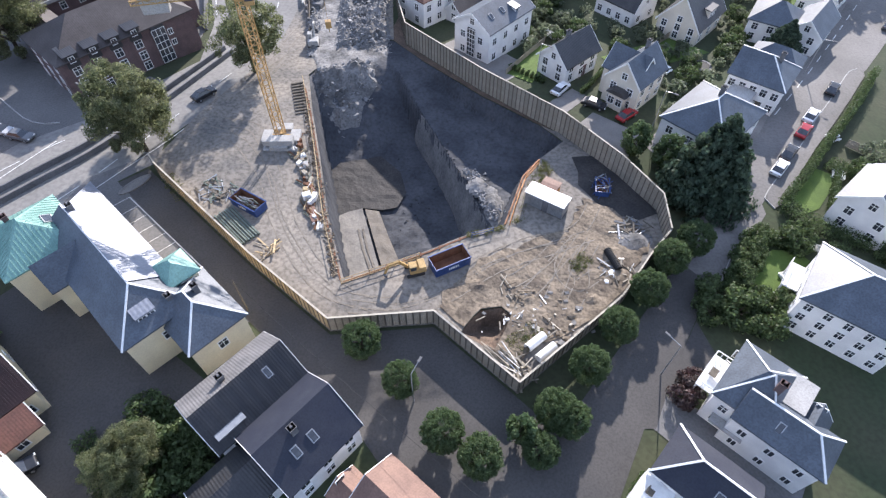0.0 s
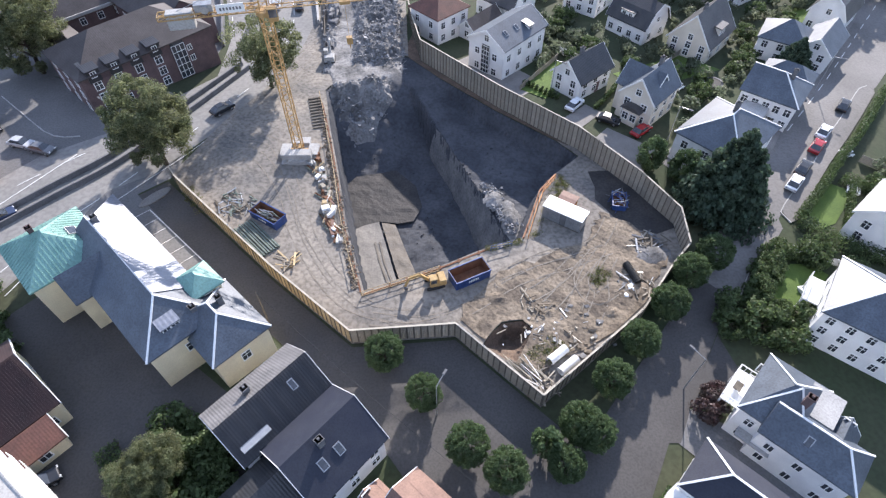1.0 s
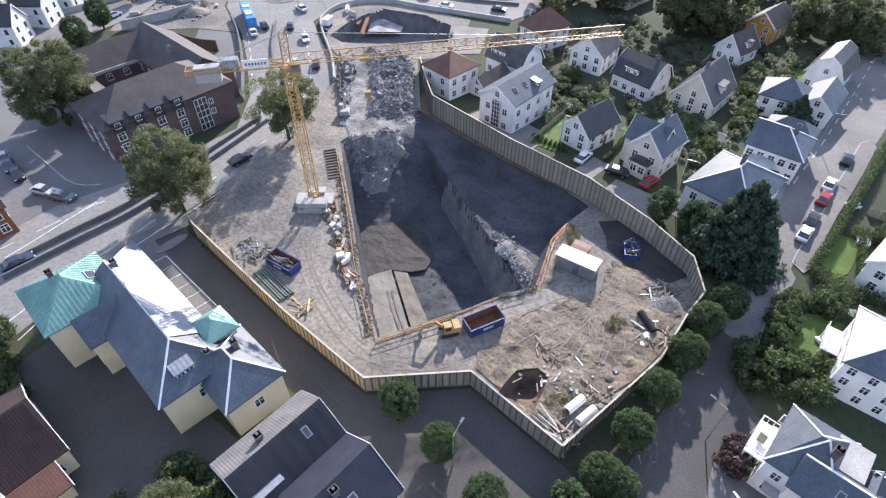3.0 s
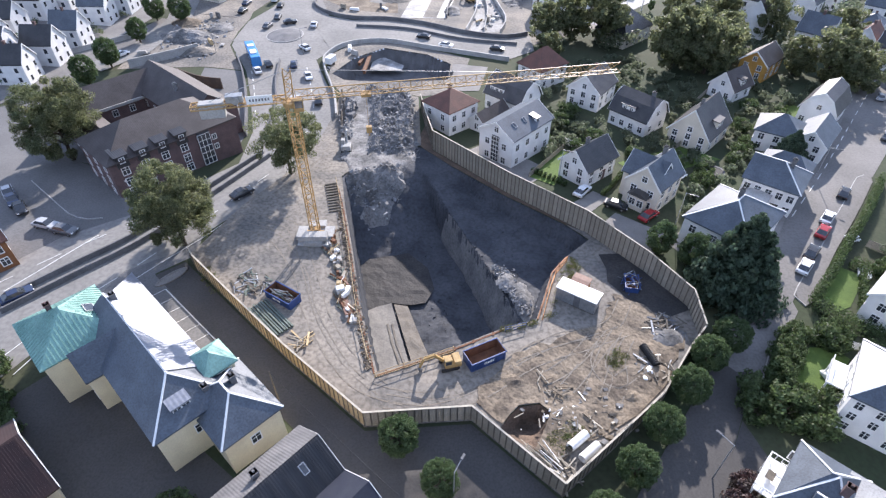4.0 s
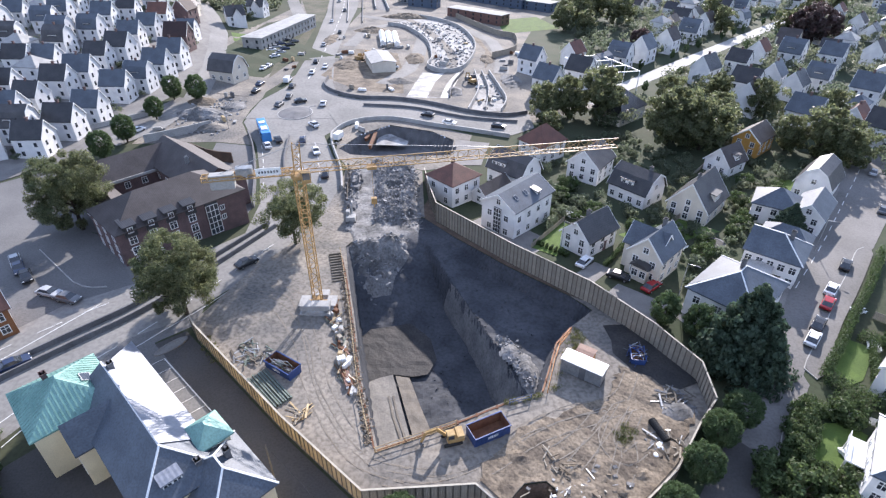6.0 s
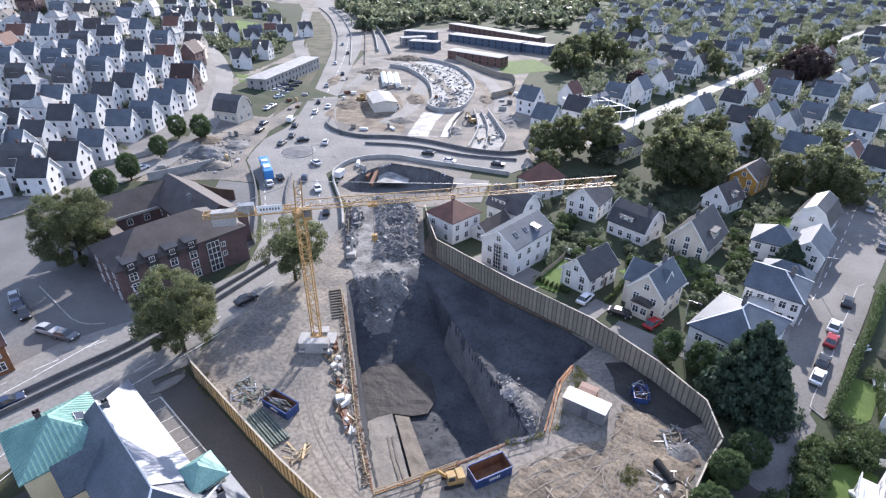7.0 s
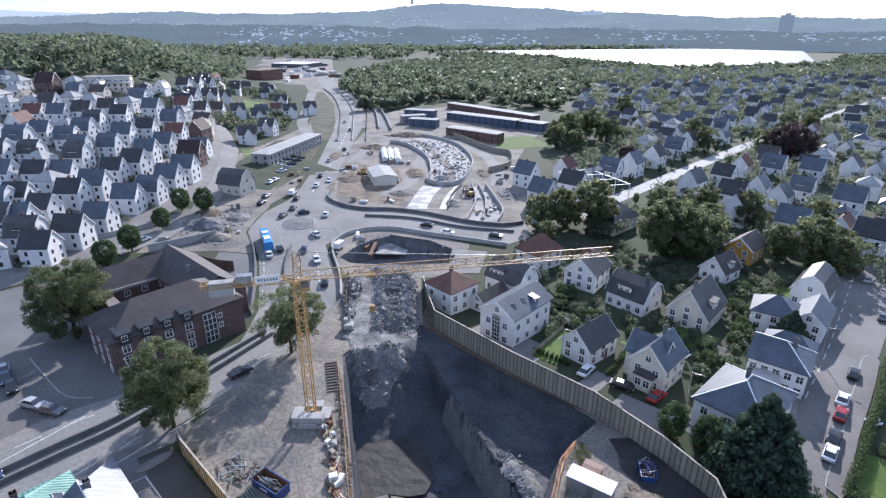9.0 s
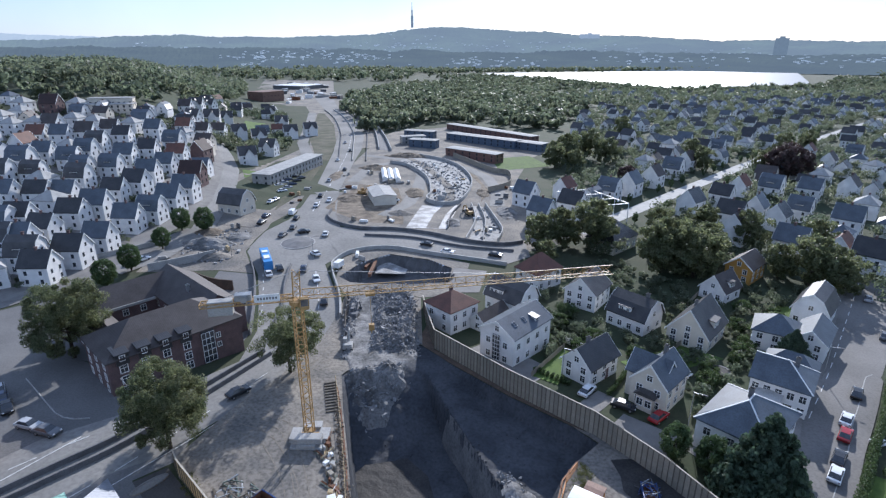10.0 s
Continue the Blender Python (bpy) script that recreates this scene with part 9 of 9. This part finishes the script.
def hill_range(name, d0, d1, tops, mat, label, seed, rough, base=-10, bow=1.0):
    """A far range of wooded hills rising from d0 to its crest at d1; gives the height at a bearing and a share of the rise."""
    n, rows = 620, 12
    def height(i, k):
        j = min(int(i / n * (len(tops) - 1)), len(tops) - 2)
        s = i / n * (len(tops) - 1) - j
        s = s * s * (3 - 2 * s)
        top = tops[j] + (tops[j + 1] - tops[j]) * s
        q = k / (rows - 1)
        return base + (top - base) * q ** bow + rough * (0.3 + 0.7 * q) * (noise.fractal(Vector((i * 0.055, k * 0.5, seed)), 0.9, 2, 4) + 0.5 * noise.fractal(Vector((i * 0.6, k * 2.0, seed)), 0.7, 2, 3))
    def spot(i, k):
        a, d = radians(-60 + 120 * i / n), d0 + (d1 - d0) * k / (rows - 1)
        return d * math.sin(a), d * math.cos(a), height(i, k)
    f = Form()
    for i in range(n + 1):
        f.v += [spot(i, k) for k in range(rows)]
        x, y, z = f.v[-1]
        f.v.append((x * 1.04, y * 1.04, -30))
        if i:
            w = rows + 1
            f.f += [((i - 1) * w + k, i * w + k, i * w + k + 1, (i - 1) * w + k + 1) for k in range(rows)]
    structure(new(name, f.mesh(name, mat, smooth=False)), label, "hills")
    return spot


# haze is put into each range as an even glow, palest on the farthest
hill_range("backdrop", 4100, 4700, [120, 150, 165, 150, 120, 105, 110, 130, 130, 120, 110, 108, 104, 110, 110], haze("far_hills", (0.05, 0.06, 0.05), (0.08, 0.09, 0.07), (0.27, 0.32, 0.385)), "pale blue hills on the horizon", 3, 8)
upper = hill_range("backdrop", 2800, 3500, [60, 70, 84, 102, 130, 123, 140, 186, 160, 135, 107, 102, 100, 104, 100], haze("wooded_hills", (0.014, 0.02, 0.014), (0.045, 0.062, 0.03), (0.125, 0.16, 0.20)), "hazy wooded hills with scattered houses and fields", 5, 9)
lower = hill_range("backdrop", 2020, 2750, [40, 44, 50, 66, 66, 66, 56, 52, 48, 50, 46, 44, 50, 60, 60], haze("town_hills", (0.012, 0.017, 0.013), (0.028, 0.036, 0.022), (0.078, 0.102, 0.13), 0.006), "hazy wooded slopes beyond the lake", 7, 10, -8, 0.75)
town = Form()
tr = random.Random(61)
clusters = ((215, 8, 4, lower), (240, 10, 6, lower), (265, 8, 5, lower), (285, 16, 5, upper), (300, 20, 4, upper), (330, 14, 3, lower), (355, 20, 5, upper), (390, 16, 4, upper), (420, 22, 5, lower), (455, 16, 4, upper), (490, 20, 6, lower), (180, 20, 5, upper))
for k in range(520):
    at, wide, row, spot = clusters[k % len(clusters)]
    i, r = min(600, max(10, tr.gauss(at, wide))), min(9.5, max(1.5, tr.gauss(row, 1.6)))
    i0, r0 = int(i), int(r)
    p = Vector(spot(i0, r0)).lerp(Vector(spot(i0 + 1, r0 + 1)), tr.random())
    w, h = tr.choice((2, 3, 3, 4, 5, 8)), tr.choice((1, 2, 3, 4))
    town.box(-w, w, -5, 5, -6, h, pose(p.x, p.y, p.z, 0, 0, tr.uniform(0, 180)))
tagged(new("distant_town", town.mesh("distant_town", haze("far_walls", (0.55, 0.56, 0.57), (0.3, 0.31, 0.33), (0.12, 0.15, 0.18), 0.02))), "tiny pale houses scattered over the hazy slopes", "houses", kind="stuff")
# tower and blocks glow too: only the painted haze, no lamps
mast = thing("radio_tower", "slim radio tower on the hilltop", "tower", pose(-180, 3440, 180))
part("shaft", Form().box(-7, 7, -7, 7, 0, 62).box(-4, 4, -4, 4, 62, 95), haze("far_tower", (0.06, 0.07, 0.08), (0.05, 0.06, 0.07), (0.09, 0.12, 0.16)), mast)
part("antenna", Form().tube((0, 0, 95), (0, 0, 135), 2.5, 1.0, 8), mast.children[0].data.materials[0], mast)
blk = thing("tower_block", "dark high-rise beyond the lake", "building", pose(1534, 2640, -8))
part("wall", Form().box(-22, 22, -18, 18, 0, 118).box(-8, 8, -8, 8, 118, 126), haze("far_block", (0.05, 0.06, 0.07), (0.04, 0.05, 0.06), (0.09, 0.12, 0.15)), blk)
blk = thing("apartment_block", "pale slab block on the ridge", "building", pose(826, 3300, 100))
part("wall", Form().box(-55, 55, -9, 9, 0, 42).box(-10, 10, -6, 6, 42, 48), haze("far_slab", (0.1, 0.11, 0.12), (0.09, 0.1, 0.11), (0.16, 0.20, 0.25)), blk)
